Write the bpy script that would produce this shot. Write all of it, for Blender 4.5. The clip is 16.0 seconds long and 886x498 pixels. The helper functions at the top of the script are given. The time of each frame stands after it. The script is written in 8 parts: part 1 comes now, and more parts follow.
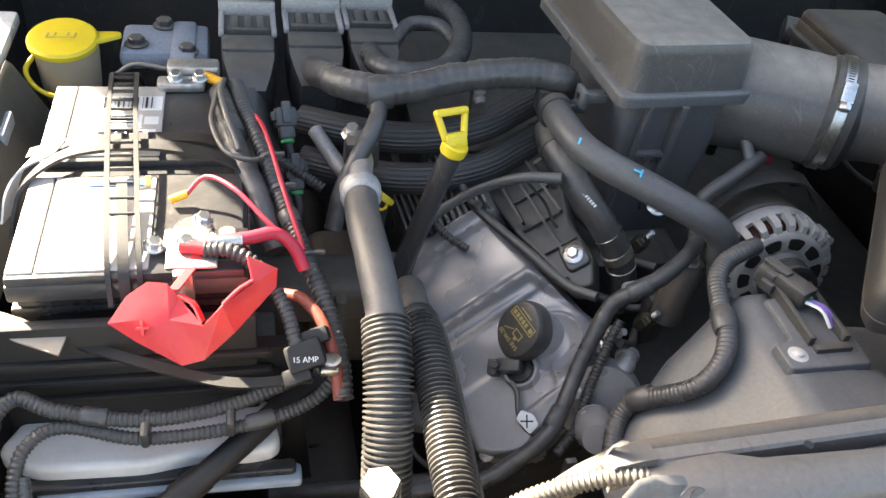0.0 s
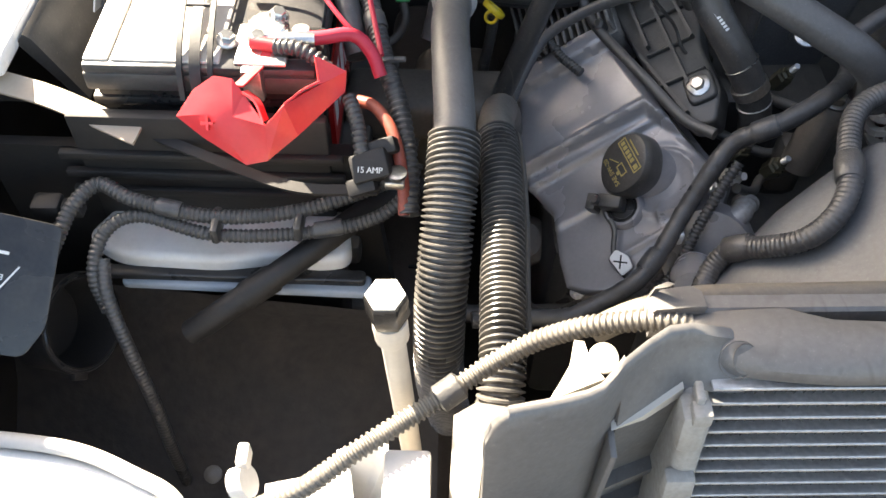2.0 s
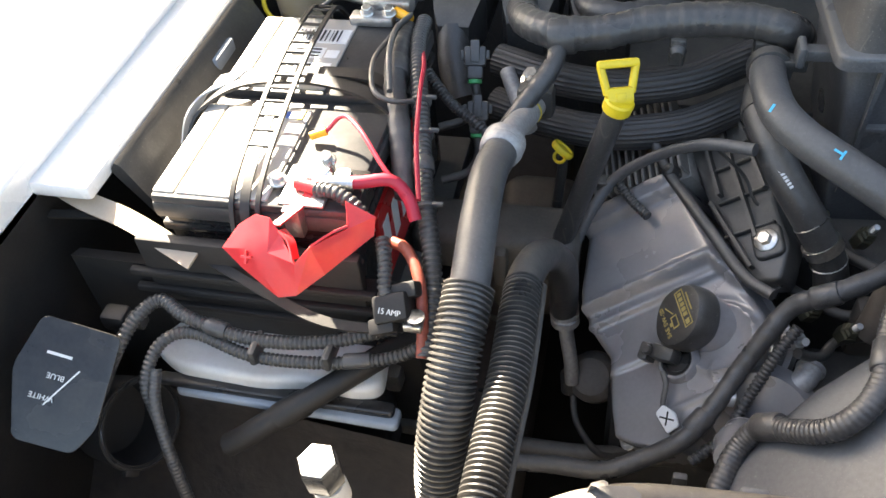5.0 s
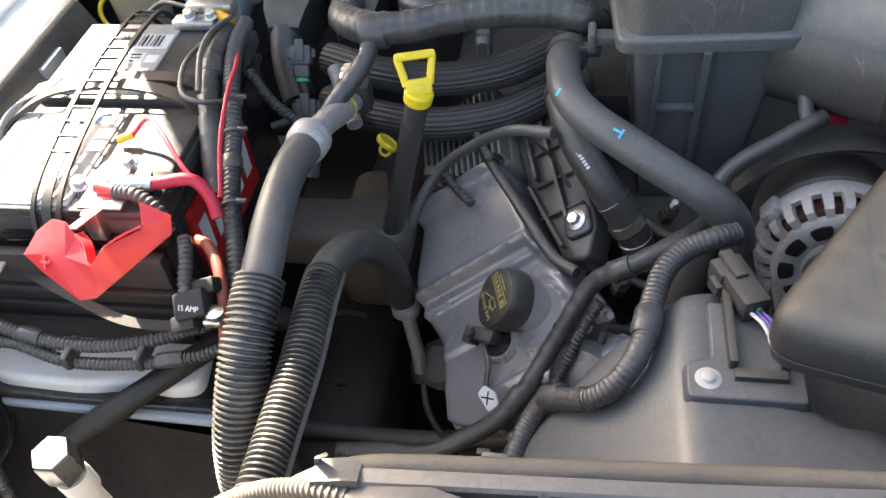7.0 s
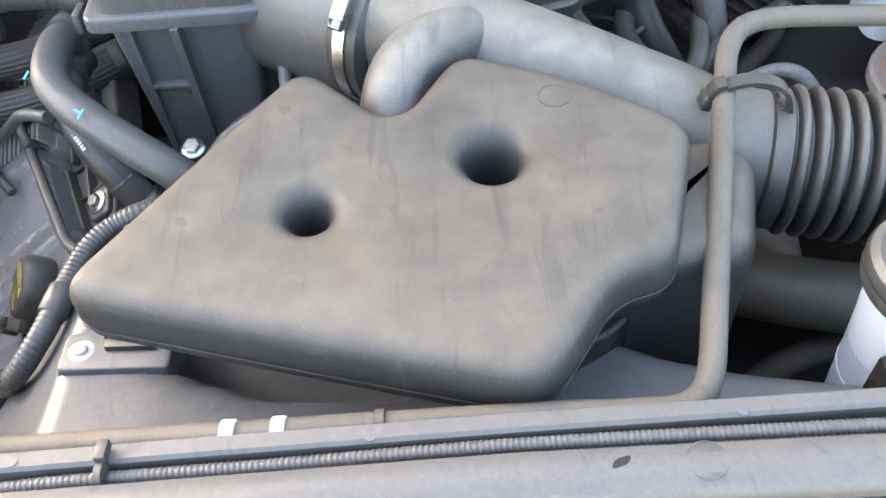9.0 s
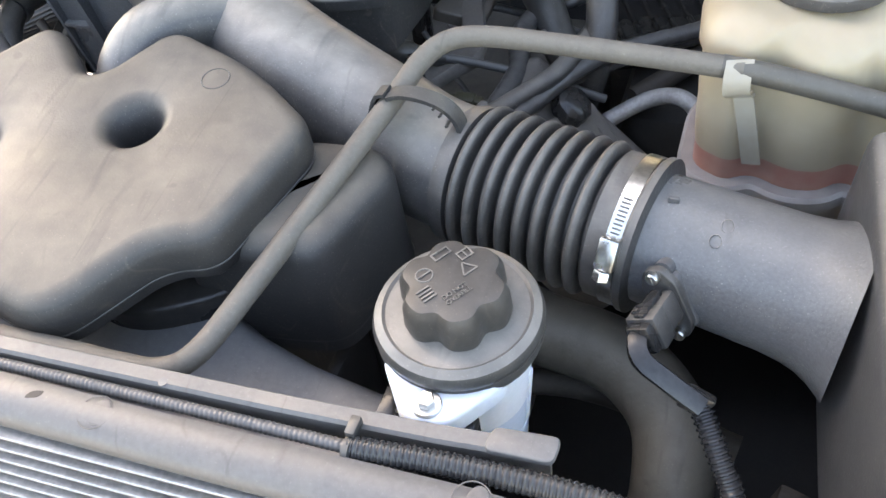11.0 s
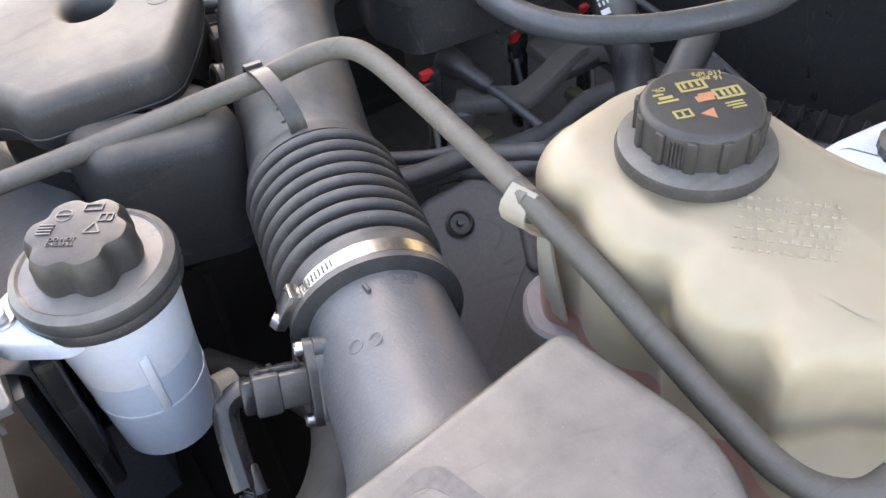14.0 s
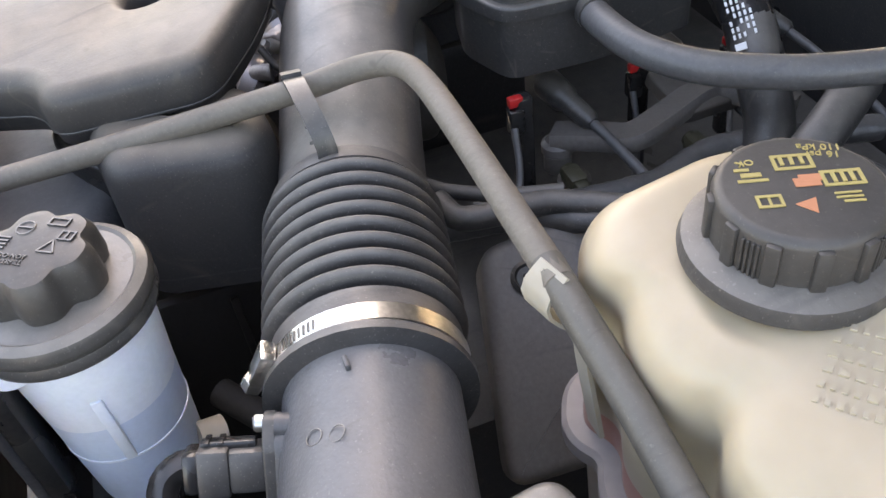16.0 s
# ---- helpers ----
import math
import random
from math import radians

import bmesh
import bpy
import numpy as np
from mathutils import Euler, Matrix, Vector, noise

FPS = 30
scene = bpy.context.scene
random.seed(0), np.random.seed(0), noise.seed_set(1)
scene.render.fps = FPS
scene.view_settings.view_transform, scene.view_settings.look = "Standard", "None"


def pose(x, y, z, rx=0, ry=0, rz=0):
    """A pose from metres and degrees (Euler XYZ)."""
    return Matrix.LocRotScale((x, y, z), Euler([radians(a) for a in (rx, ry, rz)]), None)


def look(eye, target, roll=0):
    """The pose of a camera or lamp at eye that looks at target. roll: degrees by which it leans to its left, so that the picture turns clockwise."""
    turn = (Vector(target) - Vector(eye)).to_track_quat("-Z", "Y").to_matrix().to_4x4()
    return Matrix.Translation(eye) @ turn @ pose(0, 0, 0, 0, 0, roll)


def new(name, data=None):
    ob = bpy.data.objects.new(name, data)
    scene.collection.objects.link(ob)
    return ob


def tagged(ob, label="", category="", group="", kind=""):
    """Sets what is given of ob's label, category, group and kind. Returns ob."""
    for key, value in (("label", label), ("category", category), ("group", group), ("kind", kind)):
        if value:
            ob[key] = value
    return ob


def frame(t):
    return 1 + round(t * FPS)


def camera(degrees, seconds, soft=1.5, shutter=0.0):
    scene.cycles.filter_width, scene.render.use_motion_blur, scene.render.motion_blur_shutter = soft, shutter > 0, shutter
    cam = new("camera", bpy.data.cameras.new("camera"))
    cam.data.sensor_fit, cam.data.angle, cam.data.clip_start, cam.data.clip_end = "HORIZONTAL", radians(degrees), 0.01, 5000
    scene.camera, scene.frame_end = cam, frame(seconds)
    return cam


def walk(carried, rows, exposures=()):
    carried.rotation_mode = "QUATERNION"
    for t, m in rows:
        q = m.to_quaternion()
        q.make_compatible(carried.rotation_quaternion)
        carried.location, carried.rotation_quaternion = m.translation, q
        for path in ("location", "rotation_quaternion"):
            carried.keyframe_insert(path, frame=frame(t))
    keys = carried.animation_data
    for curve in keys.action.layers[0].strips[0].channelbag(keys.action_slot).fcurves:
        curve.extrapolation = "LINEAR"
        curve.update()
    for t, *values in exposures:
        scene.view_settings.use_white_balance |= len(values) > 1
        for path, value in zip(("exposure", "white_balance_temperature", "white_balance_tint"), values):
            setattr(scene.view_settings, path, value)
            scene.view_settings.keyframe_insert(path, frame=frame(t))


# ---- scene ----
cam = camera(54.9, 16.0)
METRES, EYE, TILT, LEAN, TURN = 2.2, 1.5, -39.94, -6.42, -10.95
ROWS = [
    (0.0, 0.0, 0.0, 0.0, 0.0, 0.0, -0.0),
    (0.5, -0.0023, 0.0064, 0.0045, -0.21, -1.71, 0.61),
    (1.0, 0.0192, 0.0116, -0.0071, -1.74, -3.99, 2.62),
    (1.5, 0.0615, 0.0074, -0.0184, 6.85, -7.86, -1.18),
    (2.0, 0.0375, 0.0258, -0.009, 12.26, -11.05, -3.7),
    (2.5, 0.0407, 0.0464, -0.0001, 7.69, -11.52, -2.23),
    (3.0, 0.0975, 0.0538, 0.0093, 9.36, -10.19, -3.22),
    (3.5, 0.1279, 0.0502, 0.0129, 17.55, -8.65, -6.71),
    (4.0, 0.0991, 0.0432, 0.0196, 21.61, -7.24, -7.74),
    (4.2, 0.0914, 0.0428, 0.0209, 22.54, -7.01, -7.39),
    (6.3, 0.1124, 0.0462, 0.0201, 25.81, -6.52, -6.3),
    (6.5, 0.123, 0.049, 0.0208, 25.52, -6.61, -6.19),
    (7.0, 0.152, 0.0589, 0.0211, 21.59, -6.06, -3.73),
    (7.5, 0.1631, 0.0673, 0.0195, 13.38, -5.28, 0.55),
    (8.0, 0.2189, 0.0876, 0.0244, 11.48, -5.32, 1.19),
    (8.5, 0.2906, 0.1016, 0.03, 14.7, -6.35, -0.82),
    (9.0, 0.3073, 0.1001, 0.025, 13.11, -7.17, -0.2),
    (9.5, 0.3481, 0.1052, 0.0266, 12.22, -7.83, -0.64),
    (10.0, 0.4424, 0.1353, 0.0307, 20.81, -9.27, -4.52),
    (10.2, 0.4605, 0.1384, 0.0355, 23.58, -9.63, -5.77),
    (12.3, 0.5531, 0.1983, 0.0801, 43.02, -14.13, -18.09),
    (12.5, 0.568, 0.2054, 0.0863, 45.27, -14.12, -20.74),
    (13.0, 0.6188, 0.2659, 0.1106, 54.95, -17.47, -27.37),
    (13.5, 0.6215, 0.2815, 0.1225, 60.57, -20.59, -28.54),
    (14.0, 0.6075, 0.2996, 0.1267, 65.54, -23.33, -30.48),
    (14.5, 0.5876, 0.3381, 0.1403, 74.8, -28.54, -33.07),
    (15.0, 0.5734, 0.3394, 0.1428, 79.66, -30.84, -33.31),
    (15.5, 0.5671, 0.3395, 0.1394, 81.27, -30.95, -33.14),
    (16.0, 0.57, 0.3479, 0.1385, 80.21, -30.44, -32.53),
]
EXPOSURES = [(0.0, 3.29, 7600, 10), (0.5, 3.3, 7600, 10), (1.0, 3.4, 7600, 10), (1.5, 3.5, 7600, 10), (2.0, 3.1, 7600, 10), (2.5, 3.1, 7600, 9), (3.0, 3.3, 7600, 10), (3.5, 3.83, 7600, 10), (4.0, 3.72, 7600, 10), (6.5, 2.93, 7600, 9), (7.0, 3.36, 7600, 11), (7.5, 4.42, 7800, 12), (8.0, 4.4, 7900, 12), (8.5, 4.5, 7800, 10), (9.0, 4.35, 7700, 10), (9.5, 4.05, 7700, 10), (10.0, 4.06, 8000, 11), (12.5, 4.25, 8000, 13), (13.5, 4.05, 8100, 16), (14.5, 4.14, 8200, 17), (15.0, 4.14, 8300, 17), (15.5, 4.05, 8400, 18), (16.0, 4.0, 8500, 18)]
walk(cam, [(t, pose(0, 0, EYE, TILT, LEAN, TURN) @ pose(METRES * x, METRES * y, METRES * z, 90 + pitch, roll, yaw)) for t, x, y, z, yaw, pitch, roll in ROWS], EXPOSURES)

# ---- light ----
SUN_FROM = Vector((-0.955, 1.05, 1.05)).normalized()
world = bpy.data.worlds.new("sky")
scene.world = world
world.use_nodes = True
sky = world.node_tree.nodes.new("ShaderNodeTexSky")
sky.sky_type, sky.sun_disc = "NISHITA", False
sky.air_density, sky.dust_density, sky.ozone_density = 1.0, 3.0, 0.6
sky.sun_elevation = math.asin(SUN_FROM.z)
sky.sun_rotation = math.atan2(SUN_FROM.x, SUN_FROM.y)
world.node_tree.links.new(sky.outputs[0], world.node_tree.nodes["Background"].inputs[0])
world.node_tree.nodes["Background"].inputs[1].default_value = 0.08
lamp = bpy.data.lights.new("sun", "SUN")
lamp.energy, lamp.angle, lamp.color = 5.0, radians(0.55), (1.0, 0.95, 0.87)
new("sun", lamp).matrix_world = look(SUN_FROM * 20, (0, 0, 0))

# ---- materials ----
def material(name, base, rough=0.5, metal=0.0, dirt=0.0, dirt_color=(0.2, 0.18, 0.15), bump=0.15, grain=260.0, patch=14.0, sss=0.0, trans=0.0, coat=0.0, settle=0.0):
    m = bpy.data.materials.new(name)
    m.use_nodes = True
    nt = m.node_tree
    n, l = nt.nodes, nt.links
    b = n["Principled BSDF"]
    co = n.new("ShaderNodeTexCoord").outputs["Object"]

    def noise_at(scale, detail=4.0):
        t = n.new("ShaderNodeTexNoise")
        t.inputs["Scale"].default_value, t.inputs["Detail"].default_value = scale, detail
        l.new(co, t.inputs["Vector"])
        return t.outputs["Fac"]

    def ramp(src, lo, hi, a, z):
        r = n.new("ShaderNodeMapRange")
        r.inputs["From Min"].default_value, r.inputs["From Max"].default_value = lo, hi
        r.inputs["To Min"].default_value, r.inputs["To Max"].default_value = a, z
        l.new(src, r.inputs["Value"])
        return r.outputs["Result"]

    def mixed(fac, a, c):
        x = n.new("ShaderNodeMix")
        x.data_type = "RGBA"
        l.new(fac, x.inputs[0])
        for k, v in ((6, a), (7, c)):
            if isinstance(v, tuple):
                x.inputs[k].default_value = (*v, 1)
            else:
                l.new(v, x.inputs[k])
        return x.outputs[2]

    coarse, fine = noise_at(patch, 6.0), noise_at(grain, 3.0)
    pale = max(base) > 0.3 and metal < 0.3
    k = 0.03 if pale else 0.16
    bump = bump * 0.25 if pale else bump
    lighter = tuple(min(1.0, c * (1 + k) + 0.003) for c in base)
    darker = tuple(c * (1 - k) for c in base)
    col = mixed(ramp(fine, 0.3, 0.7, 0, 1), darker, lighter)
    if dirt:
        spots = noise_at(patch * 4.3, 8.0)
        mul = n.new("ShaderNodeMath")
        mul.operation = "MULTIPLY"
        l.new(ramp(coarse, 0.3, 0.68, 0.82 if settle else 0.15, 1), mul.inputs[0])
        l.new(ramp(spots, 0.25, 0.75, (0.7 if settle else 0.25) * dirt, (1.12 if settle else 1.2) * dirt), mul.inputs[1])
        film = mul.outputs[0]
        # dust lies on up-facing faces; high settle also puts side shade into colour
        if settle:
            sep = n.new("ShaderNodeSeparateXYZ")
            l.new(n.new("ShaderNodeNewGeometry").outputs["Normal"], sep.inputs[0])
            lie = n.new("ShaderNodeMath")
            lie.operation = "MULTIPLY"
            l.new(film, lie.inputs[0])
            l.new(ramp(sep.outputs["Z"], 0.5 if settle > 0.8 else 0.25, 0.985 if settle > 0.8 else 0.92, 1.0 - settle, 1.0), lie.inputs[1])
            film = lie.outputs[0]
            turn = n.new("ShaderNodeMapping")
            turn.inputs["Rotation"].default_value, turn.inputs["Scale"].default_value = (0.2, 0.3, 0.7), (1.0, 1.9, 1.0)
            l.new(co, turn.inputs["Vector"])
            wipe = n.new("ShaderNodeTexNoise")
            wipe.inputs["Scale"].default_value, wipe.inputs["Detail"].default_value, wipe.inputs["Distortion"].default_value = 11.0, 8.0, 0.6
            l.new(turn.outputs[0], wipe.inputs["Vector"])
            rub = n.new("ShaderNodeMath")
            rub.operation = "MULTIPLY"
            l.new(film, rub.inputs[0])
            l.new(ramp(wipe.outputs["Fac"], 0.5, 0.72, 1.0, 0.8), rub.inputs[1])
            film = rub.outputs[0]
            for spin in (0.5, 2.1):
                turn = n.new("ShaderNodeMapping")
                turn.inputs["Rotation"].default_value, turn.inputs["Scale"].default_value = (0.0, 0.0, spin), (34.0, 3.5, 14.0)
                l.new(co, turn.inputs["Vector"])
                mark = n.new("ShaderNodeTexNoise")
                mark.inputs["Scale"].default_value, mark.inputs["Detail"].default_value, mark.inputs["Distortion"].default_value = 2.0, 3.0, 0.4
                l.new(turn.outputs[0], mark.inputs["Vector"])
                cut = n.new("ShaderNodeMath")
                cut.operation = "MULTIPLY"
                l.new(film, cut.inputs[0])
                l.new(ramp(mark.outputs["Fac"], 0.62, 0.76, 1.0, 0.66), cut.inputs[1])
                film = cut.outputs[0]
        col = mixed(film, col, dirt_color)
        if settle:
            col = mixed(ramp(noise_at(820.0, 1.0), 0.66, 0.8, 0.0, 0.28), col, tuple(min(1.0, 1.7 * c) for c in dirt_color))
            col = mixed(ramp(noise_at(260.0, 1.0), 0.765, 0.79, 0.0, 0.22), col, tuple(min(1.0, 1.5 * c) for c in dirt_color))
            col = mixed(ramp(noise_at(46.0, 2.0), 0.69, 0.74, 0.0, 0.45), col, tuple(0.45 * c for c in dirt_color))
            for spin, thin in ((0.9, 0.012), (2.6, 0.009)):
                lay = n.new("ShaderNodeMapping")
                lay.inputs["Rotation"].default_value, lay.inputs["Scale"].default_value = (0.0, 0.0, spin), (9.0, 2.2, 4.0)
                l.new(co, lay.inputs["Vector"])
                wave = n.new("ShaderNodeTexNoise")
                wave.inputs["Scale"].default_value, wave.inputs["Detail"].default_value, wave.inputs["Distortion"].default_value = 1.6, 1.0, 0.8
                l.new(lay.outputs[0], wave.inputs["Vector"])
                off = n.new("ShaderNodeMath")
                off.operation = "SUBTRACT"
                l.new(wave.outputs["Fac"], off.inputs[0])
                off.inputs[1].default_value = 0.56
                far = n.new("ShaderNodeMath")
                far.operation = "ABSOLUTE"
                l.new(off.outputs[0], far.inputs[0])
                line = ramp(far.outputs[0], 0.0, thin, 0.48, 0.0)
                broken = n.new("ShaderNodeMath")
                broken.operation = "MULTIPLY"
                l.new(line, broken.inputs[0])
                l.new(ramp(noise_at(30.0, 2.0), 0.5, 0.6, 0.0, 1.0), broken.inputs[1])
                col = mixed(broken.outputs[0], col, tuple(0.5 * c for c in dirt_color))
    l.new(col, b.inputs["Base Color"])
    l.new(ramp(coarse, 0.3, 0.7, max(0.03, rough - 0.09), min(1, rough + 0.12)), b.inputs["Roughness"])
    b.inputs["Metallic"].default_value = metal
    if settle:
        b.inputs["Specular IOR Level"].default_value = 0.46
    if sss:
        b.inputs["Subsurface Weight"].default_value = sss
        b.inputs["Subsurface Radius"].default_value = (0.02, 0.016, 0.01)
        b.inputs["Subsurface Scale"].default_value = 0.6
    b.inputs["Transmission Weight"].default_value = trans
    b.inputs["Coat Weight"].default_value = coat
    if bump:
        bp = n.new("ShaderNodeBump")
        bp.inputs["Strength"].default_value, bp.inputs["Distance"].default_value = bump, 0.0012
        l.new(fine, bp.inputs["Height"])
        l.new(bp.outputs[0], b.inputs["Normal"])
    return m


DUST = (0.23, 0.205, 0.17)
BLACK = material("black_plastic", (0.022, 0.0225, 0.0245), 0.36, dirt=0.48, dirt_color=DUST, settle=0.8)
GLOSS = material("smooth_black_plastic", (0.012, 0.012, 0.013), 0.25, dirt=0.12, dirt_color=DUST)
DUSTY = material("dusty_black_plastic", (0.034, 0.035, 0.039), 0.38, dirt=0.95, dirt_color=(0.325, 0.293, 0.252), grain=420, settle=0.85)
# settle keeps the steep walls dark: part of their shade is in the colour
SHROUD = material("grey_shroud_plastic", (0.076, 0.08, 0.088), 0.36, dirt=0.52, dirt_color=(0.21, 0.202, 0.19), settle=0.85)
PANEL = material("grey_panel_paint", (0.1, 0.098, 0.098), 0.42, dirt=0.6, dirt_color=(0.165, 0.152, 0.136), settle=0.3)
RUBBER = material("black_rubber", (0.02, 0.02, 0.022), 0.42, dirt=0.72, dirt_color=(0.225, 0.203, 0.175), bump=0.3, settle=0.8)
# settle puts the tube's bright top and shaded sides into its dust colour
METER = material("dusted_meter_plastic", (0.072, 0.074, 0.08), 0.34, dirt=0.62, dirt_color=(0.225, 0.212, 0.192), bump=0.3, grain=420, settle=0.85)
HOSE_GREY = material("grey_hose_rubber", (0.06, 0.061, 0.065), 0.38, dirt=0.55, dirt_color=(0.168, 0.155, 0.138), bump=0.3, settle=0.6)
TAN = material("dusty_tan_hose", (0.09, 0.08, 0.068), 0.6, dirt=0.75, dirt_color=(0.185, 0.16, 0.127), bump=0.4, settle=0.5)
LOOM = material("black_loom", (0.02, 0.02, 0.022), 0.33, dirt=0.4, dirt_color=(0.17, 0.158, 0.14), settle=0.4)
SLEEVE = material("shiny_ridged_sleeve", (0.02, 0.02, 0.022), 0.2, dirt=0.25, dirt_color=(0.12, 0.112, 0.1))
TAPE = material("taped_loom", (0.024, 0.024, 0.027), 0.33, dirt=0.55, dirt_color=(0.165, 0.154, 0.14), bump=0.6, grain=180, settle=0.5)
CAST = material("cast_aluminium", (0.36, 0.345, 0.345), 0.27, 0.29, dirt=0.5, dirt_color=(0.17, 0.157, 0.15), bump=0.05, patch=8)
ALTCAST = material("pale_cast_alloy", (0.5, 0.475, 0.45), 0.5, 0.2, dirt=0.45, dirt_color=(0.2, 0.175, 0.15), bump=0.3, patch=40)
FINCAST = material("dusty_finned_casting", (0.29, 0.265, 0.235), 0.5, 0.2, dirt=0.4, dirt_color=(0.16, 0.14, 0.12), patch=30)
OLIVE = material("olive_plastic", (0.045, 0.043, 0.024), 0.45, dirt=0.4, dirt_color=(0.12, 0.1, 0.07))
ALLOY = material("bright_alloy", (0.5, 0.49, 0.475), 0.4, 0.85, dirt=0.3, dirt_color=(0.25, 0.22, 0.19))
STEEL = material("zinc_steel", (0.62, 0.61, 0.58), 0.3, 1.0, dirt=0.15, dirt_color=(0.25, 0.22, 0.18))
BRASS = material("copper_windings", (0.09, 0.035, 0.03), 0.35, 0.3, dirt=0.4, dirt_color=(0.08, 0.05, 0.04))
TUBE_GREY = material("dull_aluminium_tube", (0.38, 0.365, 0.35), 0.5, 0.3, dirt=0.35, dirt_color=(0.24, 0.215, 0.19))
RED = material("red_plastic", (0.6, 0.02, 0.028), 0.4, dirt=0.22, dirt_color=(0.5, 0.16, 0.14), sss=0.06)
REDWIRE = material("red_insulation", (0.5, 0.02, 0.045), 0.45, dirt=0.15, dirt_color=(0.2, 0.08, 0.07))
BROWNWIRE = material("red_brown_insulation", (0.3, 0.06, 0.035), 0.5, dirt=0.25, dirt_color=(0.15, 0.08, 0.06))
YELLOW = material("yellow_plastic", (0.75, 0.55, 0.02), 0.42, dirt=0.25, dirt_color=(0.25, 0.18, 0.05))
ORANGE = material("orange_ferrule", (0.85, 0.4, 0.02), 0.4)
INK = material("yellow_ink", (0.4, 0.31, 0.11), 0.6, bump=0)
ORANGE_INK = material("orange_ink", (0.5, 0.2, 0.1), 0.6, bump=0)
CHALK = material("white_marking", (0.7, 0.7, 0.68), 0.7, bump=0)
BLUE_INK = material("blue_crayon", (0.05, 0.45, 0.7), 0.7, bump=0)
CREAM = material("cream_translucent_plastic", (0.385, 0.32, 0.226), 0.36, dirt=0.3, dirt_color=(0.36, 0.255, 0.14), sss=0.35, grain=60, patch=9)
BRACKET_CREAM = material("grimy_cream_plastic", (0.36, 0.32, 0.255), 0.45, dirt=0.4, dirt_color=(0.25, 0.2, 0.14), sss=0.15, grain=60, patch=20)
CREAM_LOW = material("clear_pinkish_plastic", (0.3, 0.28, 0.265), 0.4, dirt=0.4, dirt_color=(0.26, 0.18, 0.15), sss=0.2, grain=60)
COOLANT = material("red_coolant_through_plastic", (0.4, 0.155, 0.12), 0.4, sss=0.3, dirt=0.5, dirt_color=(0.47, 0.37, 0.28), grain=50)
MILK = material("milky_white_plastic", (0.76, 0.79, 0.825), 0.38, dirt=0.08, dirt_color=(0.5, 0.5, 0.45), sss=0.4)
FLUID = material("bluish_fluid_level", (0.56, 0.63, 0.73), 0.38, sss=0.3)
PAINT = material("white_car_paint", (0.8, 0.79, 0.77), 0.22, dirt=0.12, dirt_color=(0.5, 0.46, 0.4), bump=0.02, coat=0.5)
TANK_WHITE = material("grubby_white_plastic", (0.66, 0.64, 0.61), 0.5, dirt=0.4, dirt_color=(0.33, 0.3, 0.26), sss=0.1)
RIDGE = material("dusty_ridged_sleeve", (0.024, 0.0235, 0.023), 0.32, dirt=0.6, dirt_color=(0.22, 0.202, 0.178), patch=20)
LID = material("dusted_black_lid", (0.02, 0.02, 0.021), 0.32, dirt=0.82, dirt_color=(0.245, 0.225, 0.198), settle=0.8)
BRACKET = material("pale_grey_plastic", (0.3, 0.285, 0.26), 0.5, dirt=0.5, dirt_color=(0.22, 0.2, 0.17))
BEIGE = material("beige_tape", (0.4, 0.32, 0.24), 0.6, dirt=0.3, dirt_color=(0.3, 0.24, 0.18))
WHITE = material("white_plastic", (0.55, 0.53, 0.5), 0.5, dirt=0.3, dirt_color=(0.4, 0.36, 0.3))
PALEBLUE = material("pale_blue_plastic", (0.26, 0.3, 0.34), 0.5, dirt=0.3, dirt_color=(0.3, 0.28, 0.25))
CASTBROWN = material("brown_grey_casting", (0.12, 0.108, 0.1), 0.45, dirt=0.6, dirt_color=(0.16, 0.14, 0.12), settle=0.3)
BROWNHOSE = material("brownish_hose_rubber", (0.036, 0.033, 0.028), 0.5, dirt=0.8, dirt_color=(0.14, 0.126, 0.104), bump=0.3, settle=0.3)
# near-black: the shade low in the bay is put into this colour
SHADE_BLACK = material("near_black_with_shade", (0.0085, 0.008, 0.0078), 0.62, dirt=0.75, dirt_color=(0.024, 0.0185, 0.0145), patch=9)
GROUND = material("asphalt_ground", (0.1, 0.095, 0.09), 0.9, dirt=0.4, dirt_color=(0.2, 0.18, 0.16), patch=1.5)
LABEL = material("white_label", (0.75, 0.75, 0.74), 0.35, dirt=0.1, bump=0)
LABEL_BLUE = material("blue_label", (0.05, 0.1, 0.3), 0.35, bump=0)
LABEL_YELLOW = material("yellow_label", (0.75, 0.6, 0.05), 0.35, bump=0)
LABEL_RED = material("red_label", (0.55, 0.02, 0.02), 0.3, bump=0)
BLUEGREY = material("blue_grey_plastic", (0.2, 0.23, 0.28), 0.5, dirt=0.35, dirt_color=(0.3, 0.28, 0.25))
GREEN = material("green_seal", (0.05, 0.35, 0.12), 0.4)
VIOLET = material("violet_wire", (0.2, 0.12, 0.4), 0.4)
FINS = material("condenser_fins", (0.17, 0.167, 0.163), 0.5, 0.2, dirt=0.4, dirt_color=(0.3, 0.28, 0.25))
RUST = material("brown_engine_casting", (0.055, 0.048, 0.044), 0.5, dirt=0.6, dirt_color=(0.15, 0.125, 0.1), settle=0.3)
FRAME = material("rusty_frame_steel", (0.06, 0.045, 0.035), 0.6, dirt=0.75, dirt_color=(0.13, 0.098, 0.073), patch=12)
TANCAST = material("tan_dusted_casting", (0.085, 0.073, 0.06), 0.55, dirt=0.6, dirt_color=(0.15, 0.128, 0.1), patch=18)
STRAP = material("dark_strap_rubber", (0.013, 0.012, 0.0115), 0.55, dirt=0.3, dirt_color=(0.045, 0.04, 0.034))
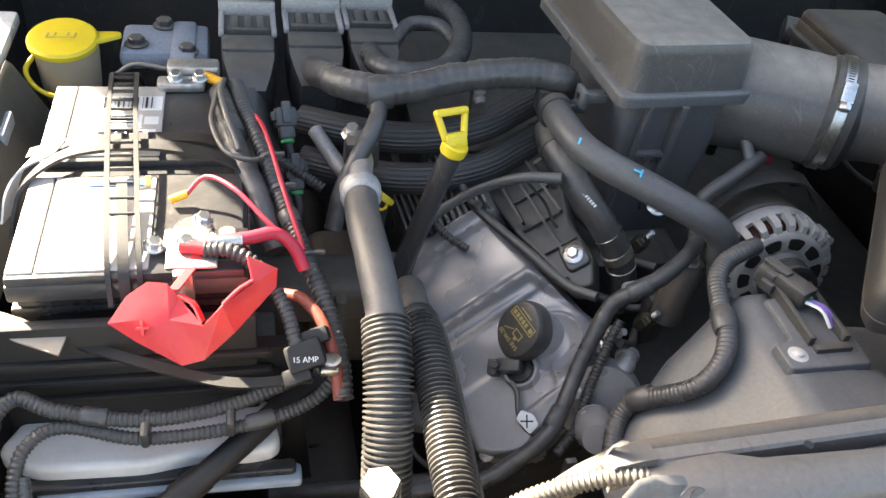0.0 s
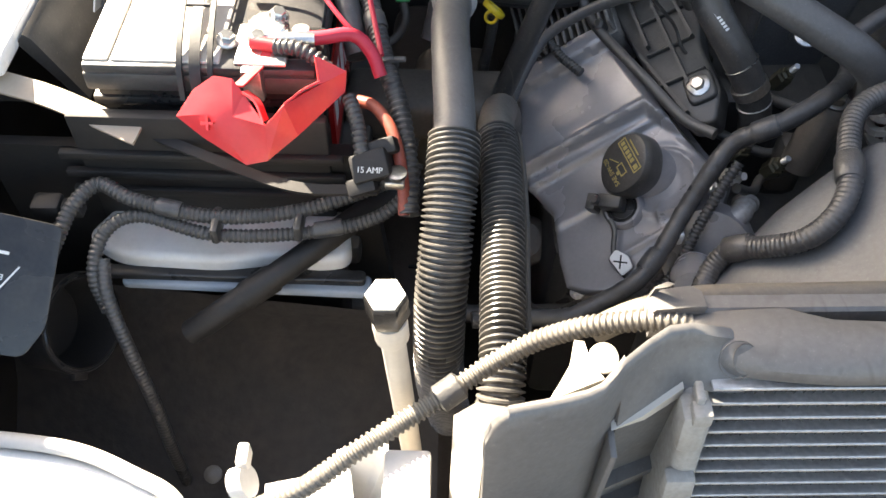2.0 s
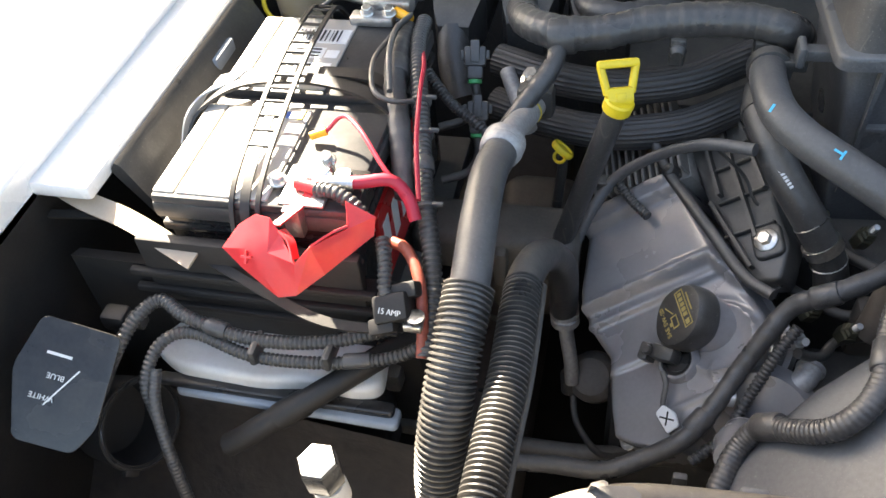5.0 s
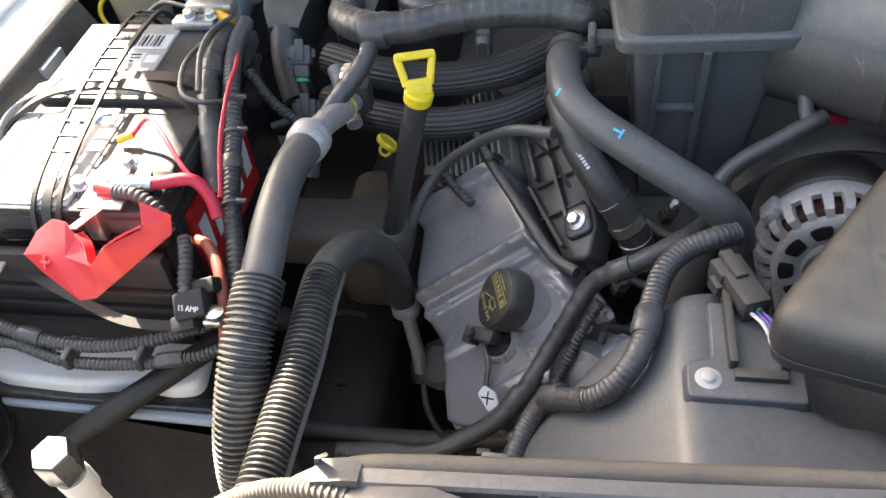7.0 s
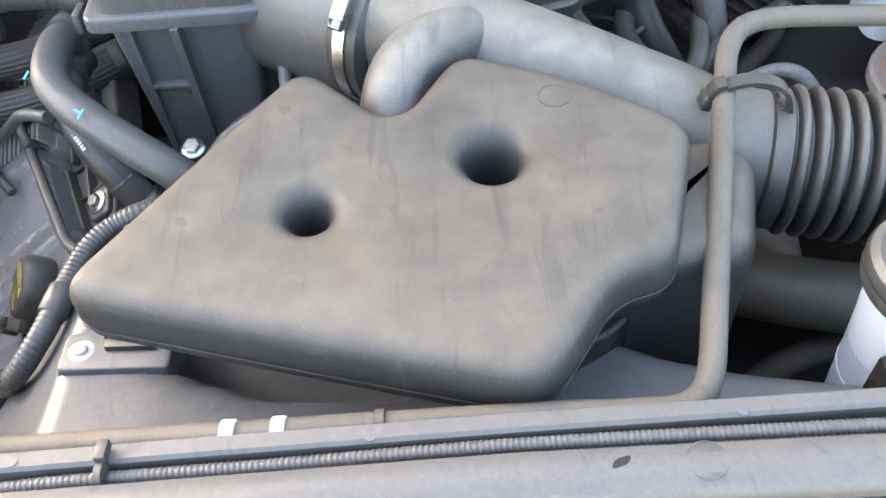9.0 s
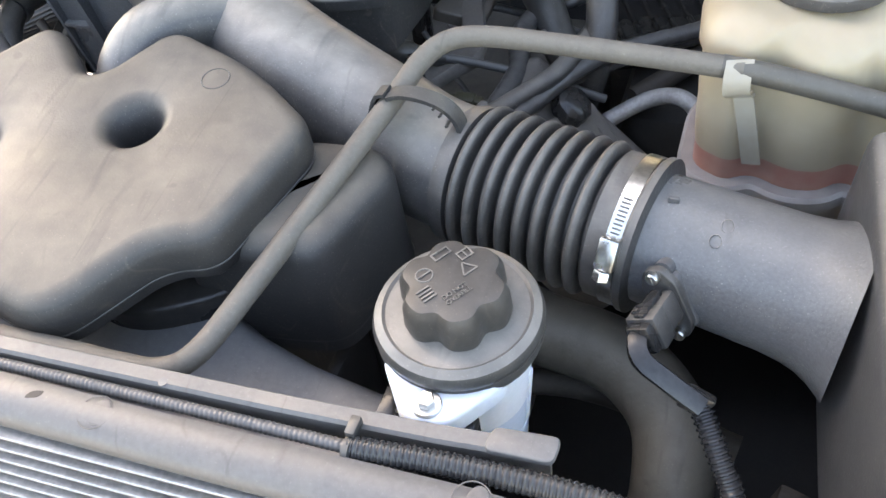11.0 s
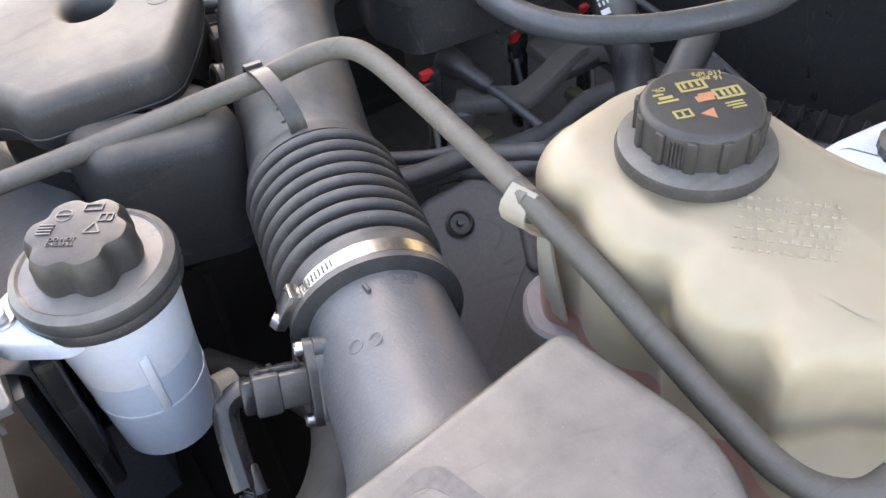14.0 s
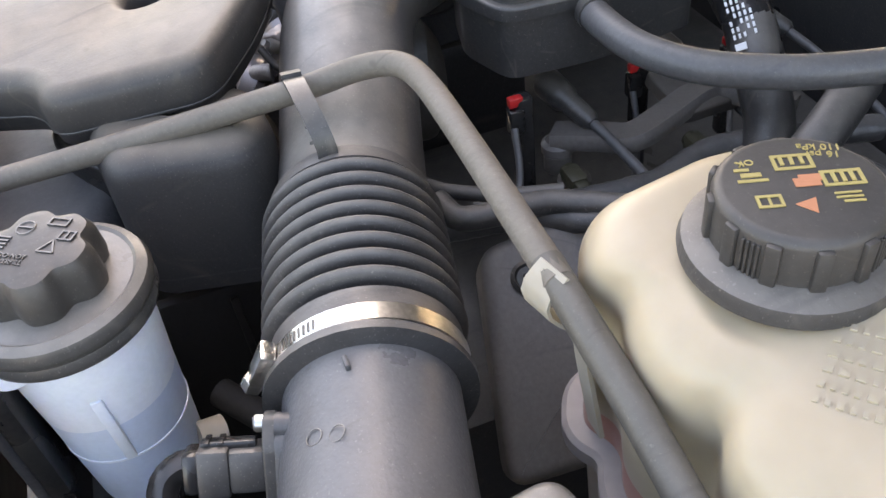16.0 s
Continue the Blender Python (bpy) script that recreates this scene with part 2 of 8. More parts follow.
# cream for parts in the sun; some of that sunlight is in the colour
CREAM_SUN = material("cream_with_painted_sun", (0.5, 0.46, 0.4), 0.5, dirt=0.4, dirt_color=(0.36, 0.31, 0.25))
PRESS = material("grimy_press_mark", (0.075, 0.072, 0.07), 0.5, dirt=0.7, dirt_color=(0.14, 0.128, 0.115), patch=60)
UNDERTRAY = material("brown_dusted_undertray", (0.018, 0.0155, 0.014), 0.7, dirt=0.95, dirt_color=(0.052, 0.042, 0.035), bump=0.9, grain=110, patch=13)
TANKCAP = material("black_tank_cap", (0.022, 0.0215, 0.021), 0.42, dirt=0.45, dirt_color=(0.13, 0.115, 0.098), settle=0.6)
RIBHOSE = material("dark_ribbed_rubber", (0.02, 0.02, 0.022), 0.4, dirt=0.45, dirt_color=(0.115, 0.105, 0.092), settle=0.6)
LOOMTAN = material("dusty_ridged_loom", (0.05, 0.046, 0.041), 0.5, dirt=0.7, dirt_color=(0.3, 0.27, 0.225), settle=0.75)
SOOT = material("dark_engine_block", (0.03, 0.024, 0.019), 0.7, dirt=0.5, dirt_color=(0.07, 0.055, 0.042))


# ---- mesh tools ----
def finish(name, bm, mat, angle=35):
    me = bpy.data.meshes.new(name)
    bmesh.ops.recalc_face_normals(bm, faces=bm.faces)
    bm.to_mesh(me)
    bm.free()
    me.polygons.foreach_set("use_smooth", [True] * len(me.polygons))
    me.set_sharp_from_angle(angle=radians(angle))
    me.materials.append(mat)
    return me


def thing(name, at, label, category, group="", kind=""):
    ob = new(name)
    ob.location = at
    ob.empty_display_size = 0.02
    ob["base"] = list(at)
    return tagged(ob, label, category, group, kind)


def part(name, bm, mat, parent, label="", angle=35):
    base = Vector(parent["base"])
    bmesh.ops.translate(bm, verts=bm.verts, vec=-base)
    ob = new(name, finish(name, bm, mat, angle))
    ob.parent = parent
    ob["base"] = list(base)
    return tagged(ob, label)


def solo(name, bm, mat, label, category, group="", kind="", angle=35):
    c = [sum(v.co[i] for v in bm.verts) / len(bm.verts) for i in (0, 1)]
    base = Vector((c[0], c[1], min(v.co.z for v in bm.verts)))
    bmesh.ops.translate(bm, verts=bm.verts, vec=-base)
    ob = new(name, finish(name, bm, mat, angle))
    ob.location = base
    ob["base"] = list(base)
    return tagged(ob, label, category, group, kind)


def dressed(name, bm, mat, label, category, bits, main="rubber", group=""):
    """A hose, loom or strip with its fittings: bits are (name, mesh, material)."""
    c = [sum(v.co[k] for v in bm.verts) / len(bm.verts) for k in (0, 1)]
    ob = thing(name, (c[0], c[1], min(v.co.z for v in bm.verts)), label, category, group)
    part(main, bm, mat, ob)
    for nm, b, m in bits:
        part(nm, b, m, ob)
    return ob


def merged(*bms):
    out = bms[0]
    for other in bms[1:]:
        me = bpy.data.meshes.new("tmp")
        other.to_mesh(me)
        other.free()
        out.from_mesh(me)
        bpy.data.meshes.remove(me)
    return out


def moved(bm, m):
    bmesh.ops.transform(bm, matrix=m, verts=bm.verts)
    return bm


def frame_of(at, z_axis, x_hint=(1, 0, 0)):
    """A matrix at a point with its z along z_axis."""
    z = Vector(z_axis).normalized()
    x = Vector(x_hint)
    x = (x - z * x.dot(z))
    if x.length < 1e-4:
        x = Vector((0, 1, 0)) - z * z.y
    x.normalize()
    y = z.cross(x)
    m = Matrix((x, y, z)).transposed().to_4x4()
    m.translation = at
    return m


def box(x0, x1, y0, y1, z0, z1, r=0.004, seg=2):
    bm = bmesh.new()
    bmesh.ops.create_cube(bm, size=1)
    for v in bm.verts:
        v.co = Vector((x0 if v.co.x < 0 else x1, y0 if v.co.y < 0 else y1, z0 if v.co.z < 0 else z1))
    r = min(r, 0.45 * min(abs(x1 - x0), abs(y1 - y0), abs(z1 - z0)))
    if r > 0:
        bmesh.ops.bevel(bm, geom=bm.edges, offset=r, segments=seg, profile=0.5, affect="EDGES")
    return bm


def rounded(pts, r, seg=4):
    """Rounds the corners of a closed 2D outline; r is one radius or one a corner."""
    out, n = [], len(pts)
    for i in range(n):
        p, a, b = Vector(pts[i]), Vector(pts[i - 1]), Vector(pts[(i + 1) % n])
        ri = r[i] if isinstance(r, (list, tuple)) else r
        u, v = (a - p), (b - p)
        d = min(ri, 0.48 * u.length, 0.48 * v.length)
        s, e = p + u.normalized() * d, p + v.normalized() * d
        for k in range(seg + 1):
            t = k / seg
            out.append((1 - t) ** 2 * s + 2 * t * (1 - t) * p + t * t * e)
    return out


def inset(pts, d):
    n, out = len(pts), []
    area = sum(pts[i - 1].x * pts[i].y - pts[i].x * pts[i - 1].y for i in range(n))
    sgn = 1 if area > 0 else -1
    for i in range(n):
        t = (pts[(i + 1) % n] - pts[i - 1])
        t = t.normalized() if t.length > 1e-9 else Vector((1, 0))
        out.append(pts[i] + Vector((-t.y, t.x)) * d * sgn)
    return out


def loft(rings, cap0=True, cap1=True):
    bm = bmesh.new()
    vs = [[bm.verts.new(p) for p in ring] for ring in rings]
    n = len(vs[0])
    for a, b in zip(vs, vs[1:]):
        for i in range(n):
            bm.faces.new((a[i], a[(i + 1) % n], b[(i + 1) % n], b[i]))
    if cap0:
        bm.faces.new(vs[0][::-1])
    if cap1:
        bm.faces.new(vs[-1])
    return bm


def slab(pts, z0, z1, r=0.003, seg=3, draft=0.0):
    """A closed 2D outline as a solid from z0 to z1 with a rounded top edge."""
    pts = [Vector(p) for p in pts]
    rings = [[(*p, z0) for p in inset(pts, -draft)]]
    for k in range(seg + 1):
        a = math.pi / 2 * k / seg
        rings.append([(*p, z1 - r + r * math.sin(a)) for p in inset(pts, r * (1 - math.cos(a)))])
    return loft(rings)


def lathe(profile, n=24, at=(0, 0, 0), axis=(0, 0, 1), lobes=None):
    """profile: (radius, height); lobes: a function of the angle that scales the radius."""
    m = frame_of(at, axis)
    rings = []
    for r, h in profile:
        ring = []
        for i in range(n):
            a = 2 * math.pi * i / n
            k = lobes(a) if lobes else 1
            ring.append(m @ Vector((r * k * math.cos(a), r * k * math.sin(a), h)))
        rings.append(ring)
    return loft(rings)


def spline(pts, step):
    pts = [Vector(p) for p in pts]
    ext = [2 * pts[0] - pts[1]] + pts + [2 * pts[-1] - pts[-2]]
    dense = []
    for i in range(1, len(ext) - 2):
        a, b, c, d = ext[i - 1:i + 3]
        for k in range(24):
            t = k / 24
            dense.append(0.5 * ((2 * b) + (c - a) * t + (2 * a - 5 * b + 4 * c - d) * t * t + (3 * b - a - 3 * c + d) * t ** 3))
    dense.append(pts[-1])
    acc = [0.0]
    for a, b in zip(dense, dense[1:]):
        acc.append(acc[-1] + (b - a).length)
    count = max(2, int(acc[-1] / step))
    out, j = [], 0
    for k in range(count + 1):
        s = acc[-1] * k / count
        while j < len(acc) - 2 and acc[j + 1] < s:
            j += 1
        f = (s - acc[j]) / max(1e-9, acc[j + 1] - acc[j])
        out.append(dense[j].lerp(dense[j + 1], f))
    return out, acc[-1]


def sweep(path, radius, n=12, shape=None, caps=True):
    """A tube along dense points; radius: a number or a function of the index; shape scales it round the section."""
    bm = bmesh.new()
    prev = None
    rings = []
    for i, p in enumerate(path):
        t = (path[min(i + 1, len(path) - 1)] - path[max(i - 1, 0)]).normalized()
        if prev is None:
            x = Vector((0, 0, 1)).cross(t)
            if x.length < 0.05:
                x = Vector((1, 0, 0))
        else:
            x = prev
        x = (x - t * x.dot(t)).normalized()
        prev = x
        y = t.cross(x)
        r = radius(i) if callable(radius) else radius
        ring = []
        for k in range(n):
            a = 2 * math.pi * k / n
            q = r * (shape(a) if shape else 1)
            ring.append(bm.verts.new(p + x * (q * math.cos(a)) + y * (q * math.sin(a))))
        rings.append(ring)
    for a, b in zip(rings, rings[1:]):
        for i in range(n):
            bm.faces.new((a[i], a[(i + 1) % n], b[(i + 1) % n], b[i]))
    if caps:
        bm.faces.new(rings[0][::-1])
        bm.faces.new(rings[-1])
    return bm


def tube(pts, r, n=12, step=0.006, wobble=0.0):
    n = max(n, 14)
    path, _ = spline(pts, step)
    if wobble:
        return sweep(path, lambda i: r * (1 + wobble * noise.noise(path[i] * 90)), n)
    return sweep(path, r, n)


def ridged(pts, r, pitch=0.005, depth=0.0012, n=14):
    """Split corrugated sleeve: square ridges along the run."""
    path, _ = spline(pts, pitch / 4)
    return sweep(path, lambda i: r if i % 4 in (0, 1) else r - depth, n)


def taped(pts, r, pitch=0.016, n=14):
    """A wire bundle wound with tape: each turn overlaps the last by a small step."""
    path, _ = spline(pts, pitch / 5)
    return sweep(path, lambda i: r * (1 + 0.06 * (1 - (i % 5) / 4) + 0.07 * noise.noise(path[i] * 60)), n)


def ring_at(at, axis, r, width, thick=0.002, n=20):
    return lathe([(r, -width / 2), (r + thick, -width / 2 + 0.0006), (r + thick, width / 2 - 0.0006), (r, width / 2)], n, at, axis)


def hexbolt(at, axis=(0, 0, 1), r=0.006, h=0.006, washer=0.009):
    a = lathe([(r * 0.9, 0), (r, 0.0008), (r, h - 0.001), (r * 0.85, h)], 6, at, axis)
    return merged(a, lathe([(washer, -0.002), (washer, -0.0005), (washer * 0.9, 0.0003)], 18, at, axis))


def words(name, text, size, mat, parent, m, extrude=0.0003, label=""):
    cu = bpy.data.curves.new(name, "FONT")
    cu.body, cu.size, cu.extrude = text, size, extrude
    cu.align_x, cu.align_y = "CENTER", "CENTER"
    tmp = new(name, cu)
    me = bpy.data.meshes.new_from_object(tmp.evaluated_get(bpy.context.evaluated_depsgraph_get()))
    bpy.data.objects.remove(tmp)
    bm = bmesh.new()
    bm.from_mesh(me)
    bpy.data.meshes.remove(me)
    moved(bm, m)
    return part(name, bm, mat, parent, label)


def patchwork(m, rects, t=0.0004):
    """Thin bars (x0, x1, y0, y1) laid on the plane of the matrix m."""
    out = None
    for k, (x0, x1, y0, y1) in enumerate(rects):
        b = moved(box(x0, x1, y0, y1, 0, t + 0.00004 * (k % 7), 0), m)
        out = b if out is None else merged(out, b)
    return out

# ---- the setting: ground, body of the car ----
solo("ground", box(-60, 60, -60, 60, -0.1, 0, 0), GROUND, "grey asphalt ground under the parked car", "ground", kind="structure")

bay = tagged(new("engine_bay_shell"), "dark inner walls and floor of the engine bay", "engine bay", kind="structure")
bay["base"] = [0, 0, 0]
part("undertray", box(-0.45, 1.62, 0.15, 1.3, 0.28, 0.31, 0), SHADE_BLACK, bay)
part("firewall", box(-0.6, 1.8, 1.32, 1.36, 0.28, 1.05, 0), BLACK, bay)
part("inner_wing", box(-0.36, -0.33, 0.24, 1.32, 0.31, 0.99, 0), SHADE_BLACK, bay)
part("inner_wing", box(1.56, 1.59, 0.2, 1.32, 0.31, 1.0, 0), SHADE_BLACK, bay)
# out of view; added to keep light from the front off the undertray
part("front_light_block", box(-0.36, 1.6, 0.03, 0.06, 0.55, 0.9, 0.005), SHADE_BLACK, bay)
part("cowl_panel", box(-0.6, 1.8, 1.2, 1.5, 1.05, 1.08, 0.01), BLACK, bay)


def wing(x0, sgn):
    prof = [(0.0, 0.985), (0.0, 1.02), (0.012, 1.034), (0.05, 1.045), (0.12, 1.05), (0.22, 1.035), (0.29, 0.98), (0.32, 0.88), (0.33, 0.55), (0.3, 0.3), (0.27, 0.3), (0.29, 0.6), (0.27, 0.93)]
    ys = [0.12, 0.3, 0.6, 0.9, 1.2, 1.5]
    return loft([[(x0 + sgn * a, y, z - 0.05 * max(0, 0.5 - y)) for a, z in prof] for y in ys])


w = tagged(new("front_wing"), "white painted front wing of the car", "car wing", kind="structure")
w["base"] = [0, 0, 0]
part("wing_panel", wing(-0.33, -1), PAINT, w)
w = tagged(new("front_wing"), "white painted front wing of the car", "car wing", kind="structure")
w["base"] = [0, 0, 0]
part("wing_panel", wing(1.6, 1), PAINT, w)

# the open bonnet, leaning back over the bay
bonnet = tagged(new("bonnet"), "white car bonnet standing open over the bay", "car bonnet", kind="structure")
bonnet["base"] = [0, 0, 0]
HINGE, TIP = Vector((0, 1.38, 1.12)), Vector((0, 0.98, 2.08))
for nm, off, mt in (("bonnet_skin", 0.035, PAINT), ("bonnet_liner", 0.0, BLACK)):
    up = Vector((0, 0.92, 0.39)) * off
    a, b = HINGE + up, TIP + up
    out = [(-0.565, a), (1.77, a), (1.66, b), (-0.465, b)]
    th = Vector((0, 0.92, 0.39)) * 0.015
    part(nm, loft([[Vector((x, p.y, p.z)) for x, p in out], [Vector((x, p.y, p.z)) + th for x, p in out]]), mt, bonnet)

# front: slam panel, flange, condenser
slam = tagged(new("slam_panel"), "dusty grey front cross panel over the condenser", "cross panel", kind="structure")
slam["base"] = [0, 0, 0]
SLAM = [(0.236, 0.262, 1.064), (0.25, 0.2525, 1.0695), (0.265, 0.2475, 1.0725), (0.285, 0.2445, 1.0745), (0.31, 0.2433, 1.075), (0.41, 0.247, 1.076), (0.58, 0.256, 1.077), (0.74, 0.264, 1.078), (0.92, 0.268, 1.078), (1.06, 0.273, 1.076), (1.1, 0.276, 1.066), (1.125, 0.28, 1.04)]


def slam_ring(x, y, z):
    d = 0.03 + 0.013 * max(0.0, min(1.0, (0.33 - x) / 0.04)) if x > 0.28 else 0.287 - y
    return [(x, y + a * d, z + b) for a, b in ((0.05, -0.016), (0.0, -0.011), (0.03, -0.005), (0.14, -0.001), (0.35, 0.002), (0.7, 0.003), (0.93, 0.0), (1.0, -0.006), (1.02, -0.04), (0.96, -0.04), (0.94, -0.009), (0.7, -0.003), (0.35, -0.004), (0.16, -0.008), (0.1, -0.016))]


part("panel", loft([slam_ring(*p) for p in SLAM]), PANEL, slam)
for x, y, z, lean in ((0.256, 0.2545, 1.0676, -1.1), (0.834, 0.283, 1.0802, -0.08), (1.06, 0.292, 1.0802, -0.08)):
    mark = frame_of((x, y, z), (0, lean, 1))
    part("pressed_ring", sweep([mark @ Vector((0.0105 * math.cos(a), 0.0105 * math.sin(a), 0)) for a in [2 * math.pi * k / 28 for k in range(29)]], 0.0004, 6), PRESS, slam, "grimy pressed mark")
    part("pressed_disc", moved(slab([(0.003 + 0.006 * math.cos(a), 0.0005 + 0.0085 * math.sin(a)) for a in [2 * math.pi * k / 20 for k in range(20)]], -0.001, 0.0003, 0.0002), mark), PRESS, slam, "grimy pressed mark")
for x, y, w, h in ((0.5, 0.2585, 0.0022, 0.02), (0.52, 0.2605, 0.0016, 0.024), (0.535, 0.258, 0.0026, 0.012), (0.79, 0.283, 0.006, 0.008)):
    pts = rounded([(x - w, y - h / 2), (x + w * 0.6, y - h / 2 + 0.003), (x + w, y + h / 2), (x - w * 0.5, y + h / 2 - 0.002)], w * 0.7, 4)
    part("tar_mark", loft([[(q.x, q.y, 1.0795 + 0.08 * (q.y - 0.27) + e) for q in pts] for e in (-0.0015, 0.0003)]), SHADE_BLACK, slam, "dark tarry mark")
part("panel_hole", lathe([(0.0032, 0.0), (0.0032, 0.0006)], 16, (0.345, 0.281, 1.0783)), GLOSS, slam, "small dark hole")
STRIP = [(0.216, 0.284, 1.062), (0.232, 0.284, 1.07), (0.42, 0.289, 1.074), (0.58, 0.298, 1.075), (0.74, 0.306, 1.076), (0.93, 0.314, 1.077), (1.03, 0.32, 1.077), (1.092, 0.326, 1.077)]
dressed("flange_strip", loft([[(x, y + o, z + h) for o, h in ((0, -0.02), (0, -0.002), (0.002, 0.0), (0.0105, 0.0), (0.0118, -0.002), (0.0118, -0.008), (0.003, -0.008), (0.003, -0.02))] for x, y, z in STRIP]), PANEL, "narrow grey metal flange behind the front panel", "metal strip", [("spot_weld", lathe([(0.003, 0), (0.003, 0.0004)], 12, (x, 0.2905 + 0.0435 * (x - 0.42) + 0.004, 1.0745 + 0.0045 * (x - 0.42))), SHROUD) for x in (0.47, 0.66, 0.86)], "strip")
end = thing("flange_end", (0.228, 0.292, 1.06), "grey folded end of the front flange with a hook", "metal strip")
part("end_plate", loft([[(x, 0.284, z - 0.014), (x, 0.2845, z), (x, w, z - 0.0035), (x, w, z - 0.0075), (x, 0.2865, z - 0.004), (x, 0.2865, z - 0.014)] for x, z, w in ((0.2125, 1.064, 0.297), (0.216, 1.0695, 0.3005), (0.238, 1.0735, 0.3015), (0.243, 1.0738, 0.2975))]), PANEL, end)
part("hook", loft([[(0.214, 0.297, 1.062), (0.217, 0.2985, 1.066), (0.217, 0.3005, 1.065), (0.214, 0.299, 1.061)], [(0.216, 0.296, 1.074), (0.2225, 0.2975, 1.077), (0.2225, 0.2995, 1.076), (0.216, 0.298, 1.073)], [(0.2195, 0.293, 1.079), (0.225, 0.2945, 1.08), (0.225, 0.2965, 1.079), (0.2195, 0.295, 1.078)]]), PANEL, end)
solo("flange_tab", slab(rounded([(1.056, 0.322), (1.094, 0.324), (1.095, 0.34), (1.058, 0.337)], 0.005), 1.0745, 1.0785, 0.001), PANEL, "grey end tab of the front flange", "metal strip")

cond = thing("condenser", (0.65, 0.25, 0.5), "dusty aluminium condenser with thin horizontal tubes and fins", "condenser")
ROWS_Z = [1.056 - 0.0112 * i for i in range(48)]


def leaned(bm, lean=0.25):
    """The condenser follows the panel's bow and leans forward at its foot."""
    for v in bm.verts:
        v.co.y += 0.006 + 0.035 * (v.co.x - 0.65) - lean * (1.05 - v.co.z)
    return bm


tube_mesh = None
for z in ROWS_Z:
    if tube_mesh is None:
        ob = part("flat_tube", leaned(box(0.243, 1.08, 0.249, 0.268, z - 0.001, z + 0.001, 0.0006, 1)), ALLOY, cond)
        tube_mesh, z_first = ob.data, z
    else:
        ob = new("flat_tube", tube_mesh)
        ob.parent, ob.location = cond, (0, -0.25 * (z_first - z), z - z_first)
bm = bmesh.new()
for z in ROWS_Z[:-1]:
    zz, n = z - 0.0056, 306
    pv = None
    for i in range(n + 1):
        x = 0.243 + 0.836 * i / n
        dx = 0.0012 if i % 2 else -0.0012
        top = zz + 0.0043 if i % 2 else zz - 0.0043
        q = (bm.verts.new((x + dx, 0.2545 + 0.0006 * noise.noise(Vector((x * 40, z * 40, 0))), top)), bm.verts.new((x + dx, 0.266, top)))
        if pv:
            bm.faces.new((pv[0], q[0], q[1], pv[1]))
        pv = q
fins = part("fin_pack", leaned(bm), FINS, cond)
tagged(fins, kind="stuff")
part("core_back", leaned(box(0.24, 1.085, 0.268, 0.276, 0.5, 1.062, 0)), SHADE_BLACK, cond)
for x0, x1 in ((0.2275, 0.2435), (1.079, 1.097)):
    part("side_bracket", leaned(merged(box(x0, x1, 0.236, 0.28, 0.5, 1.052, 0.006, 3), box(x0 - 0.003, x1 - 0.004, 0.232, 0.25, 1.028, 1.055, 0.004))), BRACKET, cond, "pale plastic side bracket")
    part("bracket_clip", leaned(merged(box(x0 + 0.002, x1 - 0.003, 0.231, 0.242, 1.05, 1.059, 0.002), box(x0 + 0.004, x0 + 0.009, 0.238, 0.25, 1.056, 1.063, 0.0015))), BRACKET, cond)
    for z in (1.0, 0.94, 0.86):
        part("bracket_rib", leaned(box(x0 - 0.004, x1 - 0.002, 0.229, 0.24, z - 0.009, z + 0.009, 0.003)), BRACKET, cond)

# ---- battery and its surroundings ----
BX0, BX1, BY0, BY1, BZ = -0.198, -0.005, 0.55, 0.858, 1.01
bat = thing("car_battery", (-0.1, 0.7, 0.82), "black car battery in a tray, its top in glaring sun", "battery")
part("case", merged(box(BX0 + 0.004, BX1 - 0.004, BY0 + 0.006, BY1 - 0.006, 0.82, 0.99, 0.006),
                    box(BX0 + 0.0, BX1 - 0.0, BY0 + 0.003, BY1 - 0.003, 0.965, 0.975, 0.003)), GLOSS, bat)
BTOP = material("battery_lid_plastic", (0.032, 0.032, 0.034), 0.36, dirt=0.25, dirt_color=(0.2, 0.18, 0.15))
BCOVER = material("dusty_cell_cover", (0.46, 0.44, 0.41), 0.42, dirt=0.5, dirt_color=(0.5, 0.41, 0.3), patch=22)
part("lid", box(BX0, BX1, BY0, BY1, 0.984, 1.002, 0.003), BTOP, bat, "dusty grey black lid")
for y0, y1 in ((BY0 + 0.001, BY0 + 0.142), (BY0 + 0.165, BY1 - 0.001)):
    part("lid_block", box(BX0 + 0.001, BX1 - 0.003, y0, y1, 1.0, BZ, 0.003), BTOP, bat, "dusty grey black raised block")
for y0, y1 in ((0.556, 0.686), (0.722, 0.852)):
    part("cell_cover", box(-0.196, -0.1755, y0, y1, BZ - 0.002, BZ + 0.0022, 0.0015), BCOVER, bat, "dusty pale grey cell cover")
    part("cell_cover", box(-0.1735, -0.086, y0, y1, BZ - 0.002, BZ + 0.0022, 0.0015), BCOVER, bat, "dusty pale grey cell cover")
for x0, x1, y0, y1 in ((-0.15, -0.088, 0.803, 0.83), (-0.143, -0.106, 0.774, 0.794), (-0.104, -0.09, 0.776, 0.79), (-0.15, -0.092, 0.755, 0.766)):
    part("label", box(x0, x1, y0, y1, BZ + 0.001, BZ + 0.0027, 0), LABEL, bat, "white printed label")
M = frame_of((-0.1, 0.7, BZ + 0.003), (0, 0, 1))
part("label_strip", patchwork(M, [(-0.045, 0.005, -0.03, -0.02)]), LABEL_BLUE, bat, "blue strip of the label")
part("label_strip", patchwork(M, [(0.004, 0.0085, -0.031, -0.016)], 0.0006), LABEL_YELLOW, bat, "yellow strip of the label")
